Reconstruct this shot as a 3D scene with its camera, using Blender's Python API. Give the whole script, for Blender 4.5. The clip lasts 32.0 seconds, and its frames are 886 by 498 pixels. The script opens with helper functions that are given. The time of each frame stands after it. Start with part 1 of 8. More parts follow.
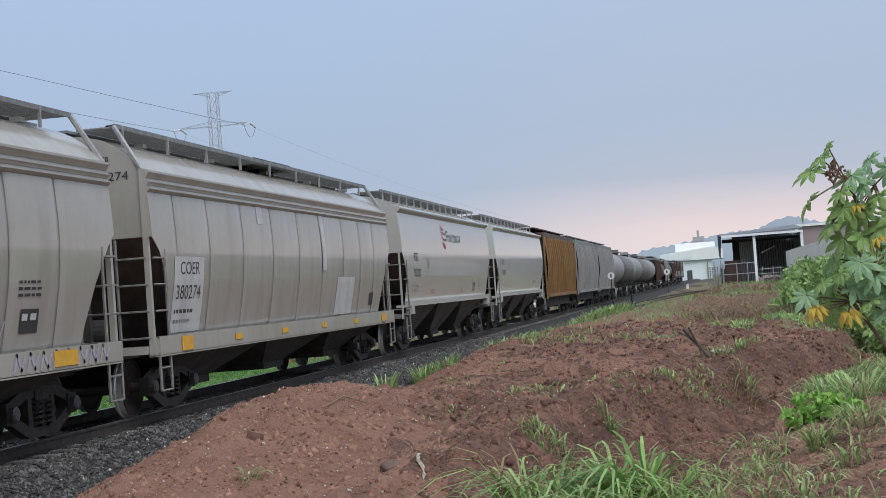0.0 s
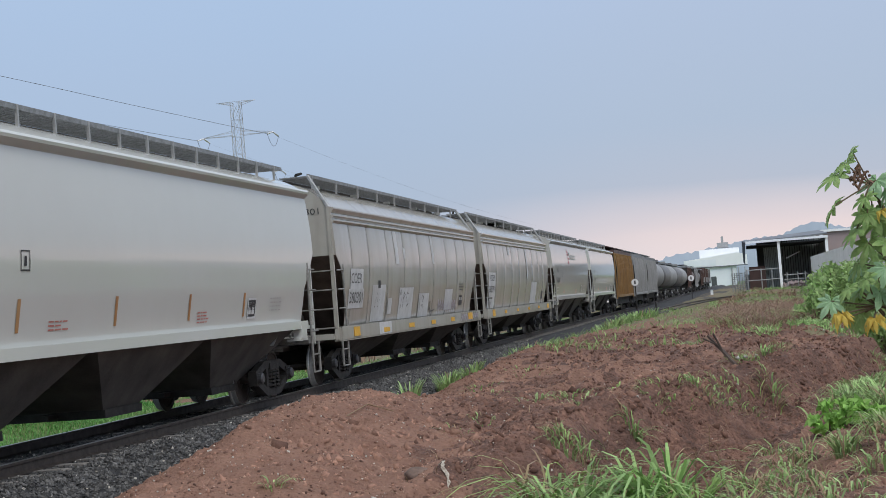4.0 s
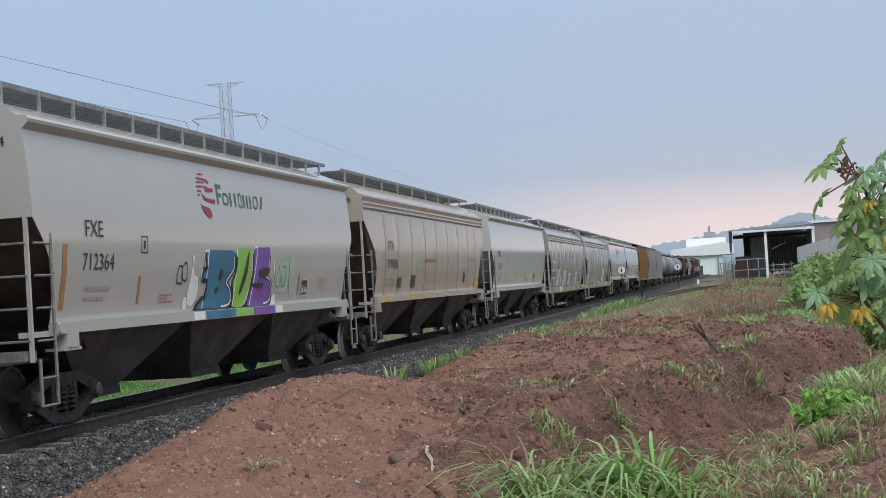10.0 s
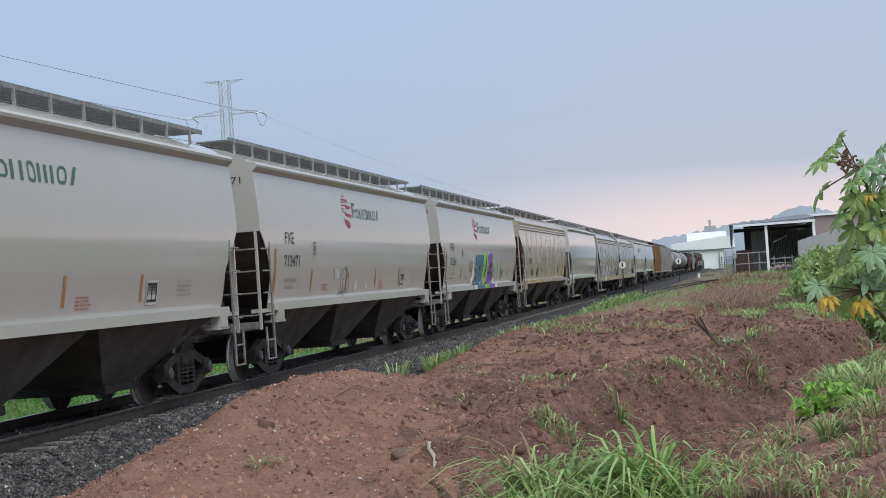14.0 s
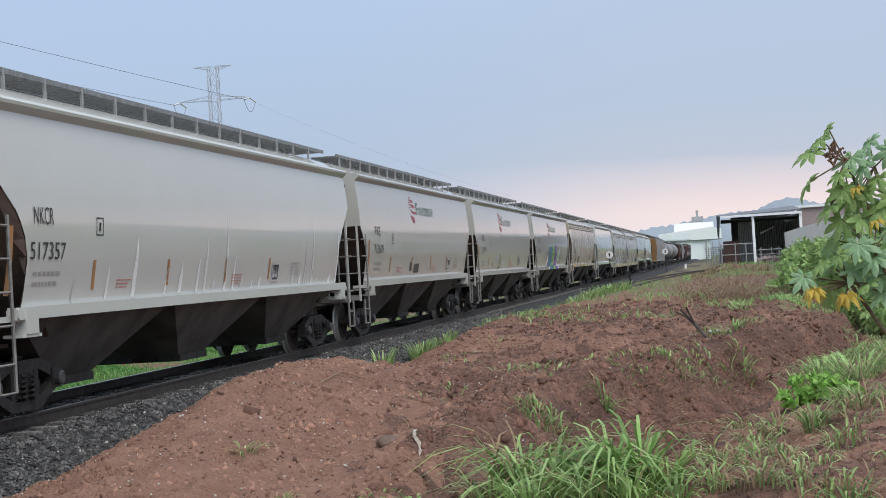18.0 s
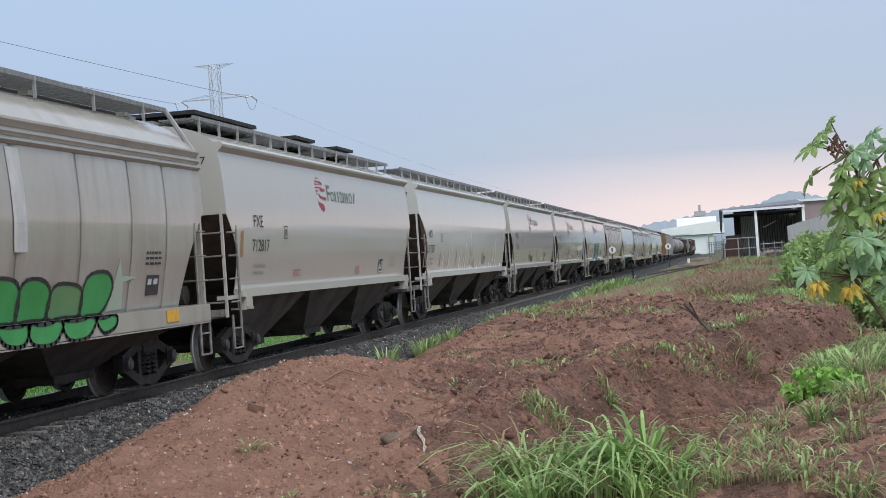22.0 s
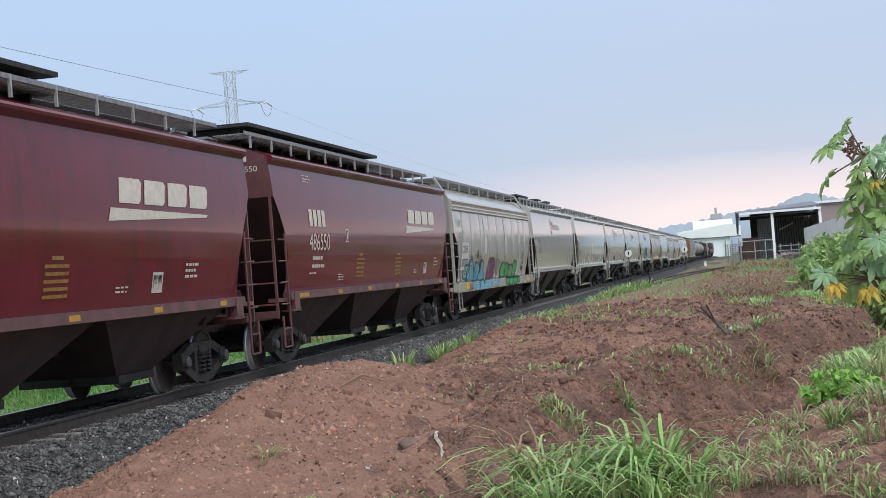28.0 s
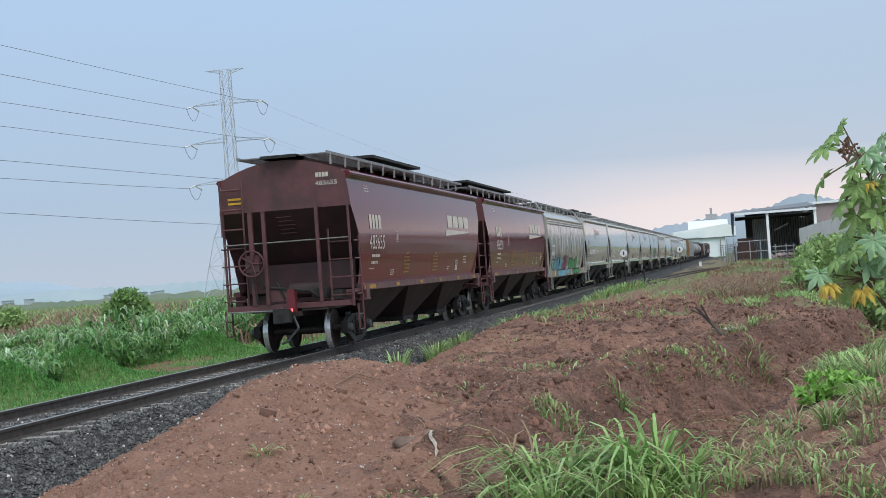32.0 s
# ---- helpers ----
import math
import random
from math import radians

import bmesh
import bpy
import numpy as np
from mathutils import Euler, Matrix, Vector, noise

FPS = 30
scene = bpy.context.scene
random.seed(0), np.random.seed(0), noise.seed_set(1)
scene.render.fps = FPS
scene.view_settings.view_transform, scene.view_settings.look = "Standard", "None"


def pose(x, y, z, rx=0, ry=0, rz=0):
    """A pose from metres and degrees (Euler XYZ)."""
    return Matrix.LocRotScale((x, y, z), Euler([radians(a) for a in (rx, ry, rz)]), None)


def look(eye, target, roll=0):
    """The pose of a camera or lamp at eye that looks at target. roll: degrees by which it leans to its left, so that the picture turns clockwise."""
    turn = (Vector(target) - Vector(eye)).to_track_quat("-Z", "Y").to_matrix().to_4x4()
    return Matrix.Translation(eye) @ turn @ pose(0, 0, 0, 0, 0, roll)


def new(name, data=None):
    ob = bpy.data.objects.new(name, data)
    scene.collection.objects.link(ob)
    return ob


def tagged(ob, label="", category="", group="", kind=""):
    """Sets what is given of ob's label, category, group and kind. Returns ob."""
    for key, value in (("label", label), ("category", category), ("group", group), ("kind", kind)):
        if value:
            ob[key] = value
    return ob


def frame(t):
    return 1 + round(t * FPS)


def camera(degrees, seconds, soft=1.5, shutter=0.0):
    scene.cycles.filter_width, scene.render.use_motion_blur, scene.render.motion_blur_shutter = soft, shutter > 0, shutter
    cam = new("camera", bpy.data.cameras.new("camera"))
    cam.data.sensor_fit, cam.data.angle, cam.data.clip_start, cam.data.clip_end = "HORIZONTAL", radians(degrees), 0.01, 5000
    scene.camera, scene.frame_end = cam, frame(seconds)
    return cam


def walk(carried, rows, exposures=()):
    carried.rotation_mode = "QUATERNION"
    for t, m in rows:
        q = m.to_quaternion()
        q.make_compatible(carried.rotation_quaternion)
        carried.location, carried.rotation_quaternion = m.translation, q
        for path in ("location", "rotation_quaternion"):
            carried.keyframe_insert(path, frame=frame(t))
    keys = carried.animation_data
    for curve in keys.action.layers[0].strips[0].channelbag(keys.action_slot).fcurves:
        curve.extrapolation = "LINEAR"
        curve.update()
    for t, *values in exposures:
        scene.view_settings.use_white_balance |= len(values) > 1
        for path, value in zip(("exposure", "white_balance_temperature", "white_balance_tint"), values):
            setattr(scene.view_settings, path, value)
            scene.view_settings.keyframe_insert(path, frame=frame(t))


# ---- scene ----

# The camera stands beside the line at eye height; it is held by hand and only turns.
EYE = (0.0, 0.0, 1.578)
cam = camera(33.03, 32.0, soft=0.85)
# seconds, then the turn in degrees
TURNS = [
    (0, 91.686, 4.143, 10.538),
    (0.5, 91.779, 4.330, 10.616),
    (1, 91.820, 4.469, 10.757),
    (1.5, 91.892, 4.421, 10.869),
    (2, 91.883, 4.429, 10.996),
    (2.5, 91.899, 4.504, 11.017),
    (4.5, 92.072, 4.399, 11.541),
    (5, 92.075, 4.483, 11.754),
    (5.2, 91.949, 4.562, 12.574),
    (5.5, 91.453, 4.775, 13.066),
    (6, 91.964, 4.895, 12.840),
    (6.5, 92.030, 4.487, 12.534),
    (6.8, 91.910, 4.499, 12.084),
    (7, 91.593, 4.148, 11.849),
    (7.5, 91.510, 3.795, 11.657),
    (8, 91.568, 3.581, 11.377),
    (8.5, 91.801, 3.674, 11.270),
    (9, 91.714, 3.587, 11.147),
    (9.5, 91.696, 3.596, 10.988),
    (10, 91.437, 3.554, 10.929),
    (10.5, 91.304, 3.604, 10.919),
    (11, 91.208, 3.719, 10.921),
    (11.5, 91.286, 3.691, 10.807),
    (12, 91.407, 3.801, 10.799),
    (12.5, 91.362, 3.777, 10.775),
    (13, 91.297, 3.880, 10.987),
    (13.5, 91.237, 3.821, 10.955),
    (14, 91.286, 3.997, 10.968),
    (14.5, 91.249, 3.898, 10.859),
    (16.5, 91.131, 3.885, 10.817),
    (17, 91.199, 3.967, 10.721),
    (17.5, 91.122, 3.896, 10.729),
    (18, 90.799, 3.450, 10.470),
    (18.5, 90.139, 3.466, 10.490),
    (19, 90.553, 3.676, 10.450),
    (19.5, 90.623, 3.721, 10.499),
    (20, 90.753, 3.761, 10.475),
    (20.5, 90.724, 3.791, 10.520),
    (21, 90.641, 3.648, 10.562),
    (21.5, 90.585, 3.824, 10.592),
    (22, 90.676, 3.918, 10.583),
    (22.5, 90.748, 3.978, 10.556),
    (23, 90.690, 3.964, 10.586),
    (23.5, 90.456, 3.797, 10.644),
    (24, 90.436, 3.905, 10.692),
    (24.5, 90.403, 3.966, 10.717),
    (25, 90.662, 4.048, 10.763),
    (25.5, 90.584, 4.015, 10.849),
    (27.5, 90.713, 4.288, 11.139),
    (28, 90.903, 4.340, 11.203),
    (28.5, 90.992, 4.227, 11.256),
    (29, 91.004, 4.290, 11.258),
    (29.5, 91.021, 4.209, 11.253),
    (30, 91.002, 4.303, 11.229),
    (30.5, 90.999, 4.295, 11.187),
    (31, 90.978, 4.343, 11.065),
    (31.5, 90.937, 4.210, 10.999),
    (32, 90.855, 4.107, 11.017),
]

walk(cam, [(t, pose(*EYE, rx, ry, rz)) for t, rx, ry, rz in TURNS], [(0, 0.02, 6550, 10), (7, 0.03, 6570, 10), (14, 0.09, 6600, 10), (20, 0.18, 6630, 10), (24, 0.18, 6650, 10), (27.5, 0.33, 6600, 10), (30, 0.29, 6500, 9), (32, 0.18, 6450, 6)])

# ---- light: a dull evening under one even layer of cloud ----
world = bpy.data.worlds.new("sky")
scene.world = world
world.use_nodes = True


def sky():
    nt = world.node_tree
    nt.nodes.clear()
    N, L = nt.nodes.new, nt.links.new
    out, bg = N("ShaderNodeOutputWorld"), N("ShaderNodeBackground")
    clear = N("ShaderNodeTexSky")
    clear.sky_type, clear.sun_disc = "NISHITA", False
    clear.sun_elevation, clear.sun_rotation = radians(55), radians(150)
    dim = N("ShaderNodeMix")
    dim.data_type, dim.blend_type = "RGBA", "MULTIPLY"
    dim.inputs[0].default_value = 1.0
    L(clear.outputs[0], dim.inputs[6])
    dim.inputs[7].default_value = (0.1, 0.1, 0.1, 1)
    co, sep = N("ShaderNodeTexCoord"), N("ShaderNodeSeparateXYZ")
    L(co.outputs["Generated"], sep.inputs[0])
    soft = N("ShaderNodeTexNoise")
    soft.inputs["Scale"].default_value, soft.inputs["Detail"].default_value = 3.0, 3.0
    stretch = N("ShaderNodeMapping")
    stretch.inputs["Scale"].default_value = (1, 1, 5)
    L(co.outputs["Generated"], stretch.inputs[0])
    L(stretch.outputs[0], soft.inputs["Vector"])
    wob = N("ShaderNodeMath")
    wob.operation, wob.inputs[1].default_value, wob.inputs[2].default_value = "MULTIPLY_ADD", 0.03, -0.015
    L(soft.outputs[0], wob.inputs[0])
    hgt = N("ShaderNodeMath")
    L(sep.outputs[2], hgt.inputs[0])
    L(wob.outputs[0], hgt.inputs[1])

    def ramp(stops):
        r = N("ShaderNodeValToRGB")
        e = r.color_ramp.elements
        while len(e) < len(stops):
            e.new(0.5)
        for k, (p, c) in zip(e, stops):
            k.position, k.color = p, (*c, 1)
        L(hgt.outputs[0], r.inputs[0])
        return r

    west = ramp([(0.0, (0.47, 0.52, 0.63)), (0.06, (0.39, 0.485, 0.64)), (0.2, (0.42, 0.555, 0.77)), (0.5, (0.60, 0.72, 0.88)), (1.0, (0.75, 0.83, 0.95))])
    north = ramp([(0.0, (0.88, 0.78, 0.79)), (0.03, (0.82, 0.70, 0.72)), (0.066, (0.47, 0.52, 0.64)), (0.11, (0.43, 0.52, 0.67)), (0.2, (0.45, 0.555, 0.745)), (1.0, (0.75, 0.83, 0.95))])
    side = N("ShaderNodeMapRange")
    side.inputs[1].default_value, side.inputs[2].default_value = -0.30, 0.0
    side.interpolation_type = "SMOOTHSTEP"
    L(sep.outputs[0], side.inputs[0])
    mix = N("ShaderNodeMix")
    mix.data_type = "RGBA"
    L(side.outputs[0], mix.inputs[0])
    L(west.outputs[0], mix.inputs[6])
    L(north.outputs[0], mix.inputs[7])
    veil = N("ShaderNodeMix")
    veil.data_type = "RGBA"
    veil.inputs[0].default_value = 0.92
    L(dim.outputs[2], veil.inputs[6])
    L(mix.outputs[2], veil.inputs[7])
    L(veil.outputs[2], bg.inputs[0])
    bg.inputs[1].default_value = 1.0
    L(bg.outputs[0], out.inputs[0])


sky()
sun = new("sun", bpy.data.lights.new("sun", "SUN"))
sun.data.energy, sun.data.angle, sun.data.color = 2.0, radians(40), (1.0, 0.985, 0.95)
sun.matrix_world = look((30, -35, 65), (0, 0, 0))

# ---- materials ----


def surface(name, a, b, scale=3.0, rough=0.7, metal=0.0, bump=0.2, fine=40.0, streak=0.0, stain=None, vary=0.0, spec=0.5, gap=0.35, deep=0.02, grain=0.4, spread=0.12):
    """Two colours mixed by noise at two scales, with a fine relief; streak stretches the stains downwards."""
    m = bpy.data.materials.new(name)
    m.use_nodes = True
    nt = m.node_tree
    N, L = nt.nodes.new, nt.links.new
    p = nt.nodes["Principled BSDF"]
    co = N("ShaderNodeTexCoord")
    info = N("ShaderNodeObjectInfo")
    shift = N("ShaderNodeVectorMath")
    shift.operation = "MULTIPLY_ADD"
    shift.inputs[1].default_value = (37, 53, 29)
    L(info.outputs["Random"], shift.inputs[0])
    L(co.outputs["Object"], shift.inputs[2])
    n1, n2 = N("ShaderNodeTexNoise"), N("ShaderNodeTexNoise")
    n1.inputs["Scale"].default_value, n1.inputs["Detail"].default_value = scale, 6
    n2.inputs["Scale"].default_value, n2.inputs["Detail"].default_value = fine, 4
    L(shift.outputs[0], n1.inputs["Vector"])
    L(shift.outputs[0], n2.inputs["Vector"])
    add = N("ShaderNodeMath")
    add.operation, add.inputs[1].default_value = "MULTIPLY_ADD", grain
    L(n2.outputs[0], add.inputs[0])
    L(n1.outputs[0], add.inputs[2])
    r = N("ShaderNodeMapRange")
    r.inputs[1].default_value, r.inputs[2].default_value = 0.5 + grain / 2 - gap / 2, 0.5 + grain / 2 + gap / 2
    L(add.outputs[0], r.inputs[0])
    mix = N("ShaderNodeMix")
    mix.data_type = "RGBA"
    L(r.outputs[0], mix.inputs[0])
    mix.inputs[6].default_value, mix.inputs[7].default_value = (*a, 1), (*b, 1)
    col = mix.outputs[2]
    if stain:
        st, mp = N("ShaderNodeTexNoise"), N("ShaderNodeMapping")
        mp.inputs["Scale"].default_value = (1, 1, 1 - streak)
        L(shift.outputs[0], mp.inputs[0])
        L(mp.outputs[0], st.inputs["Vector"])
        st.inputs["Scale"].default_value, st.inputs["Detail"].default_value = 2.2, 7
        sr = N("ShaderNodeMapRange")
        sr.inputs[1].default_value, sr.inputs[2].default_value, sr.inputs[4].default_value = 0.48, 0.75, 0.75
        L(st.outputs[0], sr.inputs[0])
        m2 = N("ShaderNodeMix")
        m2.data_type = "RGBA"
        L(sr.outputs[0], m2.inputs[0])
        L(col, m2.inputs[6])
        m2.inputs[7].default_value = (*stain, 1)
        col = m2.outputs[2]
    if vary:
        hsv, mr = N("ShaderNodeHueSaturation"), N("ShaderNodeMapRange")
        geo = N("ShaderNodeNewGeometry")
        mr.inputs[3].default_value, mr.inputs[4].default_value = 1 - vary, 1 + vary
        L(geo.outputs["Random Per Island"], mr.inputs[0])
        L(mr.outputs[0], hsv.inputs["Value"])
        L(col, hsv.inputs["Color"])
        col = hsv.outputs[0]
    L(col, p.inputs["Base Color"])
    rr = N("ShaderNodeMapRange")
    rr.inputs[3].default_value, rr.inputs[4].default_value = max(rough - spread, 0.05), min(rough + spread, 1)
    L(n1.outputs[0], rr.inputs[0])
    L(rr.outputs[0], p.inputs["Roughness"])
    p.inputs["Metallic"].default_value = metal
    p.inputs["Specular IOR Level"].default_value = spec
    if bump:
        bp = N("ShaderNodeBump")
        bp.inputs["Strength"].default_value, bp.inputs["Distance"].default_value = bump, deep
        L(add.outputs[0], bp.inputs["Height"])
        L(bp.outputs[0], p.inputs["Normal"])
    return m


def leafy(name, a, b, scale=2.0, vary=0.3):
    """A leaf: lets some of the light through."""
    m = surface(name, a, b, scale, 0.5, bump=0.0, fine=15, vary=vary, spec=0.18)
    nt = m.node_tree
    p = nt.nodes["Principled BSDF"]
    tr, mix = nt.nodes.new("ShaderNodeBsdfTranslucent"), nt.nodes.new("ShaderNodeMixShader")
    mix.inputs[0].default_value = 0.35
    nt.links.new(p.inputs["Base Color"].links[0].from_socket, tr.inputs[0])
    nt.links.new(p.outputs[0], mix.inputs[1])
    nt.links.new(tr.outputs[0], mix.inputs[2])
    nt.links.new(mix.outputs[0], nt.nodes["Material Output"].inputs[0])
    return m


SOIL = surface("soil", (0.31, 0.180, 0.131), (0.165, 0.092, 0.070), 1.3, 0.95, bump=1.0, fine=24, stain=(0.19, 0.105, 0.078), spec=0.15, gap=0.75, deep=0.06, grain=0.8)
DAMP = surface("damp_soil", (0.25, 0.136, 0.10), (0.082, 0.046, 0.036), 2.0, 0.8, bump=1.0, fine=19, stain=(0.10, 0.057, 0.045), spec=0.25, gap=0.5, deep=0.09, grain=0.9)
CLOD = surface("clod", (0.33, 0.188, 0.135), (0.18, 0.098, 0.074), 5, 0.95, bump=0.6, fine=40, vary=0.35, spec=0.2)
GRASS = surface("grass_ground", (0.085, 0.17, 0.045), (0.14, 0.16, 0.065), 0.6, 0.9, bump=0.8, fine=14, stain=(0.07, 0.14, 0.035), spec=0.2)
WASTE = surface("waste_ground", (0.14, 0.145, 0.075), (0.21, 0.15, 0.105), 0.5, 0.95, bump=0.8, fine=14, stain=(0.075, 0.075, 0.045), spec=0.2, grain=0.8)
BALLAST = surface("ballast_bed", (0.05, 0.05, 0.052), (0.022, 0.022, 0.024), 6, 0.85, bump=1.0, fine=30, spec=0.3)
YARD = surface("yard_gravel", (0.135, 0.118, 0.105), (0.055, 0.05, 0.047), 0.9, 0.95, bump=1.0, fine=9, stain=(0.06, 0.05, 0.045), spec=0.2, gap=0.5, deep=0.1, grain=0.9)
STONE = surface("ballast_stone", (0.115, 0.113, 0.11), (0.042, 0.041, 0.041), 6, 0.6, bump=0.3, fine=40, vary=0.7, spec=0.4)
PEBBLE = surface("pale_pebble", (0.6, 0.57, 0.52), (0.42, 0.38, 0.33), 6, 0.8, bump=0.2, vary=0.2)
RAIL = surface("rail_steel", (0.075, 0.06, 0.05), (0.045, 0.036, 0.032), 8, 0.6, 0.3, 0.3)
RAIL_TOP = surface("rail_head", (0.34, 0.33, 0.32), (0.25, 0.24, 0.23), 20, 0.35, 0.8, 0.05)
TIE = surface("sleeper_concrete", (0.28, 0.26, 0.24), (0.17, 0.155, 0.14), 6, 0.9, bump=0.4)
WHEEL = surface("wheel_steel", (0.06, 0.045, 0.038), (0.03, 0.026, 0.024), 8, 0.55, 0.4, 0.2)
TREAD = surface("wheel_tread", (0.72, 0.72, 0.72), (0.6, 0.6, 0.6), 30, 0.35, 0.7, 0.02)
IRON = surface("grimy_iron", (0.036, 0.033, 0.031), (0.018, 0.017, 0.016), 6, 0.7, 0.2, 0.4)
GRATE = surface("walkway_grating", (0.27, 0.28, 0.29), (0.17, 0.175, 0.18), 10, 0.6, 0.2, 0.2)
GALV = surface("galvanised_bar", (0.42, 0.42, 0.42), (0.3, 0.3, 0.3), 8, 0.5, 0.4, 0.1)
# lowered tone: shade beneath the cars is put into the colour
UNDER_DARK = surface("dark_underside", (0.06, 0.054, 0.048), (0.028, 0.026, 0.024), 2.5, 0.8, 0.0, 0.3)
# rust and dirt, darkened further for the shade in the car ends
RUSTY_SHADED = surface("rusty_shaded_steel", (0.15, 0.105, 0.088), (0.085, 0.062, 0.053), 3, 0.8, 0.1, 0.4)
PATCH = surface("white_patch_paint", (0.60, 0.61, 0.61), (0.5, 0.5, 0.5), 5, 0.5, bump=0.02, streak=0.8, stain=(0.4, 0.4, 0.38))
BLACK = surface("black_lettering", (0.025, 0.025, 0.028), (0.05, 0.05, 0.05), 9, 0.6, bump=0)
CREAM = surface("cream_lettering", (0.62, 0.58, 0.5), (0.5, 0.46, 0.4), 9, 0.6, bump=0)
FADED = surface("faded_lettering", (0.27, 0.265, 0.255), (0.36, 0.35, 0.33), 9, 0.6, bump=0)
YELLOW = surface("yellow_reflector", (0.75, 0.42, 0.03), (0.62, 0.33, 0.03), 9, 0.5, bump=0)
REFLECT = surface("worn_yellow_reflector", (0.52, 0.29, 0.03), (0.36, 0.19, 0.03), 9, 0.5, bump=0)
GOLD = surface("faded_yellow_stencil", (0.34, 0.20, 0.03), (0.20, 0.09, 0.025), 9, 0.5, bump=0)
ORANGE = surface("orange_mark", (0.40, 0.19, 0.06), (0.34, 0.16, 0.06), 5, 0.6, bump=0, streak=0.8, stain=(0.4, 0.3, 0.16))
REDMARK = surface("faded_red_mark", (0.40, 0.10, 0.08), (0.45, 0.18, 0.14), 9, 0.6, bump=0)
LOGO_RED = surface("logo_red", (0.36, 0.03, 0.05), (0.30, 0.03, 0.05), 5, 0.5, bump=0)
LOGO_GREEN = surface("logo_green", (0.05, 0.13, 0.10), (0.07, 0.15, 0.12), 5, 0.5, bump=0)
TEAL = surface("spray_teal", (0.03, 0.13, 0.22), (0.05, 0.2, 0.32), 1.5, 0.5, bump=0, gap=0.2)
LIME = surface("spray_lime", (0.22, 0.5, 0.06), (0.28, 0.55, 0.1), 2, 0.5, bump=0)
PURPLE = surface("spray_purple", (0.15, 0.06, 0.32), (0.22, 0.1, 0.4), 2, 0.5, bump=0)
SPRAY_BLUE = surface("spray_blue", (0.07, 0.26, 0.36), (0.16, 0.42, 0.52), 1.5, 0.5, bump=0, gap=0.2)
SPRAY_RED = surface("spray_red", (0.22, 0.025, 0.05), (0.14, 0.07, 0.14), 2.5, 0.5, bump=0, gap=0.2)
SPRAY_GREEN = surface("spray_green", (0.03, 0.26, 0.06), (0.05, 0.34, 0.1), 2, 0.5, bump=0)
SPRAY_MINT = surface("spray_mint", (0.33, 0.46, 0.36), (0.42, 0.45, 0.38), 3, 0.5, bump=0)
LILAC = surface("spray_lilac", (0.36, 0.32, 0.42), (0.42, 0.4, 0.46), 3, 0.5, bump=0)

P_PALE = surface("pale_grey_paint", (0.48, 0.475, 0.445), (0.445, 0.435, 0.405), 0.45, 0.10, spread=0.03, bump=0.03, fine=2.2, streak=0.7, stain=(0.46, 0.445, 0.41), gap=0.9, spec=0.6)
P_WHITE = surface("light_grey_paint", (0.57, 0.58, 0.55), (0.525, 0.53, 0.505), 0.45, 0.10, spread=0.03, bump=0.03, fine=2.2, streak=0.6, stain=(0.54, 0.545, 0.515), gap=0.9, spec=0.6)
P_WORN = surface("weathered_grey_paint", (0.42, 0.405, 0.37), (0.35, 0.335, 0.30), 0.8, 0.15, spread=0.05, bump=0.03, fine=7, streak=0.85, stain=(0.30, 0.275, 0.24), gap=0.6, spec=0.5)
P_BEIGE = surface("beige_paint", (0.47, 0.41, 0.345), (0.40, 0.345, 0.285), 0.8, 0.17, spread=0.05, bump=0.03, fine=7, streak=0.85, stain=(0.36, 0.31, 0.26), gap=0.6, spec=0.5)
P_RED = surface("oxide_red_paint", (0.15, 0.020, 0.030), (0.118, 0.017, 0.025), 0.8, 0.10, spread=0.05, bump=0.05, fine=2.5, streak=0.8, stain=(0.072, 0.02, 0.021), gap=0.6, spec=0.2)
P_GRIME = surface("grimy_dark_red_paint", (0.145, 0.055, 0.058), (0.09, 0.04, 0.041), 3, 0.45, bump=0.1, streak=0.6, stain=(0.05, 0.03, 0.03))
P_OCHRE = surface("ochre_brown_paint", (0.27, 0.155, 0.055), (0.2, 0.11, 0.04), 1.0, 0.6, bump=0.05, streak=0.8, stain=(0.13, 0.08, 0.04))
P_GREY = surface("dull_grey_paint", (0.33, 0.33, 0.33), (0.25, 0.25, 0.25), 1.0, 0.55, bump=0.05, streak=0.8, stain=(0.2, 0.19, 0.18))
P_DARK = surface("dark_grey_paint", (0.17, 0.165, 0.165), (0.12, 0.115, 0.115), 1.0, 0.5, bump=0.05, streak=0.8, stain=(0.09, 0.085, 0.08))
P_BROWN = surface("brown_paint", (0.10, 0.05, 0.04), (0.07, 0.04, 0.035), 1.0, 0.55, bump=0.05, streak=0.8, stain=(0.05, 0.035, 0.03))
# both hopper tones are darkened to average in the shade on the bays
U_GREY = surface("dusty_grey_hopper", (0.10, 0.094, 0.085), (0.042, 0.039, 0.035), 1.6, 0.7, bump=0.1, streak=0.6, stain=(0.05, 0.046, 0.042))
U_RED = surface("dark_red_hopper", (0.045, 0.025, 0.024), (0.03, 0.02, 0.02), 1.6, 0.7, bump=0.1)
SILL_RED = surface("dull_red_sill", (0.155, 0.035, 0.036), (0.11, 0.026, 0.028), 2.0, 0.55, bump=0.05, streak=0.7, stain=(0.09, 0.04, 0.035), spec=0.25)
TRACK_X = -9.874

# ---- building blocks ----


def mesh_part(name, me, parent, label=""):
    ob = new(name, me)
    ob.parent = parent
    if label:
        ob["label"] = label
    return ob


def part(name, bm, material, parent, label=""):
    me = bpy.data.meshes.new(name)
    bm.to_mesh(me)
    bm.free()
    me.materials.append(material)
    return mesh_part(name, me, parent, label)


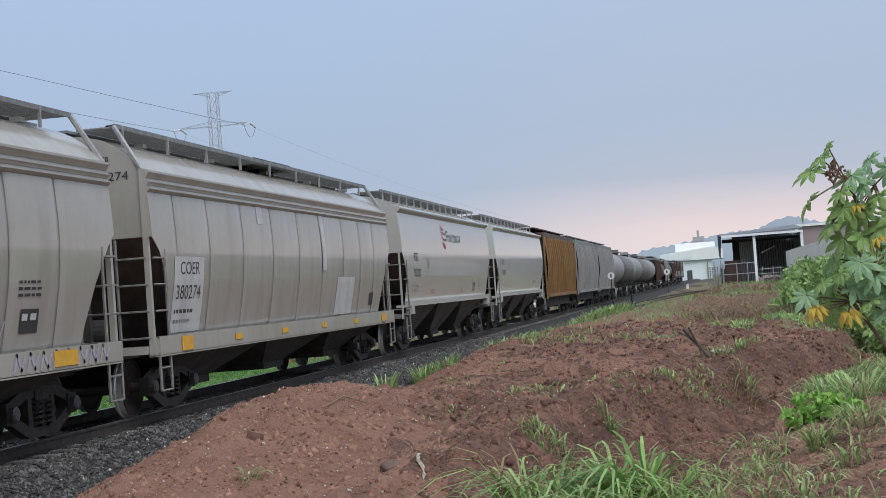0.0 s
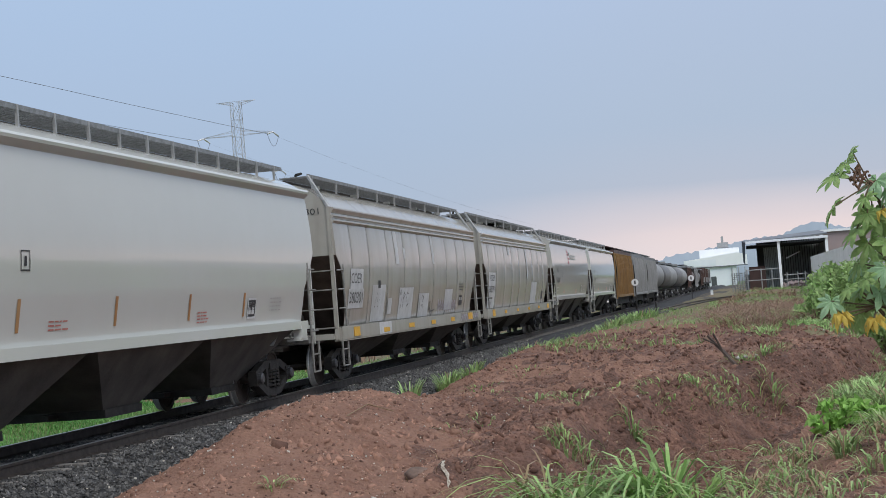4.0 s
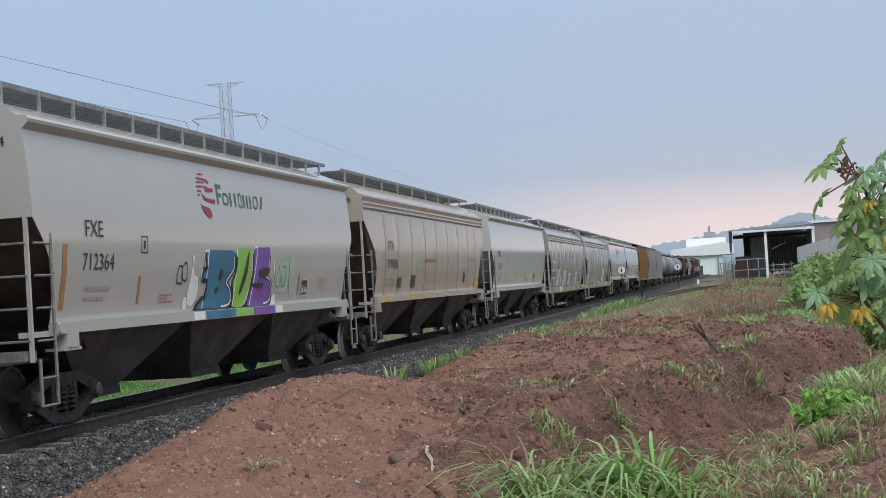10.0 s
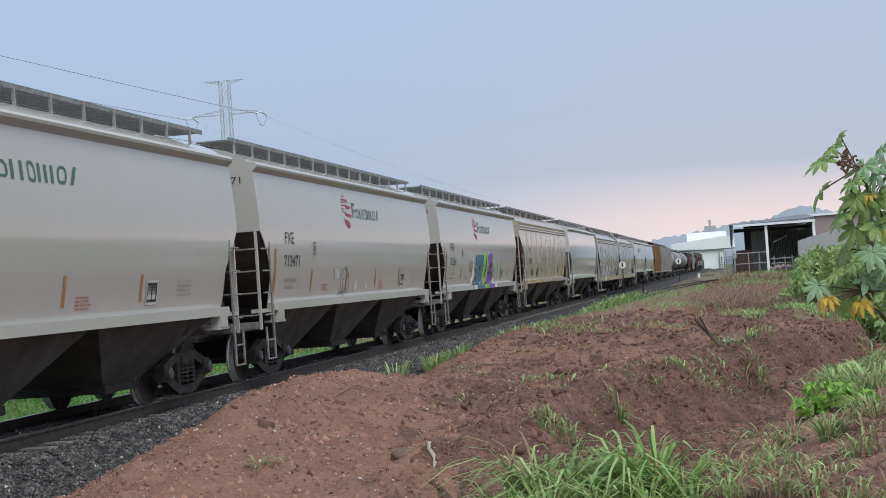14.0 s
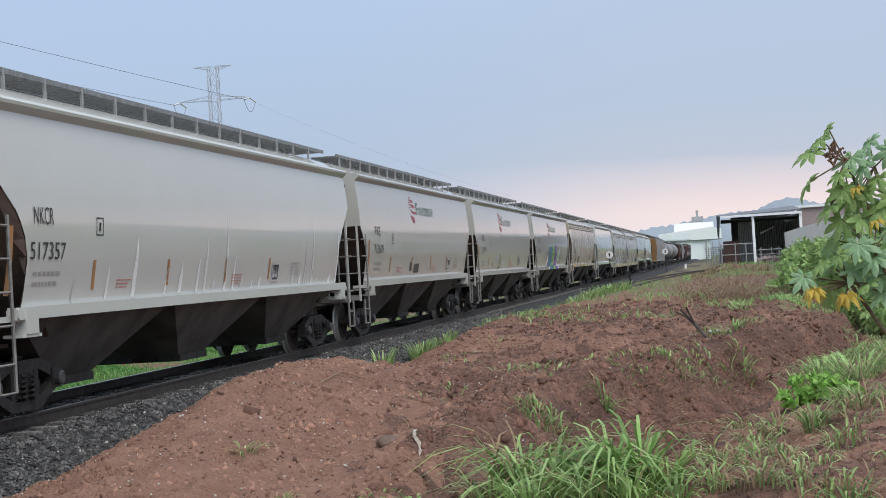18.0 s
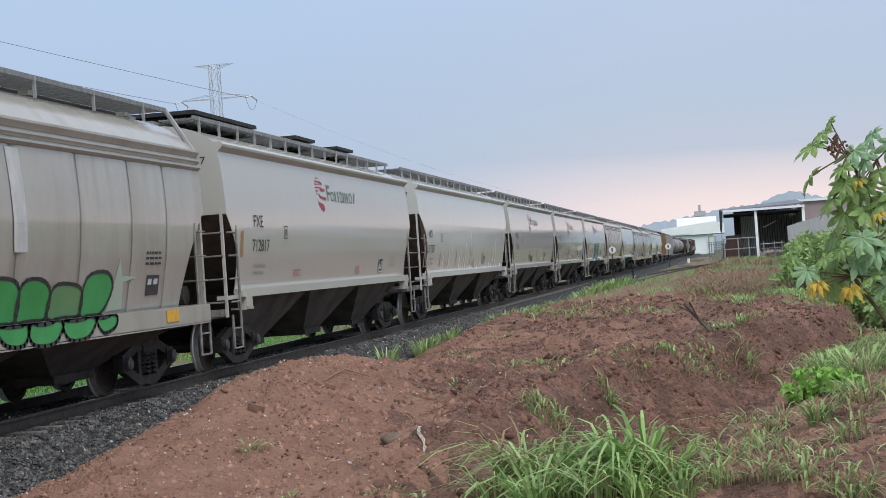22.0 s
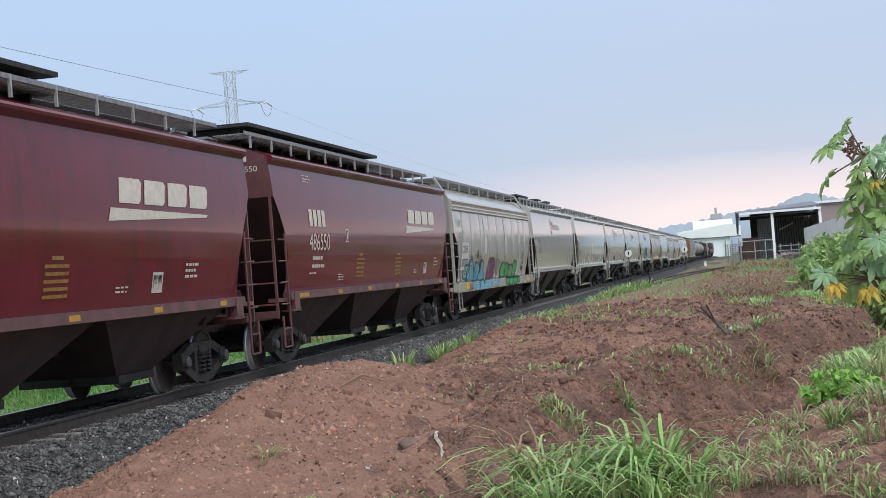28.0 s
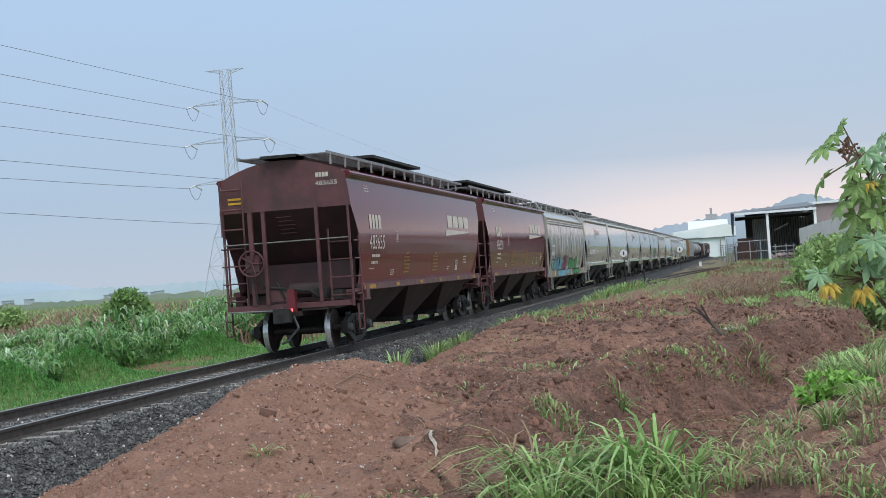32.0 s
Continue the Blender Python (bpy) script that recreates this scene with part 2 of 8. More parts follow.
def box(bm, x0, x1, y0, y1, z0, z1):
    v = [bm.verts.new(p) for p in ((x0, y0, z0), (x1, y0, z0), (x1, y1, z0), (x0, y1, z0), (x0, y0, z1), (x1, y0, z1), (x1, y1, z1), (x0, y1, z1))]
    for f in ((3, 2, 1, 0), (4, 5, 6, 7), (0, 1, 5, 4), (1, 2, 6, 5), (2, 3, 7, 6), (3, 0, 4, 7)):
        bm.faces.new([v[i] for i in f])


def boxes(*dims):
    bm = bmesh.new()
    for d in dims:
        box(bm, *d)
    return bm


def bar(bm, a, b, r=0.03, sides=6):
    """A round bar from a to b."""
    a, b = Vector(a), Vector(b)
    q = (b - a).to_track_quat("Z", "Y")
    rings = []
    for c in (a, b):
        rings.append([bm.verts.new(c + q @ Vector((r * math.cos(2 * math.pi * (i + 0.5) / sides), r * math.sin(2 * math.pi * (i + 0.5) / sides), 0))) for i in range(sides)])
    for i in range(sides):
        j = (i + 1) % sides
        bm.faces.new((rings[0][i], rings[0][j], rings[1][j], rings[1][i]))
    bm.faces.new(rings[0][::-1])
    bm.faces.new(rings[1])


def bars(*items, r=0.03, sides=6):
    bm = bmesh.new()
    for a, b in items:
        bar(bm, a, b, r, sides)
    return bm


def disc_x(bm, outline, cy=0.0, cz=0.0, n=28):
    """A body turned about an axle along x: outline is a list of (x, radius)."""
    rings = []
    for x, r in outline:
        rings.append([bm.verts.new((x, cy + r * math.cos(2 * math.pi * i / n), cz + r * math.sin(2 * math.pi * i / n))) for i in range(n)])
    for a, b in zip(rings, rings[1:]):
        for i in range(n):
            j = (i + 1) % n
            bm.faces.new((a[i], b[i], b[j], a[j]))
    bm.faces.new(rings[0])
    bm.faces.new(rings[-1][::-1])


def smooth(a, b, x):
    t = np.clip((x - a) / (b - a), 0, 1)
    return t * t * (3 - 2 * t)


def pydata(name, verts, faces, material, shade=False):
    me = bpy.data.meshes.new(name)
    me.from_pydata(verts if isinstance(verts, list) else verts.tolist(), [], faces if isinstance(faces, list) else faces.tolist())
    me.materials.append(material)
    if shade:
        me.shade_smooth()
    return me


# ---- the ground ----

_rng = np.random.default_rng(5)
_tab = _rng.random((64, 64))


def lump(X, Y, s):
    """Smooth value noise, cell size s."""
    x, y = np.asarray(X) / s, np.asarray(Y) / s
    i, j = np.floor(x).astype(int), np.floor(y).astype(int)
    u, v = x - i, y - j
    u, v = u * u * (3 - 2 * u), v * v * (3 - 2 * v)
    g = lambda a, b: _tab[a % 64, b % 64]
    return (g(i, j) * (1 - u) + g(i + 1, j) * u) * (1 - v) + (g(i, j + 1) * (1 - u) + g(i + 1, j + 1) * u) * v - 0.5


def edge_x(Y):
    """The lip of the soil bank, where it breaks off into the ditch."""
    return np.interp(Y, [6, 11, 13.5, 16, 18, 20, 22.5, 25, 28, 32, 40, 80], [-3.3, -2.9, -2.75, -2.5, -2.1, -1.65, -1.15, -0.4, 0.75, 2.0, 3.4, 8])


def toe_x(Y):
    return np.interp(Y, [6, 12, 15, 18, 20.5, 23, 26, 28.5, 31, 80], [-7.1, -7.2, -7.5, -8.0, -8.3, -8.15, -7.4, -6.8, -7.4, -7.4])


MOUNDS = ((-16.3, 31.2, 0.85, 0.9), (-17.0, 36.6, 0.86, 0.9), (-16.9, 46.2, 0.75, 0.9), (-15.2, 25.0, 0.6, 0.9), (-14.0, 20.0, 0.5, 0.9))


def ground_z(X, Y):
    X, Y = np.asarray(X, float), np.asarray(Y, float)
    edge, toe = edge_x(Y), toe_x(Y)
    crest = np.interp(Y, [6, 10, 13, 14.5, 16.5, 18.5, 20.5, 22.5, 25, 27.5, 31, 36, 50, 72, 90, 115], [-0.3, -0.24, -0.04, 0.15, 0.33, 0.39, 0.29, 0.09, -0.14, -0.16, 0.18, 0.2, 0.12, -0.1, -0.3, -0.45])
    lip = np.interp(Y, [6, 10, 13, 16, 19, 24, 31, 40], [-0.3, -0.26, -0.12, 0.0, 0.1, 0.12, 0.14, 0.0])
    base = -0.62 + 0.12 * lump(X, Y, 9)
    bank = base + (crest - base) * smooth(toe - 0.3, toe + 2.4, X)
    # from the heap down to a trough, then up a little to the lip
    trough = np.minimum(crest, lip) - np.interp(Y, [10, 14, 18, 23, 30], [0.02, 0.10, 0.14, 0.02, 0.0])
    far = 1 - smooth(50, 80, Y)
    bank = bank + (trough - bank) * smooth(-5.1, -3.1, X) * (1 - smooth(24, 30, Y))
    bank = bank + (lip - bank) * smooth(edge - 1.3, edge - 0.1, X) * far
    rough = 0.15 * lump(X, Y, 1.3) + 0.11 * lump(X + 9, Y, 0.55) + 0.085 * lump(X, Y + 5, 0.27) + 0.05 * lump(X + 3, Y + 1, 0.14) + 0.02 * lump(X + 1.7, Y + 2.3, 0.083)
    rough = rough + 0.30 * np.clip(lump(X + 6, Y + 3, 0.31) - 0.26, 0, 1) - 0.30 * np.clip(lump(X + 2, Y + 8, 0.23) - 0.27, 0, 1)
    broken = smooth(edge - 1.0, edge + 0.1, X) * (1 - smooth(edge + 1.5, edge + 2.2, X)) + smooth(-4.6, -3.4, X) * (1 - smooth(edge - 0.4, edge, X)) * smooth(15, 18, Y) * 0.7
    rough = rough + (0.20 * lump(X + 5, Y + 2, 0.42) + 0.13 * lump(X + 8, Y + 4, 0.21) + 0.07 * lump(X + 2, Y + 9, 0.11)) * broken
    bank = bank + rough * smooth(toe - 0.2, toe + 0.8, X)
    ragged = edge + 0.7 * lump(X * 0.2, Y, 1.7) + 0.35 * lump(X * 0.5, Y + 4, 0.6)
    deep = np.interp(Y, [6, 11.5, 13, 14.5, 16.5, 32, 37, 43], [0.05, 0.1, 0.2, 0.65, 0.98, 0.95, 0.5, 0.0])
    ditch = bank - deep * (0.65 * smooth(ragged - 0.05, ragged + 0.55, X) + 0.35 * smooth(ragged + 0.3, ragged + 1.3, X))
    ditch = ditch + (0.62 * deep) * smooth(edge + 1.75, edge + 2.6, X) + (0.30 * deep) * smooth(edge + 2.6, edge + 4.4, X)
    rise = 0.8 * smooth(108, 148, Y) * smooth(-2.0, 0.6, X)
    z = np.where(X > toe - 0.3, ditch + rise, base)
    # low grassy swells left of the line
    for cx, cy, h, r in MOUNDS:
        z = z + h * np.exp(-((X - cx) ** 2 + (Y - cy) ** 2 / 2.0) / (r * r))
    return z - 0.12 * smooth(-12.2, -11.6, X) * (1 - smooth(-7.6, -7.4, X))


def soil_kind(X, Y):
    """0 grass, 1 soil, 2 damp soil in the ditch, 3 rough waste ground, 4 dark gravel."""
    edge, toe = edge_x(Y), toe_x(Y)
    w = lump(X, Y, 2.1) + 0.6 * lump(X + 4, Y, 0.7)
    core = (X > toe - 0.25 + 0.2 * w) & (X < edge + 3.0 + 0.9 * w) & (Y < 58 + 14 * w)
    patch = (X > -7.2) & (X < 9) & (Y >= 36) & (Y < 110) & (w > 0.06)
    near = (X > edge) & (X < 7) & (Y < 34)
    dirt = core & ~((Y > 34) & (w > 0.36)) | patch | near
    fine = 1.6 * lump(X, Y + 7, 0.33) + 1.4 * lump(X + 2, Y, 0.16)
    damp = (X > edge + 0.0 + 0.5 * w + 0.6 * fine) & (Y > 10) & (Y < 38) & (X < edge + 2.6 + fine)
    damp = damp | (X > -4.6 + 0.9 * w + 0.7 * fine + np.interp(Y, [13, 16.5, 19, 26, 34], [2.0, 0.9, 0.2, -0.6, -2.2])) & (X < edge + 0.5) & (Y > 13.2) & (Y < 46 + 9 * w) & (fine + 1.2 * w > np.interp(Y, [18, 24, 40], [-0.4, -0.25, -0.15]))
    dirt = dirt | (X > -17.6 + 0.6 * w) & (X < -15.0 + 0.5 * w) & (Y > 39.3) & (Y < 44.5) & (w > -0.25)
    damp = damp | near & (X > edge + 2.0) & (fine + w > -0.35)
    waste = (X < -15) & (Y > 56 + 8 * w) & (Y < 320) & (lump(X, Y, 9) > -0.22) | (X > -7.9) & (X < 14) & (Y > 5) & (Y < 600)
    yard = (X > -8.4) & (X < np.interp(Y, [82, 95, 153, 290, 500], [-6.6, -5.6, -4.2, -3.0, -2.0]) + 0.8 * w) & (Y > 82) & (Y < 560)
    yard = yard & (lump(X, Y, 5.0) + 0.6 * w > -0.12)
    return np.where(yard, 4, np.where(dirt, np.where(damp, 2, 1), np.where(waste, 3, 0)))


def build_ground():
    xs = np.concatenate([[-4000, -1500, -600, -250, -120, -70], np.arange(-45, -20, 1.5), np.arange(-20, -8.4, 0.3), np.arange(-8.4, 2.4, 0.036), np.arange(2.4, 4.0, 0.07), np.arange(4.0, 14, 0.5), [16, 20, 30, 50, 100, 300, 1000, 4000]])
    ys = np.concatenate([[-1500, -300, -60, -20, 0], np.arange(5, 9, 0.4), np.arange(9, 24, 0.048), np.arange(24, 30, 0.12), np.arange(30, 55, 0.3), np.arange(55, 170, 1.5), [180, 200, 220, 250, 300, 370, 450, 570, 700, 1200, 2500, 4500]])
    X, Y = np.meshgrid(xs, ys)
    Z = ground_z(X, Y)
    nx = len(xs)
    a = (np.arange(len(ys) - 1)[:, None] * nx + np.arange(nx - 1)[None, :]).ravel()
    faces = np.stack([a, a + 1, a + nx + 1, a + nx], 1)
    me = pydata("ground", np.stack([X.ravel(), Y.ravel(), Z.ravel()], 1), faces, GRASS, True)
    me.materials.append(SOIL)
    me.materials.append(DAMP)
    me.materials.append(WASTE)
    me.materials.append(YARD)
    cx = (X[:-1, :-1] + X[1:, 1:]).ravel() / 2
    cy = (Y[:-1, :-1] + Y[1:, 1:]).ravel() / 2
    me.polygons.foreach_set("material_index", soil_kind(cx, cy).astype(np.int32))
    me.update()
    tagged(new("ground", me), "grassy ground with a bank of bare reddish soil and a ditch", "ground", kind="structure")


build_ground()


def rocks(name, X, Y, Z, size, material, seed, shade=False):
    """Many small angular stones in one mesh."""
    g = np.random.default_rng(seed)
    n = len(X)
    o = np.array([(1, 0, 0), (-1, 0, 0), (0, 1, 0), (0, -1, 0), (0, 0, 1), (0, 0, -1)], float)
    f = np.array([(0, 2, 4), (2, 1, 4), (1, 3, 4), (3, 0, 4), (2, 0, 5), (1, 2, 5), (3, 1, 5), (0, 3, 5)])
    sc = size[:, None] * (0.6 + 0.8 * g.random((n, 3)))
    v = o[None] * sc[:, None, :] * (0.7 + 0.6 * g.random((n, 6, 1)))
    ang = g.random(n) * 6.28
    tip = (g.random(n) - 0.5) * 1.5
    c, s = np.cos(ang)[:, None], np.sin(ang)[:, None]
    ct, st = np.cos(tip)[:, None], np.sin(tip)[:, None]
    y, z = v[..., 1] * ct - v[..., 2] * st, v[..., 1] * st + v[..., 2] * ct
    v = np.stack([v[..., 0] * c - y * s, v[..., 0] * s + y * c, z], -1)
    v += np.stack([X, Y, Z], 1)[:, None, :]
    faces = (f[None] + (np.arange(n) * 6)[:, None, None]).reshape(-1, 3)
    return pydata(name, v.reshape(-1, 3), faces, material, shade)


# ---- the railway line ----


def bed_z(X):
    return np.interp(X, [TRACK_X - 2.2, TRACK_X - 1.45, TRACK_X + 1.45, TRACK_X + 2.9], [-0.75, -0.19, -0.19, -0.75])


def build_line():
    line = tagged(new("railway_track"), "single railway track of worn steel rails on dark ballast", "railway track", kind="structure")
    prof = [(-0.07, -0.19), (-0.07, -0.165), (-0.015, -0.14), (-0.012, -0.045), (-0.036, -0.035), (-0.036, -0.006), (0.036, -0.006), (0.036, -0.035), (0.012, -0.045), (0.015, -0.14), (0.07, -0.165), (0.07, -0.19)]
    for side in (-1, 1):
        x = TRACK_X + side * 0.7525
        bm = bmesh.new()
        ends = [[bm.verts.new((x + a, y, b)) for a, b in prof] for y in (-60, 600)]
        for i in range(len(prof) - 1):
            bm.faces.new((ends[0][i], ends[0][i + 1], ends[1][i + 1], ends[1][i]))
        rail = part("rail", bm, RAIL, line, "rust-brown rail web and foot")
        part("rail_head", boxes((x - 0.033, x + 0.033, -60, 600, -0.006, 0.0)), RAIL_TOP, rail, "polished running surface")
    tie = boxes((-1.25, 1.25, -0.12, 0.12, -0.36, -0.165))
    bmesh.ops.bevel(tie, geom=tie.edges[:], offset=0.02, segments=1)
    me = bpy.data.meshes.new("sleeper")
    tie.to_mesh(me)
    tie.free()
    me.materials.append(TIE)
    for i in range(150):
        ob = mesh_part("sleeper", me, line)
        ob.location = (TRACK_X, 8 + 0.61 * i, 0)
    # the ballast bed
    xs = np.concatenate([[TRACK_X - 2.2, TRACK_X - 1.45], np.arange(TRACK_X - 1.2, TRACK_X + 2.95, 0.16)])
    ys = np.concatenate([[-60, 0], np.arange(8, 60, 0.25), np.arange(60, 601, 8)])
    X, Y = np.meshgrid(xs, ys)
    Z = bed_z(X) + 0.05 * lump(X, Y, 0.3) * (Y > 5) + 0.12 * lump(X, Y, 2.0) * (X > TRACK_X + 1.4)
    nx = len(xs)
    a = (np.arange(len(ys) - 1)[:, None] * nx + np.arange(nx - 1)[None, :]).ravel()
    me = pydata("ballast", np.stack([X.ravel(), Y.ravel(), Z.ravel()], 1), np.stack([a, a + 1, a + nx + 1, a + nx], 1), BALLAST, True)
    mesh_part("ballast", me, line, "dark grey crushed stone")
    g = np.random.default_rng(11)
    n = 90000
    Y = 11 + 46 * g.random(n) ** 1.6
    X = TRACK_X - 1.3 + 4.2 * g.random(n)
    ok = np.abs(np.abs(X - TRACK_X) - 0.7525) > 0.09
    X, Y = X[ok], Y[ok]
    size = 0.010 + 0.019 * g.random(len(X)) ** 1.5 + 0.0003 * Y
    ob = mesh_part("ballast_stones", rocks("ballast_stones", X, Y, bed_z(X) + 0.05 * lump(X, Y, 0.3) + 0.12 * lump(X, Y, 2.0) * (X > TRACK_X + 1.4) + 0.008, size, STONE, 3), line, "loose dark stones")
    ob["kind"] = "stuff"
    pale = mesh_part("pale_stones", rocks("pale_stones", X[:900], Y[:900], bed_z(X[:900]) + 0.035 + 0.12 * lump(X[:900], Y[:900], 2.0) * (X[:900] > TRACK_X + 1.4), 0.6 * size[:900], PEBBLE, 4), line, "scattered pale stones")
    pale["kind"] = "stuff"
    # the siding that swings away to the right
    sid = tagged(new("siding_track"), "disused siding track curving off in grass", "railway track", kind="structure")
    for off in (-0.75, 0.75):
        bm = bmesh.new()
        p = []
        for k in range(24):
            y = 78 + 6 * k
            p.append(Vector((TRACK_X + 2.6 + off + 0.00085 * (y - 78) ** 2, y, -0.36 + 0.2 * smooth(90, 150, y))))
        for a, b in zip(p, p[1:]):
            bar(bm, a, b, 0.06, 5)
        part("rail", bm, RAIL, sid)


build_line()

# ---- the train ----
# In a car's own space y runs from its rear end to its front end, z is 0 on the rails and x = 0 on the centre line.

SIDE = ((1.20, 1.365), (1.6, 1.445), (2.05, 1.525), (2.5, 1.568), (2.9, 1.565), (3.3, 1.54), (3.65, 1.505), (3.96, 1.46))


def side_x(z):
    return float(np.interp(z, [a for a, b in SIDE], [b for a, b in SIDE]))


def side_panel(n, low, top, inset, sign, ribs=()):
    """The sheet between sill and eave, cut back towards the sill at both ends. ribs: where it is drawn in to a weld, with the sheet bowed between."""
    zs = sorted({low, top, *[z for z in np.linspace(low, top, 15)], *[z for z, _ in inset if low < z < top]})
    fs = sorted({round(k / 24, 4) for k in range(25)} | {round((y + k) / n, 4) for y in ribs for k in (-0.16, -0.07, -0.025, 0.0, 0.025, 0.07, 0.16)})
    m = len(fs) - 1
    sunk = [0.022 * sum(math.exp(-(((f * n - y) / 0.085) ** 2)) for y in ribs) for f in fs]
    bm = bmesh.new()
    grid = []
    for z in zs:
        c = float(np.interp(z, [a for a, b in inset], [b for a, b in inset]))
        up = min(1.0, max(0.0, (3.5 - z) / 0.15))
        k = (1.2 - c) / 1.2
        at = lambda y: c + y * k if y < 1.2 else n - c - (n - y) * k if y > n - 1.2 else y
        grid.append([bm.verts.new((sign * (side_x(z) - up * w), at(f * n), z)) for f, w in zip(fs, sunk)])
    for a, b in zip(grid, grid[1:]):
        for i in range(m):
            f = (a[i], a[i + 1], b[i + 1], b[i])
            bm.faces.new(f if sign > 0 else f[::-1])
    for f in bm.faces:
        f.smooth = True
    return bm


def side_strip(y0, y1, z0, z1, sign=1, proud=0.012, steps=8):
    """A thin strip that follows the bulge of the side."""
    bm = bmesh.new()
    rows = []
    for k in range(steps + 1):
        z = z0 + (z1 - z0) * k / steps
        x = side_x(z)
        rows.append([bm.verts.new((sign * (x + d), y, z)) for d, y in ((-0.01, y0), (proud, y0), (proud, y1), (-0.01, y1))])
    for a, b in zip(rows, rows[1:]):
        for i in range(3):
            bm.faces.new((a[i], a[i + 1], b[i + 1], b[i]))
    return bm


def moulding(y0, y1, profile, sign=1):
    """A strip of that section, points of (x, z), along the car."""
    bm = bmesh.new()
    rows = [[bm.verts.new((sign * x, y, z)) for x, z in profile] for y in (y0, y1)]
    for i in range(len(profile) - 1):
        bm.faces.new((rows[0][i], rows[0][i + 1], rows[1][i + 1], rows[1][i]))
    bm.faces.new(rows[0][::-1])
    bm.faces.new(rows[1])
    bmesh.ops.recalc_face_normals(bm, faces=bm.faces[:])
    return bm


def curvy(poly, k=4):
    """A closed outline rounded through its corners."""
    out, n = [], len(poly)
    for i in range(n):
        p = [poly[(i + j - 1) % n] for j in range(4)]
        for m in range(k):
            t = m / k
            out.append(tuple(0.5 * (2 * p[1][a] + (p[2][a] - p[0][a]) * t + (2 * p[0][a] - 5 * p[1][a] + 4 * p[2][a] - p[3][a]) * t * t + (3 * p[1][a] - p[0][a] - 3 * p[2][a] + p[3][a]) * t ** 3) for a in (0, 1)))
    return out


def stroke(points, w, closed=True):
    """A line of that width along points, as small quads."""
    out = []
    for p, q in zip(points, points[1:] + (points[:1] if closed else [])):
        l = math.hypot(q[0] - p[0], q[1] - p[1])
        if l < 1e-4:
            continue
        u, v = (q[0] - p[0]) / l * w / 2, (q[1] - p[1]) / l * w / 2
        out.append([(p[0] - u - v, p[1] - v + u), (q[0] + u - v, q[1] + v + u), (q[0] + u + v, q[1] + v - u), (p[0] - u + v, p[1] - v - u)])
    return out


def decal_bm(polys, lift=0.008, sill=False):
    """Paint on the near side: polygons of (y, z), cut into level bands that follow the bulge, and the deep sill if it has one."""
    bm = bmesh.new()
    for poly in polys:
        vs = sorted({round(p[1], 4) for p in poly})
        lo, hi = vs[0], vs[-1]
        vs = sorted(set(vs) | {round(float(z), 4) for z in np.arange(lo, hi, 0.12)})
        if sill and lo < 1.236 < hi:
            vs = sorted(vs + [1.236])
        vs = [a for i, a in enumerate(vs) if i == 0 or a - vs[i - 1] > 1e-3]
        for a, b in zip(vs, vs[1:]):
            mid = (a + b) / 2
            cross = []
            for p, q in zip(poly, poly[1:] + poly[:1]):
                if min(p[1], q[1]) < mid < max(p[1], q[1]):
                    at = lambda z: p[0] + (q[0] - p[0]) * (z - p[1]) / (q[1] - p[1])
                    cross.append((at(mid), at(a), at(b)))
            cross.sort()
            for l, r in zip(cross[::2], cross[1::2]):
                at_sill = sill and mid < 1.236
                bm.faces.new([bm.verts.new(((1.58 if at_sill else side_x(z)) + lift, y, z)) for y, z in ((l[1], a), (r[1], a), (r[2], b), (l[2], b))])
    return bm


def rect(y0, z0, y1, z1, slant=0.0):
    return [(y0, z0), (y1, z0), (y1 + slant, z1), (y0 + slant, z1)]


def lettering(text, y, z, height, width, material, parent, name="lettering", end=False, x=0.0):
    """Raised text on the near side, or on the rear end sheet."""
    cu = bpy.data.curves.new(name, "FONT")
    cu.body, cu.size = text, 1.0
    tmp = bpy.data.objects.new(name, cu)
    me = bpy.data.meshes.new_from_object(tmp)
    bpy.data.objects.remove(tmp)
    bpy.data.curves.remove(cu)
    co = np.empty(len(me.vertices) * 3)
    me.vertices.foreach_get("co", co)
    co = co.reshape(-1, 3)
    w, h = np.ptp(co[:, 0]), np.ptp(co[:, 1])
    u = (co[:, 0] - co[:, 0].min()) / w * width
    v = (co[:, 1] - co[:, 1].min()) / h * height
    if end:
        out = np.stack([x + u, np.full_like(u, y - 0.012), z + v], 1)
    else:
        out = np.stack([np.interp(z + v, [a for a, b in SIDE], [b for a, b in SIDE]) + 0.012, y + u, z + v], 1)
    me.vertices.foreach_set("co", out.ravel())
    me.materials.clear()
    me.materials.append(material)
    me.update()
    return mesh_part(name, me, parent)


def bar_lines(y, z, w, rows, h=0.05, pitch=0.085):
    """Small unreadable writing: rows of short bars."""
    g = random.Random(int(y * 97 + z * 31))
    out = []
    for k in range(rows):
        p = y
        while p < y + w * (0.75 + 0.25 * g.random()):
            q = p + 0.05 + 0.12 * g.random()
            out.append(rect(p, z - k * pitch - h, q, z - k * pitch))
            p = q + 0.035
    return out


def shared(name, bm, material):
    me = bpy.data.meshes.new(name)
    bm.to_mesh(me)
    bm.free()
    me.materials.append(material)
    return me


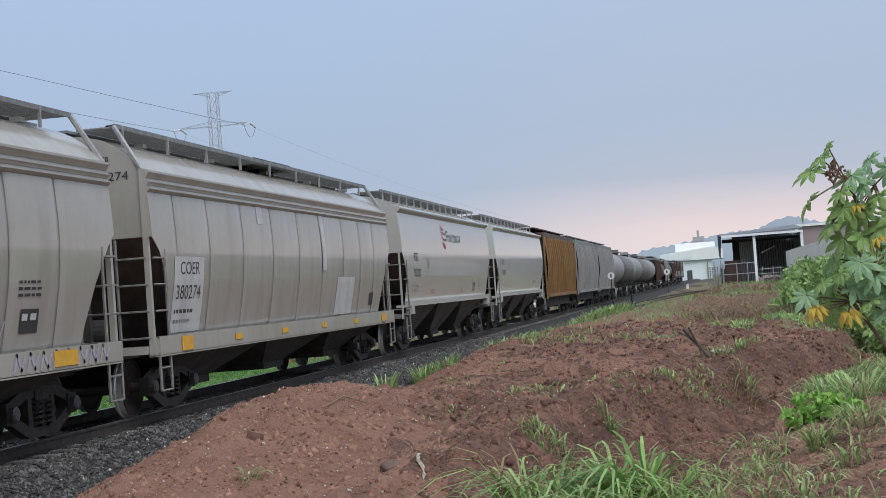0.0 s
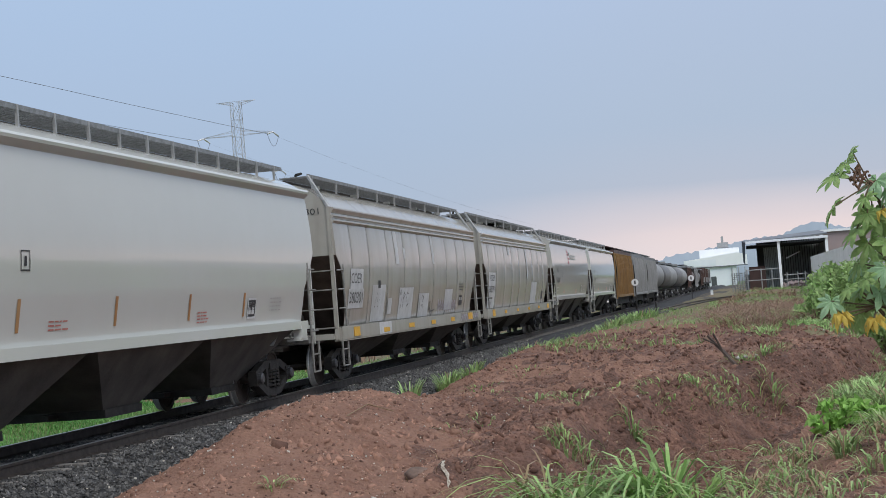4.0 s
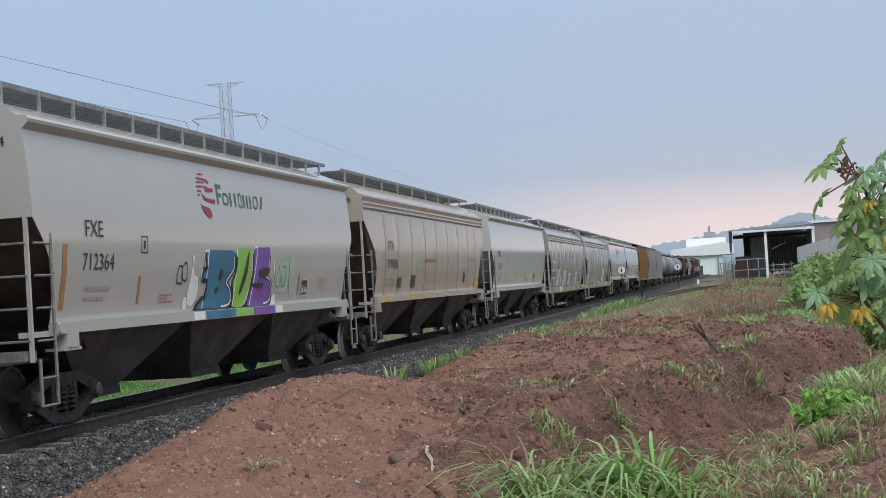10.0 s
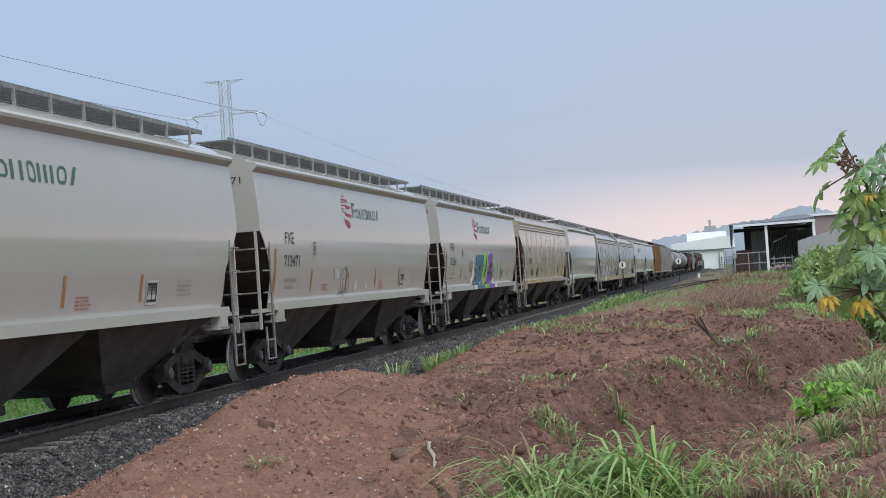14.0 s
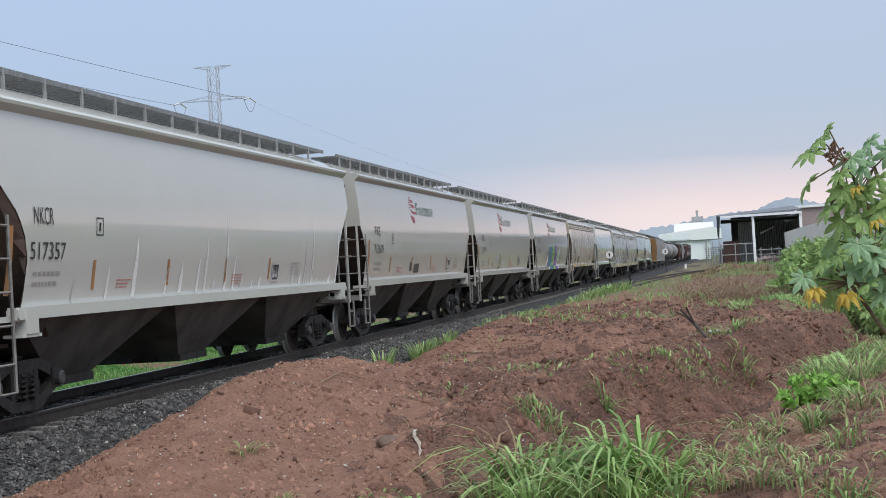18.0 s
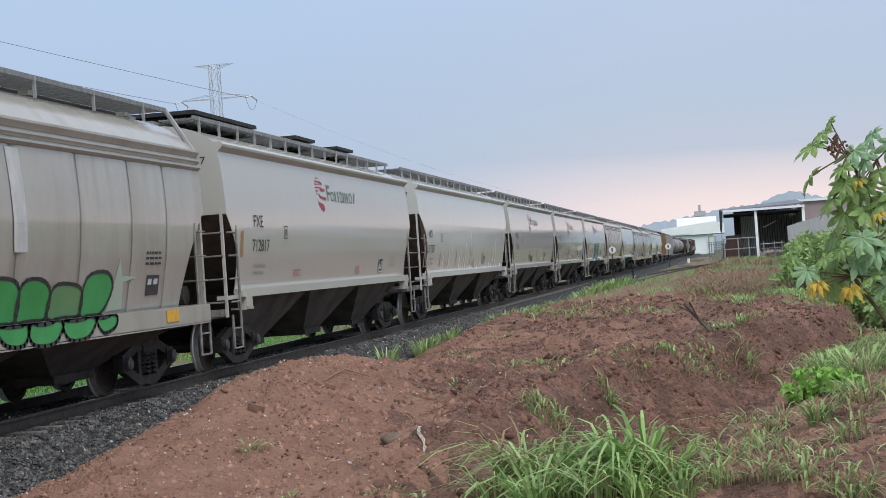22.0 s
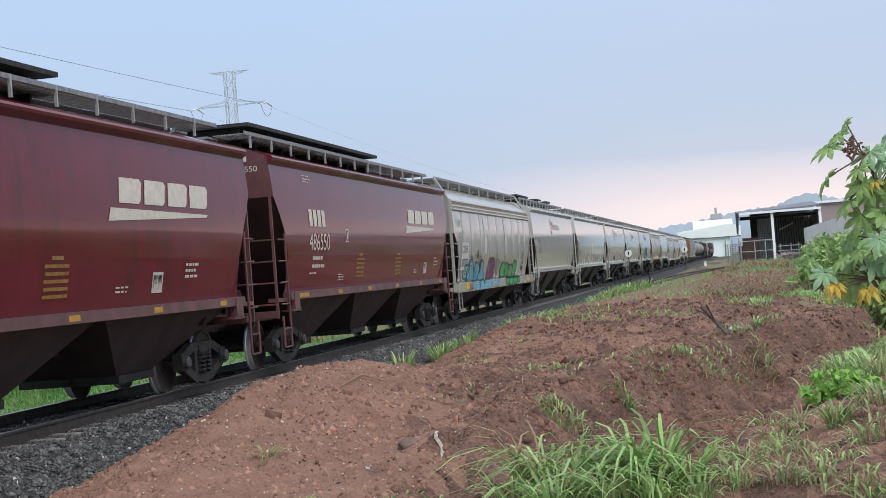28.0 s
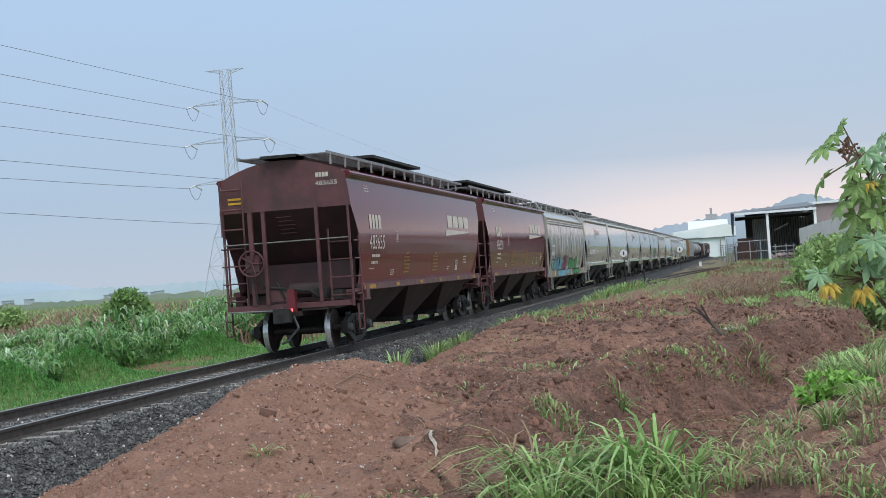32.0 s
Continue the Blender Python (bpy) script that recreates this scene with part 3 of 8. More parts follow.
def wheelset_mesh():
    bm = bmesh.new()
    r = 0.457
    for s in (-1, 1):
        o = [(0.66, 0.10), (0.675, 0.17), (0.69, r - 0.075), (0.67, r - 0.05), (0.67, r + 0.022), (0.70, r + 0.024), (0.715, r), (0.80, r - 0.006), (0.805, r - 0.05), (0.785, r - 0.07), (0.755, 0.17), (0.77, 0.10)]
        disc_x(bm, [(s * a, b) for a, b in o])
    disc_x(bm, [(-1.02, 0.07), (-0.7, 0.085), (0.7, 0.085), (1.02, 0.07)], n=12)
    bmesh.ops.recalc_face_normals(bm, faces=bm.faces[:])
    for f in bm.faces:
        c = f.calc_center_median()
        f.material_index = 1 if math.hypot(c.y, c.z) > r - 0.012 else 0
    me = shared("wheelset", bm, WHEEL)
    me.materials.append(TREAD)
    return me


def side_frame_mesh(s):
    """A cast truck side with its window, spring nest and axle boxes."""
    bm = bmesh.new()
    x0, x1 = s * 0.98, s * 1.10
    x0, x1 = min(x0, x1), max(x0, x1)

    def beam(a, b, h):
        d = Vector((b[0] - a[0], b[1] - a[1]))
        n = Vector((-d.y, d.x)).normalized() * h / 2
        q = [(a[0] + n.x, a[1] + n.y), (b[0] + n.x, b[1] + n.y), (b[0] - n.x, b[1] - n.y), (a[0] - n.x, a[1] - n.y)]
        v = [bm.verts.new((x, y, z)) for x in (x0, x1) for y, z in q]
        for f in ((0, 1, 2, 3), (7, 6, 5, 4), (0, 4, 5, 1), (1, 5, 6, 2), (2, 6, 7, 3), (3, 7, 4, 0)):
            bm.faces.new([v[i] for i in f])

    beam((-0.98, 0.50), (-0.45, 0.68), 0.15)
    beam((-0.47, 0.68), (0.47, 0.68), 0.14)
    beam((0.45, 0.68), (0.98, 0.50), 0.15)
    beam((-0.88, 0.40), (-0.36, 0.17), 0.14)
    beam((-0.38, 0.17), (0.38, 0.17), 0.13)
    beam((0.36, 0.17), (0.88, 0.40), 0.14)
    beam((-0.33, 0.16), (-0.33, 0.70), 0.11)
    beam((0.33, 0.16), (0.33, 0.70), 0.11)
    for y in (-0.89, 0.89):
        box(bm, x0 - 0.02, x1 + 0.02, y - 0.13, y + 0.13, 0.33, 0.60)
    bmesh.ops.recalc_face_normals(bm, faces=bm.faces[:])
    return shared("side_frame", bm, IRON)


def spring_mesh(s):
    bm = bmesh.new()
    for k in range(5):
        z = 0.25 + 0.068 * k
        for i in range(8):
            a0, a1 = 2 * math.pi * i / 8, 2 * math.pi * (i + 1) / 8
            bar(bm, (s * 1.07 + 0.1 * math.cos(a0), 0.1 * math.sin(a0), z + 0.006 * i), (s * 1.07 + 0.1 * math.cos(a1), 0.1 * math.sin(a1), z + 0.006 * (i + 1)), 0.021, 4)
    return shared("spring", bm, IRON)


CAP = surface("greasy_cap", (0.11, 0.11, 0.115), (0.06, 0.06, 0.065), 8, 0.45, 0.4, 0.1)


def cap_mesh(s):
    bm = bmesh.new()
    disc_x(bm, [(s * 1.08, 0.10), (s * 1.19, 0.10), (s * 1.21, 0.07)], 0, 0.457, 12)
    bmesh.ops.recalc_face_normals(bm, faces=bm.faces[:])
    return shared("bearing_cap", bm, CAP)


BOGIE_PARTS = dict(wheelset=wheelset_mesh(), frame=(side_frame_mesh(-1), side_frame_mesh(1)), spring=(spring_mesh(-1), spring_mesh(1)), cap=(cap_mesh(-1), cap_mesh(1)),
                   bolster=shared("bogie", boxes((-1.12, 1.12, -0.2, 0.2, 0.42, 0.70), (-0.35, 0.35, -0.3, 0.3, 0.70, 0.86), (-1.0, 1.0, -0.62, -0.55, 0.35, 0.45), (-1.0, 1.0, 0.55, 0.62, 0.35, 0.45)), IRON))
WHEELS = []


def bogie(parent, y):
    b = mesh_part("bogie", BOGIE_PARTS["bolster"], parent, "grimy cast-steel two-axle bogie")
    b.location = (0, y, 0)
    for k in (0, 1):
        mesh_part("side_frame", BOGIE_PARTS["frame"][k], b)
        for dy in (-0.12, 0.12):
            mesh_part("spring", BOGIE_PARTS["spring"][k], b).location = (0, dy, 0)
        for dy in (-0.89, 0.89):
            mesh_part("bearing_cap", BOGIE_PARTS["cap"][k], b).location = (0, dy, 0)
    for dy in (-0.89, 0.89):
        w = mesh_part("wheelset", BOGIE_PARTS["wheelset"], b, "worn steel wheels with bright treads")
        w.location = (0, dy, 0.457)
        WHEELS.append((w, dy))


RUNG = surface("grey_rung", (0.27, 0.265, 0.25), (0.16, 0.155, 0.145), 8, 0.6, 0.2, 0.1)
SEAM = surface("dirty_seam", (0.23, 0.22, 0.20), (0.16, 0.15, 0.135), 4, 0.7, 0, 0.1)
POST = shared("support", boxes((-0.02, 0.02, -0.02, 0.02, 0, 0.30)), GALV)
COUPLER = shared("coupler", boxes((-0.11, 0.11, 0.0, 0.75, 0.74, 0.96), (-0.2, 0.16, -0.22, 0.05, 0.68, 1.0), (0.08, 0.2, -0.34, -0.1, 0.7, 0.98)), IRON)


def roof_z(x, eave, power=3.2, high=0.40):
    return eave + high * (1 - abs(x / 1.49) ** power)


def ladder(parent, n, front, s, top, material):
    """Grab-iron ladder at one corner: rungs on the end and on the side, and a step below."""
    f = (lambda y: n - y) if front else (lambda y: y)
    bm = bmesh.new()
    xo, xi = s * 1.47, s * 0.98
    bar(bm, (xi, f(-0.02), 0.98), (xi, f(-0.02), top), 0.024, 5)
    bar(bm, (s * 1.56, f(0.46), 0.42), (s * 1.56, f(0.46), min(top, 2.55)), 0.024, 5)
    bar(bm, (s * 1.56, f(0.02), 0.42), (s * 1.56, f(0.02), 1.0), 0.024, 5)
    z = 1.22
    while z < top - 0.05:
        bar(bm, (xo, f(-0.04), z), (xi, f(-0.04), z), 0.017, 5)
        if z < 2.5:
            bar(bm, (s * 1.56, f(0.0), z), (s * 1.56, f(0.46), z), 0.017, 5)
        z += 0.40
    for z in (0.42, 0.76):
        bar(bm, (s * 1.56, f(0.02), z), (s * 1.56, f(0.46), z), 0.017, 5)
    part("ladder", bm, material, parent)


def hopper(n, paint, style, under, slope, label, posts=1.05, hatch=None, ribs=(), sill_low=None, trim=None, rung=None, shift=0.0, round_end=False):
    car = tagged(new("hopper_car"), label, "freight car", "cars of the train")
    deep = style == "deep"
    trim = trim or paint
    rung = rung or (P_GRIME if paint is P_RED else RUNG)
    if paint is P_RED:
        trim = P_GRIME
    low = 1.22 if deep else 1.40
    ribbed = style == "ribbed"
    top = 3.74 if deep else 3.84 if ribbed else 3.95
    lip = 3.22 if paint is P_RED or ribbed else 3.12 if round_end else 2.74
    arch = 2.1 if paint is P_RED else 3.2
    high = 4.35 - top
    inset = ((1.2, 0.62), (1.6, 0.68), (2.1, 0.70), (2.6, 0.46), (3.22, 0.0), (5, 0.0)) if paint is P_RED else ((1.2, 1.1), (2.1, 1.08), (2.55, 0.82), (2.87, 0.42), (3.22, 0.0), (5, 0.0)) if ribbed else ((1.2, 0.9), (1.5, 0.85), (2.05, 0.63), (2.54, 0.25), (2.74, 0.0), (5, 0.0)) if deep else ((1.2, 0.66), (1.55, 0.62), (2.05, 0.60), (2.35, 0.36), (2.74, 0.0), (5, 0.0))
    if round_end:
        inset = ((1.2, 0.92), (1.5, 1.0), (2.0, 1.02), (2.3, 0.93), (2.6, 0.70), (2.9, 0.32), (3.12, 0.0), (5, 0.0))
    for s in (1, -1):
        part("side_panel", side_panel(n, low, top, inset, s, ribs if s > 0 else ()), paint, car)
    # roof
    bm = bmesh.new()
    xs = [1.47 * math.sin(math.pi / 2 * k / 8) for k in range(-8, 9)]
    rows = [[bm.verts.new((x, y, roof_z(x, top, arch, high))) for x in xs] for y in np.linspace(0, n, 9)]
    for a, b in zip(rows, rows[1:]):
        for i in range(16):
            bm.faces.new((a[i], a[i + 1], b[i + 1], b[i])).smooth = True
    part("roof", bm, paint, car)
    # eaves
    for s in (1, -1):
        if deep or ribbed:
            up = 0.0 if deep else 0.09
            for z, w, h in ((3.41, 0.05, 0.08), (3.51, 0.05, 0.09), (3.625, 0.062, 0.14)):
                x = side_x(z + up)
                part("eave_rib", moulding(0.012, n - 0.012, [(x - 0.01, z + up), (x + w * 0.3, z + up + 0.012), (x + w, z + up + h * 0.62), (x + w, z + up + h * 0.85), (1.46, z + up + h)], s), paint, car)
        else:
            part("eave", moulding(0.012, n - 0.012, [(1.47, top - 0.135), (1.495, top - 0.11), (1.568, top - 0.04), (1.578, top + 0.0), (1.55, top + 0.04), (1.42, top + 0.055)], s), paint, car)
    # ends
    for front in (0, 1):
        y = n if front else 0.0
        d = -1 if front else 1
        bm = bmesh.new()
        v = [bm.verts.new((x, y, roof_z(x, top, arch, high))) for x in xs]
        flank = [float(z) for z in np.linspace(top - 0.04, lip, 7)]
        v += [bm.verts.new((side_x(z), y, z)) for z in flank] + [bm.verts.new((-side_x(z), y, z)) for z in flank[::-1]]
        bm.faces.new(v)
        part("end_sheet", bm, P_GRIME if paint is P_RED else paint, car)
        # most slope colours hold painted recess shade besides the dirt; gussets match
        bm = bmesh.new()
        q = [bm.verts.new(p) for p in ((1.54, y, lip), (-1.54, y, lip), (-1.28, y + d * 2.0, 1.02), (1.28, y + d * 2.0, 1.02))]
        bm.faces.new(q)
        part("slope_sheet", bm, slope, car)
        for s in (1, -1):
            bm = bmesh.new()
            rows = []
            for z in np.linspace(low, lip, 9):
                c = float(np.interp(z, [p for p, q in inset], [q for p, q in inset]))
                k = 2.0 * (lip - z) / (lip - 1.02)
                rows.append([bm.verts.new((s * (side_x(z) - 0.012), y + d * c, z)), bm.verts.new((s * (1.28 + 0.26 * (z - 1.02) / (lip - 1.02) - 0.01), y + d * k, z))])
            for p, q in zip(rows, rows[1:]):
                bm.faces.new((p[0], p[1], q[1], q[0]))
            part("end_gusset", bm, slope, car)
        a0, a1 = sorted((y - d * 0.12, y + d * 0.22))
        part("end_sill", boxes((-1.42, 1.42, a0, a1, 0.98, 1.10)), trim if deep or paint is P_RED else RUNG, car)
        a0, a1 = sorted((y - d * 0.10, y + d * 1.6))
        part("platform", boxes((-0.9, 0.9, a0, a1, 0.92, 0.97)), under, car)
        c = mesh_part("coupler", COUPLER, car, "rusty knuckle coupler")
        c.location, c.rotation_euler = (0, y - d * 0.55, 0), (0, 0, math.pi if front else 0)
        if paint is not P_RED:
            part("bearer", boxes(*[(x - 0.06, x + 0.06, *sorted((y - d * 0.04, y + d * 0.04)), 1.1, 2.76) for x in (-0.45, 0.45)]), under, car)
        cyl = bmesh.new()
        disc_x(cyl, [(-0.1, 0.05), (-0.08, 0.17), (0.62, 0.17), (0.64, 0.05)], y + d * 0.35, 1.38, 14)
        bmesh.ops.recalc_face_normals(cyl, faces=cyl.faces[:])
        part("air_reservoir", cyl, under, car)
        for s in (1, -1):
            x = s * 1.47
            k = 0.04 if deep else 0.024
            part("corner_post", boxes((x - k, x + k, y - k, y + k, 0.96, 3.76 if deep else lip + 0.06)), trim, car)
            ladder(car, n, front, s, 2.72, rung)
            if deep:
                part("brace", bars(((x, y, 3.75), (s * 1.05, y + d * 0.05, 4.45)), r=0.04), GALV if trim is paint else trim, car)
        part("crossover", boxes((-0.42, 0.42, *sorted((y - d * 0.22, y + d * 0.35)), 4.38, 4.42)), GRATE, car, "steel grating step")
    # sills
    for s in (1, -1):
        if deep:
            x0, x1 = sorted((s * 1.47, s * 1.585))
            part("side_sill", boxes((x0, x1, 0.0, n, 0.95, 1.235), (min(x0, s * 1.4), max(x1, s * 1.4), 0.0, n, 0.93, 0.96)), trim, car)
        else:
            x0, x1 = sorted((s * 1.40, s * 1.56))
            cut = 1.1 if ribbed else 0.62
            bm = boxes((x0, x1, cut, n - cut, 1.28, 1.43))
            bmesh.ops.bevel(bm, geom=[e for e in bm.edges if abs(e.verts[0].co.y - e.verts[1].co.y) > 1], offset=0.03, segments=2)
            part("side_sill", bm, trim, car)
            for y in (0.80, n - 1.12):
                part("jacking_pad", boxes((*sorted((s * 1.40, s * 1.575)), y, y + 0.32, 1.10, 1.42), (*sorted((s * 1.30, s * 1.56)), y - 0.1, y + 0.42, 1.06, 1.10)), trim, car)
            for y in (0.0, n - 0.75):
                part("side_step", boxes((*sorted((s * 1.30, s * 1.5)), y, y + 0.75, 1.26, 1.33)), trim, car)
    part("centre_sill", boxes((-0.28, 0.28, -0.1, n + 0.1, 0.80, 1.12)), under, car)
    # discharge bays, in tones that already hold the shade below the car
    w = (n - 2.6) / 3
    for k in range(3):
        a = 1.3 + w * k
        m = a + w / 2
        z1, z0 = (0.98, 0.42) if deep else (1.36, 0.40)
        bm = bmesh.new()
        up = [bm.verts.new(p) for p in ((-1.43, a - 0.5 * (k == 0), z1), (1.43, a - 0.5 * (k == 0), z1), (1.43, a + w + 0.5 * (k == 2), z1), (-1.43, a + w + 0.5 * (k == 2), z1))]
        dn = [bm.verts.new(p) for p in ((-0.75, m - 0.62, z0), (0.75, m - 0.62, z0), (0.75, m + 0.62, z0), (-0.75, m + 0.62, z0))]
        for i in range(4):
            j = (i + 1) % 4
            bm.faces.new((dn[i], dn[j], up[j], up[i]))
        bm.faces.new(dn[::-1])
        part("discharge_bay", bm, UNDER_DARK if deep else under, car)
        part("outlet_gate", boxes((-0.8, 0.8, m - 0.66, m + 0.66, z0 - 0.10, z0 + 0.02), (-0.06, 0.06, m - 0.95, m + 0.95, z0 - 0.06, z0)), IRON, car)
    # walkway
    z = 4.43
    for s in (1, -1):
        x0, x1 = sorted((s * 0.42, s * 1.06))
        d = [(x, x + 0.012, 0.1, n - 0.1, z, z + 0.03) for x in np.linspace(x0, x1 - 0.012, 9)]
        d += [(x0, x1, y, y + 0.035, z + 0.004, z + 0.026) for y in np.arange(0.12, n - 0.1, 0.075)]
        xe0, xe1 = sorted((s * 1.04, s * 1.07))
        d.append((xe0, xe1, 0.05, n - 0.05, z - 0.01, z + 0.06))
        part("running_board", boxes(*d), GRATE, car, "steel grating walkway")
        k = 0.35
        while s > 0 and k < n - 0.2:
            o = mesh_part("support", POST, car)
            o.location = (1.06, k, 4.19)
            k += posts
    if hatch:
        for y0, y1, h in hatch:
            bm = boxes((-0.85, 0.9, y0, y1, 4.54 + h, 4.61 + h))
            for y in np.arange(y0 + 0.3, y1, 0.9):
                box(bm, -0.6, 0.6, y, y + 0.08, 4.3, 4.62 + h)
            part("hatch_cover", bm, IRON, car, "dark raised hatch cover")
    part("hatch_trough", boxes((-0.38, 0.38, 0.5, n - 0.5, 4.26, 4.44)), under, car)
    if deep:
        for y in np.arange(1.2, n - 1, 3.4):
            part("hatch_latch", bars(((0.42, y, 4.44), (0.46, y, 4.60)), ((0.46, y, 4.60), (0.52, y + 0.22, 4.64)), r=0.03), IRON, car)
            part("hatch_hinge", boxes((0.5, 0.66, y + 1.0, y + 1.14, 4.33, 4.40)), PATCH, car)
    for y in ribs:
        part("weld_seam", side_strip(y - 0.011, y + 0.011, low + 0.02, 3.42 if deep else 3.5, 1, -0.008), SEAM, car)
    bogie(car, 1.62)
    bogie(car, n - 1.62)
    if shift:
        for o in car.children:
            o.location.y += shift
    return car


def paint_on(car, name, polys, material, label=""):
    """Paint marks: patches and letters one by one, tiny unreadable lines together."""
    small = name.endswith(("_lines", "_streaks", "_strokes", "_tag", "_frame"))
    for group in [polys] if small or name == "emblem" else [[p] for p in polys]:
        bm = decal_bm(group)
        if len(bm.faces):
            ob = part(name, bm, material, car, label)
            if small:
                ob["kind"] = "stuff"
        else:
            bm.free()


def on_sill(car, items, x, material, name="reflector"):
    for y0, y1, z0, z1 in items:
        part(name, boxes((x, x + 0.006, y0, y1, z0, z1)), material, car)


def round_emblem(car, dy=0.0):
    """A red leaf of stripes beside a row of green block shapes."""
    out = [[(6.1, 3.63), (6.17, 3.66), (6.38, 3.66), (6.38, 3.64)],
           [(6.04, 3.59), (6.51, 3.58), (6.62, 3.53), (6.56, 3.5), (6.43, 3.55), (6.04, 3.56)],
           [(6.01, 3.52), (6.39, 3.53), (6.42, 3.51), (6.01, 3.49)],
           [(6.0, 3.45), (6.32, 3.46), (6.32, 3.43), (6.0, 3.42)],
           [(6.37, 3.47), (6.6, 3.43), (6.76, 3.44), (6.76, 3.38), (6.53, 3.36), (6.38, 3.37)],
           [(6.01, 3.38), (6.21, 3.38), (6.19, 3.35), (6.02, 3.35)],
           [(6.18, 3.34), (6.38, 3.26), (6.81, 3.25), (6.79, 3.18), (6.56, 3.19), (6.29, 3.22)],
           [(6.0, 3.31), (6.12, 3.31), (6.08, 3.28), (6.0, 3.29)],
           [(6.04, 3.22), (6.12, 3.14), (6.52, 3.09), (6.6, 3.0), (6.57, 2.94), (6.42, 2.93), (6.2, 3.03)]]
    paint_on(car, "emblem", [[(y + dy, z) for y, z in p] for p in out], LOGO_RED, "faded red striped leaf emblem")
    for p in ([rect(6.92, 3.18, 6.99, 3.53), rect(6.99, 3.45, 7.18, 3.52), rect(6.99, 3.31, 7.14, 3.37)], ring(blob(7.22, 3.17, 7.48, 3.4, 2, 2), 0.06), [rect(7.58, 3.17, 7.65, 3.41)], [rect(7.82, 3.17, 7.89, 3.41)], ring(blob(8.01, 3.17, 8.23, 3.41, 4, 2), 0.06),
              [rect(8.29, 3.17, 8.36, 3.41), rect(8.47, 3.17, 8.54, 3.4), rect(8.65, 3.17, 8.72, 3.4)], ring(blob(8.84, 3.18, 9.11, 3.41, 6, 2), 0.06), [rect(9.2, 3.18, 9.29, 3.42, 0.14)]):
        bm = decal_bm([[(y + dy, z) for y, z in q] for q in p])
        part("wordmark", bm, LOGO_GREEN, car, "faded dark green stroke shape")["kind"] = "stuff"


def car_marks(car, number, dy=0.0, mark="FXE", height=2.53, seed=1, dash=True):
    lettering(mark, 1.5 + dy, height, 0.22, 0.56, BLACK, car)
    lettering(number, 1.42 + dy, height - 0.44, 0.22, 1.02, BLACK, car)
    paint_on(car, "weight_table", bar_lines(1.55 + dy, 1.86, 0.8, 2, 0.05, 0.13), FADED)
    o = []
    for z in (2.33, 2.56):
        o.append(rect(3.4 + dy, z, 3.64 + dy, z + 0.018))
    for y in (3.4, 3.62):
        o.append(rect(y + dy, 2.33, y + dy + 0.018, 2.57))
    o.append(rect(3.49 + dy, 2.39, 3.55 + dy, 2.51))
    paint_on(car, "stencil_frame", o, BLACK)
    paint_on(car, "chalk_panel", [rect(11.7 + dy, 1.58, 12.1 + dy, 1.88)], BLACK, "black data panel")
    part("panel_border", decal_bm(stroke(rect(11.7 + dy, 1.57, 12.1 + dy, 1.89), 0.035), 0.013), PATCH, car, "thin white border")["kind"] = "stuff"
    paint_on(car, "chalk_note", [rect(11.75 + dy, 1.63, 11.88 + dy, 1.83), rect(11.92 + dy, 1.63, 12.05 + dy, 1.83)], PATCH)
    paint_on(car, "data_table", bar_lines(12.9 + dy, 1.9, 0.7, 4, 0.022, 0.07), FADED)
    paint_on(car, "maintenance_note", bar_lines(4.2 + dy, 1.72, 0.45, 3, 0.02, 0.05) + bar_lines(9.3 + dy, 1.72, 0.5, 4, 0.02, 0.05), REDMARK)
    if dash:
        paint_on(car, "reflector_strip", [rect(0.82 + dy, 1.58, 0.95 + dy, 2.42)] + [rect(y + dy, 1.6, y + dy + 0.085, 2.0) for y in (3.35, 6.15, 8.9, 11.45)], ORANGE, "faded orange reflective strip")


def end_marks(car, mark, number, material, z=3.86, x=0.62, y=0.0, k=1.0):
    if mark.strip("-"):
        lettering(mark, y, z, 0.13 * k, 0.36 * k, material, car, end=True, x=x)
    else:
        for i in range(4):
            part("owner_mark", boxes((x + 0.10 * k * i, x + 0.08 * k + 0.10 * k * i, y - 0.014, y - 0.008, z, z + 0.13 * k)), material, car, "small cream block mark")
    lettering(number, y, z - 0.24 * k, 0.13 * k, 0.66 * k, material, car, end=True, x=x - 0.02)


def slant_emblem(car, y, z, w, h):
    """Four slanted cream blocks over a wedge, in place of the letters."""
    out = []
    for k in range(4):
        a = y + w * 0.1 + k * w * 0.232
        b = w * 0.2
        sl = h * 0.16
        out.append([(a, z + h * 0.42), (a + b * 0.9, z + h * 0.42), (a + b, z + h * 0.5), (a + b + sl, z + h * 0.92), (a + b * 0.9 + sl, z + h), (a + sl, z + h)])
    out.append([(y, z), (y + w * 0.98, z + h * 0.20), (y + w, z + h * 0.27), (y + 0.1, z + h * 0.30)])
    paint_on(car, "emblem", out, CREAM, "cream block emblem over a wedge")


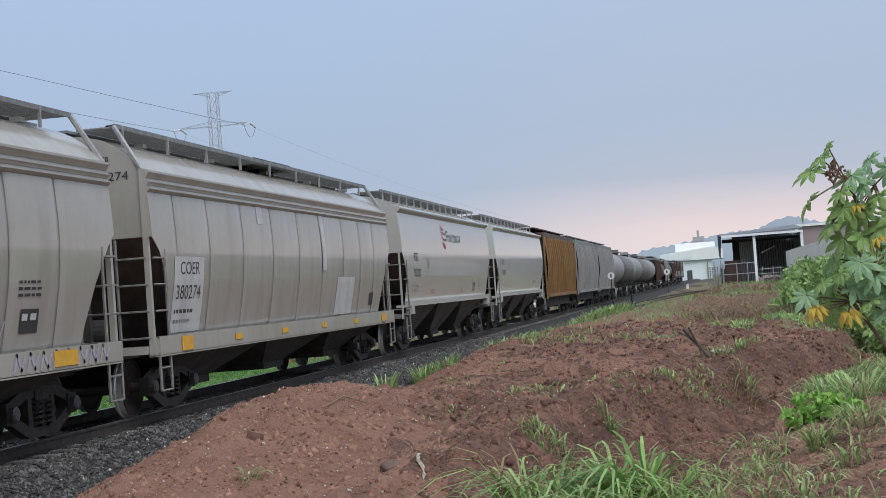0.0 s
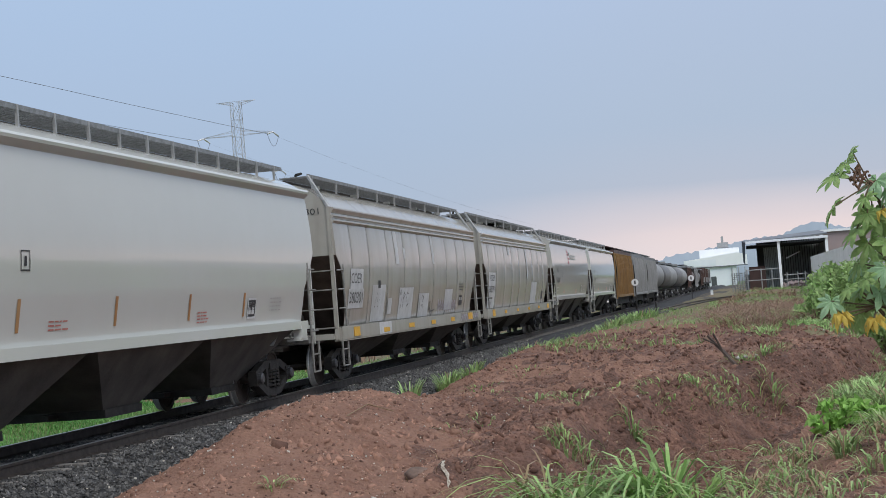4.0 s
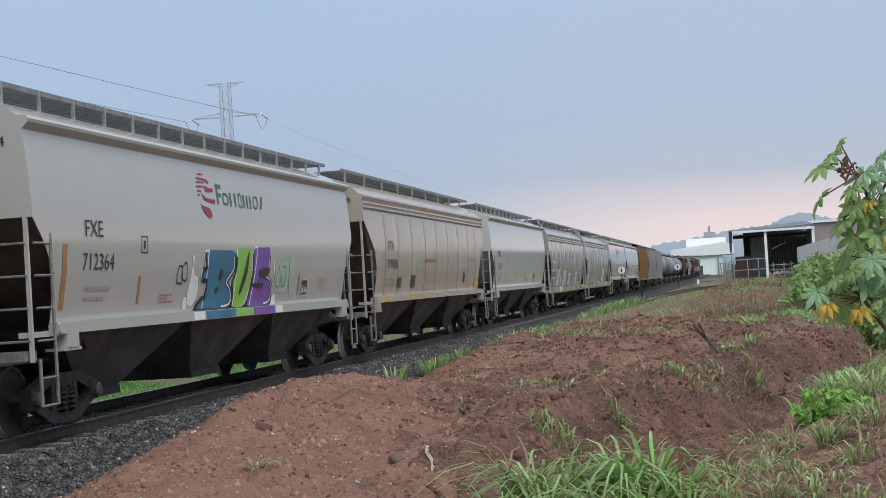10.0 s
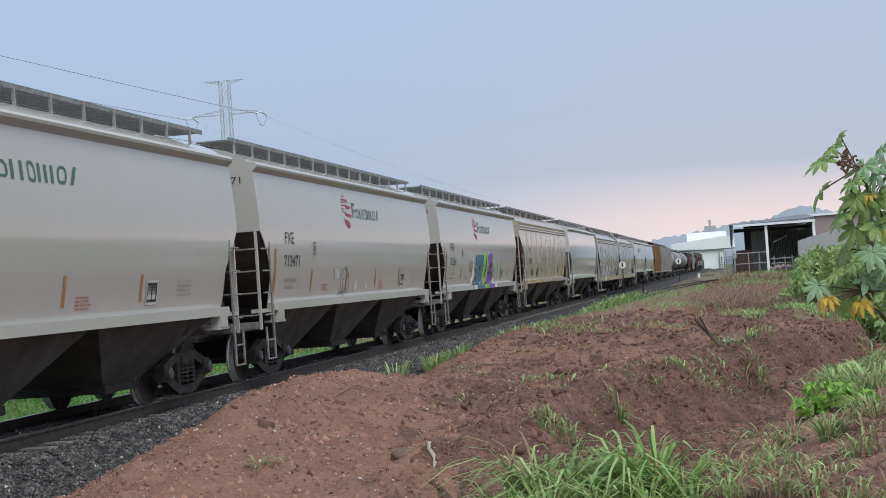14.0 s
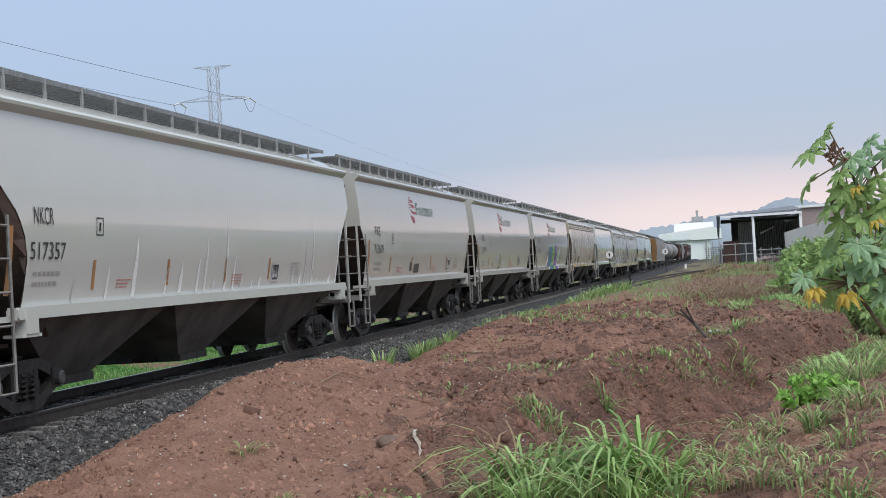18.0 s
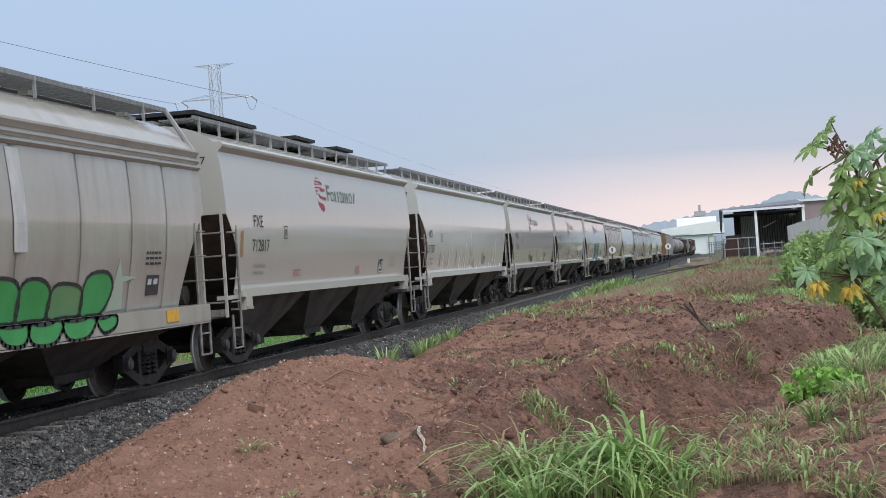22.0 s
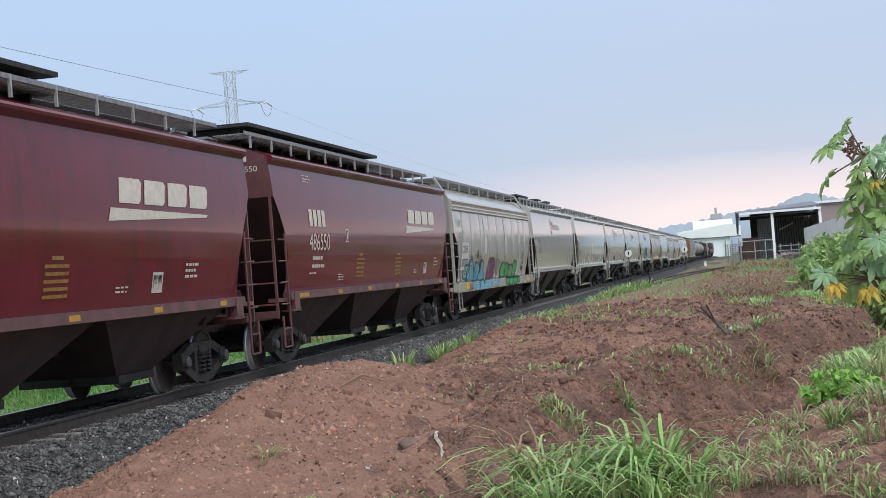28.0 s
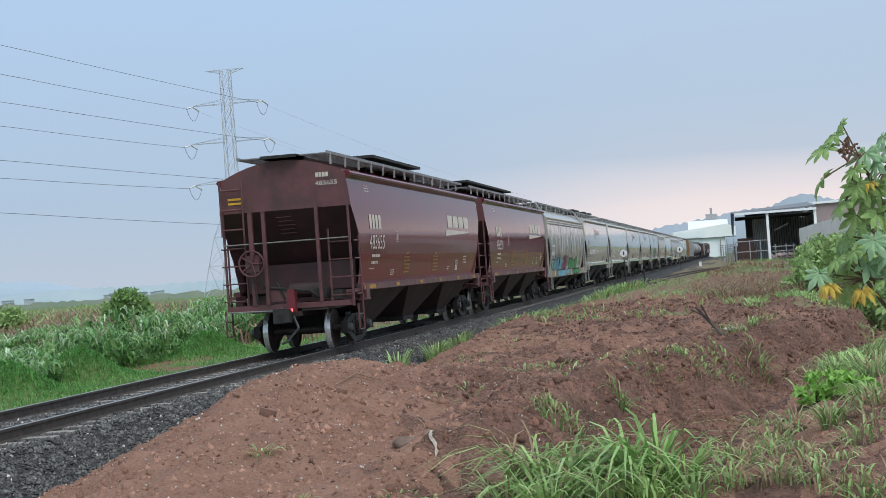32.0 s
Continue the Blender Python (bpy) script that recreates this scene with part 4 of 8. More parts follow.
def red_marks(car, number, dy=0.0, blocks=4):
    g = [rect(1.86 + dy + 0.31 * k, 2.70, 2.10 + dy + 0.31 * k, 3.04) for k in range(blocks)]
    for q in g:
        paint_on(car, "owner_mark", [q], CREAM, "small cream block mark")
    lettering(number, 1.8 + dy, 2.22, 0.34, 1.5, CREAM, car)
    paint_on(car, "weight_table", bar_lines(2.05 + dy, 2.1, 0.8, 2, 0.07, 0.16) + bar_lines(1.9 + dy, 1.78, 0.5, 1, 0.03), CREAM)
    paint_on(car, "data_table", bar_lines(4.1 + dy, 1.72, 0.4, 3, 0.025, 0.055) + bar_lines(11.6 + dy, 1.72, 0.5, 2, 0.025, 0.06) + bar_lines(14.2 + dy, 2.02, 0.45, 3, 0.04, 0.09), CREAM)
    for y in (5.6, 9.4):
        # a narrow peak over five wider rows
        rows = [rect(y + 0.2 + dy, 2.10, y + 0.52 + dy, 2.15)] + [rect(y + 0.02 * (k % 2) + dy, 2.00 - 0.095 * k, y + 0.70 + dy, 2.045 - 0.095 * k) for k in range(5)]
        paint_on(car, "caution_notice", rows, GOLD, "faded yellow caution notice")
    paint_on(car, "stencil_note", bar_lines(1.75 + dy, 3.72, 0.5, 3, 0.02, 0.06), CREAM)
    o = [rect(12.9 + dy, 1.6, 13.3 + dy, 1.9)]
    paint_on(car, "chalk_panel", o, CREAM)
    paint_on(car, "chalk_field", [rect(12.94 + dy, 1.64, 13.08 + dy, 1.86), rect(13.12 + dy, 1.64, 13.26 + dy, 1.86)], BLACK)
    f = [rect(4.6 + dy, 2.4, 4.85 + dy, 2.42), rect(4.6 + dy, 2.66, 4.85 + dy, 2.68), rect(4.6 + dy, 2.4, 4.62 + dy, 2.68), rect(4.83 + dy, 2.4, 4.85 + dy, 2.68), rect(4.69 + dy, 2.46, 4.76 + dy, 2.62)]
    paint_on(car, "stencil_frame", f, CREAM)


TRAIN = []


def coupled(car, y16):
    TRAIN.append((car, y16))
    return car


def blob(y0, z0, y1, z1, seed, lobes=3):
    """An uneven bubble-letter outline."""
    g = random.Random(seed)
    cy, cz, a, b = (y0 + y1) / 2, (z0 + z1) / 2, (y1 - y0) / 2, (z1 - z0) / 2
    out = []
    for k in range(26):
        t = 2 * math.pi * k / 26
        r = 1 + 0.10 * math.sin(lobes * t + seed) + 0.06 * g.uniform(-1, 1)
        c, s = math.cos(t), math.sin(t)
        out.append((cy + a * r * math.copysign(abs(c) ** 0.7, c), cz + b * r * math.copysign(abs(s) ** 0.6, s)))
    return out


def ring(poly, w):
    """An outline of that width inside a closed shape, as small quads."""
    cy = sum(p[0] for p in poly) / len(poly)
    cz = sum(p[1] for p in poly) / len(poly)
    inner = [(cy + (p[0] - cy) * (1 - w / max(0.2, math.hypot(p[0] - cy, p[1] - cz))), cz + (p[1] - cz) * (1 - w / max(0.2, math.hypot(p[0] - cy, p[1] - cz)))) for p in poly]
    out = []
    for i in range(len(poly)):
        j = (i + 1) % len(poly)
        out.append([poly[i], poly[j], inner[j], inner[i]])
    return out


# red paint darkened by grime and by painted shade of the end recess
S_RED = surface("grimy_shaded_red_slope", (0.07, 0.030, 0.033), (0.04, 0.021, 0.023), 1.6, 0.6, bump=0.05)


WASH = surface("white_wash", (0.86, 0.86, 0.85), (0.74, 0.74, 0.73), 5, 0.3, bump=0)
SPRAY_NAVY = surface("spray_dark_edge", (0.015, 0.03, 0.05), (0.03, 0.05, 0.07), 3, 0.5, bump=0)
SPRAY_OLIVE = surface("spray_dull_green", (0.09, 0.24, 0.09), (0.13, 0.27, 0.12), 2, 0.5, bump=0)
SPRAY_AQUA = surface("spray_aqua", (0.18, 0.44, 0.42), (0.24, 0.5, 0.48), 3, 0.5, bump=0)
SPRAY_SLATE = surface("spray_slate", (0.10, 0.16, 0.24), (0.15, 0.21, 0.28), 3, 0.5, bump=0)
SPRAY_FAINT = surface("spray_faint_green", (0.20, 0.36, 0.24), (0.28, 0.4, 0.3), 3, 0.5, bump=0)
SPRAY_CYAN = surface("spray_cyan", (0.25, 0.52, 0.6), (0.32, 0.58, 0.64), 3, 0.5, bump=0)


def build_cars():
    seam = (1.05, 2.6, 4.4, 6.2, 8.0, 9.8, 11.6, 13.2, 14.6)
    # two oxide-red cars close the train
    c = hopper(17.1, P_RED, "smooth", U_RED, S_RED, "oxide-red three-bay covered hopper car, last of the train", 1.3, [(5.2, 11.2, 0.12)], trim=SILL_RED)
    coupled(c, -67.45)
    slant_emblem(c, 11.0, 2.62, 3.9, 0.62)
    red_marks(c, "483655", -0.3)
    end_marks(c, "----", "483655", CREAM, 3.9, 0.78, 0.0, 0.78)
    on_sill(c, [(0.7, 1.8, 1.31, 1.39)] + [(y, y + 0.32, 1.31, 1.39) for y in (4.0, 6.9, 9.6, 12.4, 15.2)], 1.561, REFLECT)
    tail(c)
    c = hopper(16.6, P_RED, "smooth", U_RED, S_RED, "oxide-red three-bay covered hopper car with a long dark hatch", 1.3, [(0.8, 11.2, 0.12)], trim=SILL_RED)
    coupled(c, -48.91)
    slant_emblem(c, 10.95, 2.66, 3.7, 0.62)
    red_marks(c, "486550", 0.3)
    end_marks(c, "----", "486550", CREAM, 3.9, 0.78, 0.0, 0.78)
    on_sill(c, [(0.9, 1.8, 1.31, 1.39)] + [(y, y + 0.32, 1.31, 1.39) for y in (4.0, 6.6, 9.4, 12.2, 14.8)], 1.561, REFLECT)
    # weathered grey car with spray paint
    c = hopper(16.6, P_WORN, "deep", UNDER_DARK, RUSTY_SHADED, "weathered grey ribbed hopper car sprayed with blue, red and green letters", 1.9, None, (1.45, 2.99, 4.74, 6.55, 8.23, 10.0, 11.85, 13.6, 14.98), shift=-0.42)
    coupled(c, -30.85)
    patch_marks(c, "380327", 0.8)
    paint_on(c, "paint_streak", [rect(5.05, 2.1, 5.42, 3.38, -0.1), rect(9.5, 2.1, 9.85, 3.38, -0.1)], PATCH)
    mint = [[(1.24, 1.5), (1.34, 1.67), (1.63, 1.77), (1.93, 1.73), (1.95, 1.61), (1.77, 1.53), (1.83, 1.49), (1.79, 1.36), (1.43, 1.33), (1.27, 1.39)], [(1.98, 1.73), (2.14, 1.71), (2.17, 1.52), (2.33, 1.71), (2.53, 1.72), (2.31, 1.34), (1.92, 1.32)]]
    blue = [[(1.92, 1.25), (1.99, 1.44), (2.26, 1.59), (2.25, 1.78), (2.4, 1.91), (2.67, 1.93), (2.87, 1.77), (2.97, 1.63), (3.12, 1.57), (3.11, 1.25)], [(3.14, 1.25), (3.24, 1.51), (3.26, 1.74), (3.49, 1.83), (3.87, 1.79), (4.09, 1.66), (4.03, 1.47), (3.86, 1.25)],
            [(3.92, 1.25), (4.08, 1.47), (4.33, 1.56), (4.32, 1.79), (4.58, 1.92), (4.93, 1.74), (5.05, 1.59), (5.2, 1.44), (5.18, 1.25)]]
    cups = [[(2.19, 1.225), (3.27, 1.225), (3.37, 0.97), (2.59, 0.97)], [(3.32, 1.225), (4.24, 1.225), (4.2, 0.97), (3.42, 0.97)], [(4.27, 1.225), (5.48, 1.225), (5.35, 0.97), (4.32, 0.97)]]
    red = [[(5.7, 1.3), (5.73, 1.52), (5.94, 1.77), (6.05, 1.92), (6.3, 1.9), (6.38, 1.6), (6.3, 1.28)], [(6.36, 1.28), (6.42, 1.6), (6.4, 1.92), (6.62, 1.97), (6.84, 1.9), (6.82, 1.55), (6.78, 1.3)], [(6.84, 1.3), (6.88, 1.6), (6.9, 1.9), (7.12, 1.91), (7.35, 1.76), (7.27, 1.49), (7.06, 1.3)]]
    green = [[(8.55, 1.46), (8.82, 1.74), (9.36, 1.79), (9.7, 1.66), (9.64, 1.25), (8.81, 1.25)], [(9.78, 1.71), (10.29, 1.76), (10.58, 1.59), (10.46, 1.25), (9.72, 1.25)], [(11.66, 1.75), (12.31, 1.82), (12.55, 1.59), (12.21, 1.25), (11.56, 1.25)],
             [(8.88, 1.22), (9.63, 1.22), (9.49, 0.98), (9.01, 1.01)], [(9.69, 1.22), (10.57, 1.22), (10.35, 0.96), (9.74, 0.97)], [(10.65, 1.22), (11.58, 1.22), (11.36, 0.98), (10.76, 0.97)], [(11.65, 1.22), (12.29, 1.22), (12.25, 1.06), (11.84, 1.0)]]
    pale = [[(10.66, 1.65), (11.22, 1.68), (11.54, 1.57), (11.47, 1.25), (10.58, 1.25)]]
    for letters, mtl, lb in ((blue + cups, SPRAY_BLUE, "blue bubble letter"), (red, SPRAY_RED, "dark red bubble letter"), (green, SPRAY_GREEN, "green bubble letter"), (pale, SPRAY_OLIVE, "dull green bubble letter"), (mint, SPRAY_AQUA, "pale aqua bubble letter")):
        for q in letters:
            part("spray_letter", decal_bm([curvy(q)], 0.009 if mtl is SPRAY_AQUA else 0.007, True), mtl, c, lb)
    part("spray_outline", decal_bm([q for p in blue + green + pale + mint for q in stroke(curvy(p), 0.05)], 0.014, True), BLACK, c, "black outlines")["kind"] = "stuff"
    part("spray_outline", decal_bm([q for p in red for q in stroke(curvy(p), 0.045)], 0.014, True), SPRAY_RED, c, "dark red outlines")["kind"] = "stuff"
    shine = [[(cy + (y - cy) * 0.62 + 0.06, cz + (z - cz) * 0.62) for y, z in curvy(p)] for p in blue for cy, cz in [(sum(k[0] for k in p) / len(p), sum(k[1] for k in p) / len(p))]]
    part("spray_shine", decal_bm([q for p in shine for q in stroke(p[len(p) // 5: len(p) * 3 // 4], 0.07, False)] + [rect(p[0][0] + 0.1, z, p[1][0] - 0.2, z + 0.018) for p in cups for z in (1.06, 1.13, 1.195)], 0.016, True), SPRAY_CYAN, c, "pale cyan inner strokes")["kind"] = "stuff"
    part("spray_spots", decal_bm([blob(5.85, 1.5, 6.05, 1.8, 61), blob(6.55, 1.62, 6.72, 1.84, 62), blob(7.0, 1.4, 7.15, 1.65, 63), blob(6.1, 1.36, 6.25, 1.52, 64)], 0.016), SPRAY_SLATE, c, "slate blue spots")["kind"] = "stuff"
    part("spray_mark", decal_bm([q for p in ([(1.45, 1.58), (1.55, 1.64), (1.62, 1.58), (1.5, 1.56)], [(1.45, 1.48), (1.6, 1.5), (1.62, 1.45)]) for q in stroke(p, 0.03)], 0.016), BLACK, c, "small dark inner mark")["kind"] = "stuff"
    part("spray_scrawl", decal_bm([q for p in ([(7.48, 1.86), (7.6, 1.4), (7.75, 1.84), (7.86, 1.38), (7.95, 1.7)], [(8.0, 1.38), (8.12, 1.84), (8.3, 1.6), (8.26, 1.85), (8.6, 1.82), (8.48, 1.42)], [(7.5, 1.86), (8.1, 1.9)]) for q in stroke(p, 0.03, False)], 0.014), BLACK, c, "thin black scrawl")["kind"] = "stuff"
    part("spray_scrawl", decal_bm([q for k in range(7) for q in stroke([(1.36 + 0.11 * k, 1.18), (1.42 + 0.11 * k, 1.1), (1.36 + 0.11 * k, 1.02), (1.44 + 0.11 * k, 0.98)], 0.022, False)], 0.014, True), BLACK, c, "thin black scrawl on the sill")["kind"] = "stuff"
    part("spray_smear", decal_bm([curvy([(5.82, 1.21), (6.4, 1.16), (6.9, 1.22), (7.38, 1.2), (7.47, 1.06), (7.0, 1.02), (6.5, 1.06), (5.93, 0.99)])], 0.008, True), SPRAY_BLUE, c, "blue smear on the sill")
    part("spray_smear", decal_bm([[(12.41, 1.27), (12.74, 2.01), (12.87, 1.76), (13.44, 1.73), (12.92, 1.67), (12.96, 1.29)]], 0.008), SPRAY_MINT, c)
    loops = ([(2.2, 1.8), (2.3, 1.98), (2.55, 2.05), (2.75, 1.95)], [(3.0, 1.75), (3.1, 2.05), (3.3, 2.1), (3.4, 1.9), (3.42, 1.7)], [(3.5, 1.8), (3.6, 2.02), (3.85, 2.04), (3.9, 1.8)], [(4.0, 1.72), (4.1, 2.0), (4.35, 2.02), (4.4, 1.78)])
    paint_on(c, "spray_tag", [q for p in loops for q in stroke(p, 0.03, False)], BLACK)
    paint_on(c, "spray_tag", [q for p in ([blob(7.3, 1.98, 7.55, 2.16, 66), blob(7.62, 2.0, 7.92, 2.14, 67, 5)]) for q in ring(p, 0.04)], SPRAY_SLATE)
    scribble = ([(0.02, 3.0), (0.14, 3.18), (0.2, 2.95), (0.3, 3.2), (0.36, 2.92)], [(0.42, 2.95), (0.56, 3.2), (0.6, 2.95), (0.45, 3.05), (0.7, 3.04)], [(0.72, 3.12), (0.92, 3.1), (0.8, 3.15), (0.84, 2.9)],
                [(0.1, 2.5), (0.22, 2.74), (0.32, 2.5), (0.42, 2.76), (0.5, 2.5)], [(0.55, 2.55), (0.6, 2.72), (0.72, 2.7), (0.7, 2.52), (0.56, 2.56)], [(0.8, 2.5), (0.82, 2.82), (1.0, 2.72), (0.94, 2.5), (0.8, 2.52)], [(1.06, 2.62), (1.12, 2.8), (1.26, 2.74), (1.2, 2.58), (1.07, 2.6)])
    paint_on(c, "spray_tag", [q for p in scribble for q in stroke(p, 0.03, False)], SPRAY_FAINT)
    on_sill(c, [(0.8, 1.3, 1.0, 1.22), (14.2, 14.7, 1.02, 1.2)], 1.593, YELLOW)
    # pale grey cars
    c = hopper(15.4, P_PALE, "smooth", U_GREY, RUSTY_SHADED, "pale grey three-bay hopper car with hatches, red emblem and green wordmark", 1.05, [(0.6, 4.2, 0.04), (7.0, 8.6, 0.06), (10.6, 12.2, 0.06)])
    coupled(c, -13.5)
    round_emblem(c)
    car_marks(c, "712817", dash=False)
    paint_on(c, "reflector_strip", [rect(0.75, 2.0, 0.9, 2.45)], ORANGE)
    end_marks(c, "FXE", "712817", BLACK)
    c = hopper(17.3, P_WHITE, "smooth", U_GREY, RUSTY_SHADED, "light grey long hopper car streaked with white wash marks", 1.2, round_end=True)
    coupled(c, 3.37)
    car_marks(c, "517357", -0.35, "NKCR", 2.45)
    g = random.Random(4)
    for k in range(30):
        y, w, h = 2.3 + 0.47 * k + 0.3 * g.random(), 0.06 + 0.10 * g.random(), 1.62 + 1.1 * g.random() ** 2
        if g.random() < 0.62:
            paint_on(c, "wash_streak", [[(y, 1.46), (y + w, 1.46), (y + w * 0.9 + 0.03, 1.5 + 0.5 * (h - 1.5)), (y + w * 0.55 + 0.06, h), (y + w * 0.3 + 0.05, h - 0.05), (y + 0.02, 1.5 + 0.4 * (h - 1.5))]], WASH if k % 3 else PATCH, "white run-off streak")
    end_marks(c, "NKCR", "517357", BLACK)
    c = hopper(15.7, P_PALE, "smooth", U_GREY, RUSTY_SHADED, "pale grey three-bay hopper car with red emblem and orange strips")
    coupled(c, 21.75)
    round_emblem(c)
    car_marks(c, "712609")
    paint_on(c, "spray_tag", [rect(5.9, 1.6, 6.2, 1.85), rect(6.5, 1.55, 7.2, 1.8)], U_GREY)
    end_marks(c, "FXE", "712609", BLACK)
    c = hopper(15.5, P_PALE, "smooth", U_GREY, RUSTY_SHADED, "pale grey three-bay hopper car with red emblem and a scribbled tag")
    coupled(c, 38.74)
    round_emblem(c)
    car_marks(c, "712471")
    loops = [[(5.75, 1.5), (5.7, 1.75), (5.85, 2.0), (6.1, 2.06), (6.25, 1.9), (6.15, 1.6), (5.95, 1.5), (5.9, 1.75), (6.0, 1.85)], [(6.1, 1.45), (6.2, 1.8), (6.35, 1.95), (6.45, 1.7), (6.3, 1.5), (6.2, 1.6)], [(5.6, 1.48), (5.8, 1.55), (6.0, 1.46)]]
    paint_on(c, "spray_tag", [q for p in loops for q in stroke(p, 0.022, False)], U_GREY)
    paint_on(c, "sticker", [rect(5.15, 1.82, 5.55, 2.04), rect(6.95, 1.55, 7.2, 1.76), rect(8.0, 1.56, 8.16, 1.68)], PATCH, "small white sticker")
    end_marks(c, "FXE", "712471", BLACK)
    c = hopper(15.6, P_PALE, "smooth", U_GREY, RUSTY_SHADED, "pale grey hopper car with a teal, lime and purple spray-painted word")
    coupled(c, 55.78)
    round_emblem(c, -0.1)
    car_marks(c, "712364")
    word = (([(6.14, 2.38), (7.0, 2.41), (7.49, 2.4), (7.6, 2.25), (7.53, 2.09), (7.2, 1.88), (7.4, 1.76), (7.5, 1.61), (7.38, 1.44), (5.85, 1.44), (5.95, 1.6), (6.14, 1.66), (6.19, 1.89), (5.99, 1.92), (6.01, 2.09), (6.16, 2.12)], TEAL, "teal bubble letter"),
            ([(7.73, 2.43), (8.1, 2.45), (8.46, 2.44), (8.54, 2.26), (8.49, 1.91), (8.25, 1.44), (7.52, 1.44), (7.55, 1.63), (7.46, 1.88), (7.62, 2.09)], LIME, "lime bubble letter"),
            ([(8.62, 2.46), (9.1, 2.48), (9.51, 2.47), (9.47, 2.12), (9.14, 2.07), (9.22, 1.98), (9.59, 1.89), (9.69, 1.72), (9.62, 1.44), (8.33, 1.44), (8.52, 1.83), (8.55, 2.17)], PURPLE, "purple bubble letter"))
    for q, m, lb in word:
        paint_on(c, "spray_letter", [curvy(q)], m, lb)
        part("letter_edge", decal_bm([k for k in stroke(curvy(q), 0.075) if max(p[1] for p in k) < 2.4], 0.012), SPRAY_NAVY, c, "dark painted edge")["kind"] = "stuff"
        cy, cz = sum(p[0] for p in q) / len(q), sum(p[1] for p in q) / len(q)
        inner = [(cy + (y - cy) * 0.90, cz + (z - cz) * 0.90) for y, z in curvy(q)]
        part("letter_shine", decal_bm(stroke([p for p in inner if p[0] > cy + 0.15 and p[1] < 2.3], 0.035, False), 0.016), WASH, c, "thin white shine line")["kind"] = "stuff"
        part("letter_shine", decal_bm(stroke([(y - 0.06, z) for y, z in curvy(q) if y < cy - 0.2], 0.04, False), 0.010), WASH, c, "thin white shine line")["kind"] = "stuff"
    for q, lb in (([(8.24, 2.36), (8.3, 2.33), (8.18, 1.95), (7.95, 1.68), (7.87, 1.71), (8.02, 2.0)], "dark slot in the letter"), ([(6.8, 2.09), (6.94, 2.07), (6.9, 1.94), (6.76, 1.93)], "dark counter"), ([(6.64, 1.79), (6.76, 1.79), (6.73, 1.70), (6.63, 1.69)], "dark counter"),
                  ([(8.92, 2.09), (9.47, 2.12), (9.45, 2.0), (9.17, 1.94), (8.93, 1.98)], "dark notch"), ([(8.57, 1.84), (9.15, 1.84), (9.14, 1.77), (8.56, 1.78)], "dark bar")):
        part("letter_counter", decal_bm([curvy(q)], 0.017), BLACK, c, lb)
    paint_on(c, "spray_drip", [curvy([(5.52, 2.14), (5.6, 2.01), (5.78, 1.95), (5.80, 1.67), (5.54, 1.5), (5.36, 1.66)]), curvy([(5.2, 1.62), (5.32, 1.66), (5.4, 1.5), (5.22, 1.48)]), [(9.72, 1.44), (9.74, 1.62), (10.0, 1.63), (10.06, 1.44)], rect(5.5, 2.2, 5.58, 2.32), rect(9.78, 2.0, 9.84, 2.25)], WASH, "white overspray")
    paint_on(c, "spray_panel", [curvy([(9.95, 2.18), (10.4, 2.22), (10.7, 2.24), (10.72, 1.72), (10.3, 1.66), (9.92, 1.74)]), curvy([(10.82, 2.32), (11.08, 2.32), (11.05, 1.65), (10.85, 1.68)])], SPRAY_MINT, "faint mint smear")
    paint_on(c, "mint_strokes", [q for p in ([(10.05, 2.1), (10.0, 1.8), (10.2, 1.78), (10.18, 2.08)], [(10.35, 2.12), (10.32, 1.82), (10.5, 1.8), (10.55, 2.1)]) for q in stroke(curvy(p), 0.05)], LIME)
    paint_on(c, "spray_tag", [q for p in [blob(4.85, 1.85, 5.1, 2.15, 41), blob(5.05, 1.9, 5.3, 2.2, 42)] for q in ring(p, 0.04)], BLACK)
    for y0, y1, m in ((5.95, 7.38, TEAL), (7.44, 8.32, LIME), (8.38, 9.62, PURPLE), (5.4, 5.88, WASH), (9.68, 10.1, WASH)):
        part("spray_on_sill", boxes((1.561, 1.566, y0, y1, 1.29, 1.42)), m, c)
    end_marks(c, "FXE", "712364", BLACK)
    c = hopper(17.05, P_BEIGE, "ribbed", U_GREY, RUSTY_SHADED, "beige ribbed hopper car with black lettering and yellow sill marks", 1.9, None, (2.09, 3.55, 5.23, 6.99, 8.61, 10.36, 12.1, 13.86, 15.3), shift=-0.9)
    coupled(c, 73.64)
    lettering("ATW", 1.33, 2.56, 0.24, 0.72, BLACK, c)
    lettering("319086", 1.28, 2.11, 0.24, 1.18, BLACK, c)
    paint_on(c, "weight_table", bar_lines(1.3, 1.86, 1.0, 2, 0.05, 0.13), FADED)
    paint_on(c, "grey_patch", [rect(2.6, 1.62, 3.0, 1.88), rect(4.3, 1.6, 4.75, 1.93)], U_GREY)
    paint_on(c, "red_stencil", bar_lines(6.0, 2.38, 1.5, 1, 0.09), REDMARK, "faded red stencil line")
    paint_on(c, "data_table", bar_lines(6.2, 2.0, 1.2, 3, 0.022, 0.1) + bar_lines(12.9, 2.45, 1.2, 2, 0.03, 0.08) + [rect(5.86, 1.5, 5.88, 2.2), rect(5.86, 1.5, 7.5, 1.52), rect(7.5, 1.5, 7.52, 2.25)], FADED)
    paint_on(c, "chalk_panel", [rect(12.06, 1.68, 12.43, 1.98)], BLACK)
    paint_on(c, "chalk_note", [rect(12.1, 1.82, 12.22, 1.95), rect(12.27, 1.72, 12.39, 1.95)], PATCH)
    paint_on(c, "yellow_square", [rect(14.3, 1.54, 14.85, 1.72)], YELLOW)
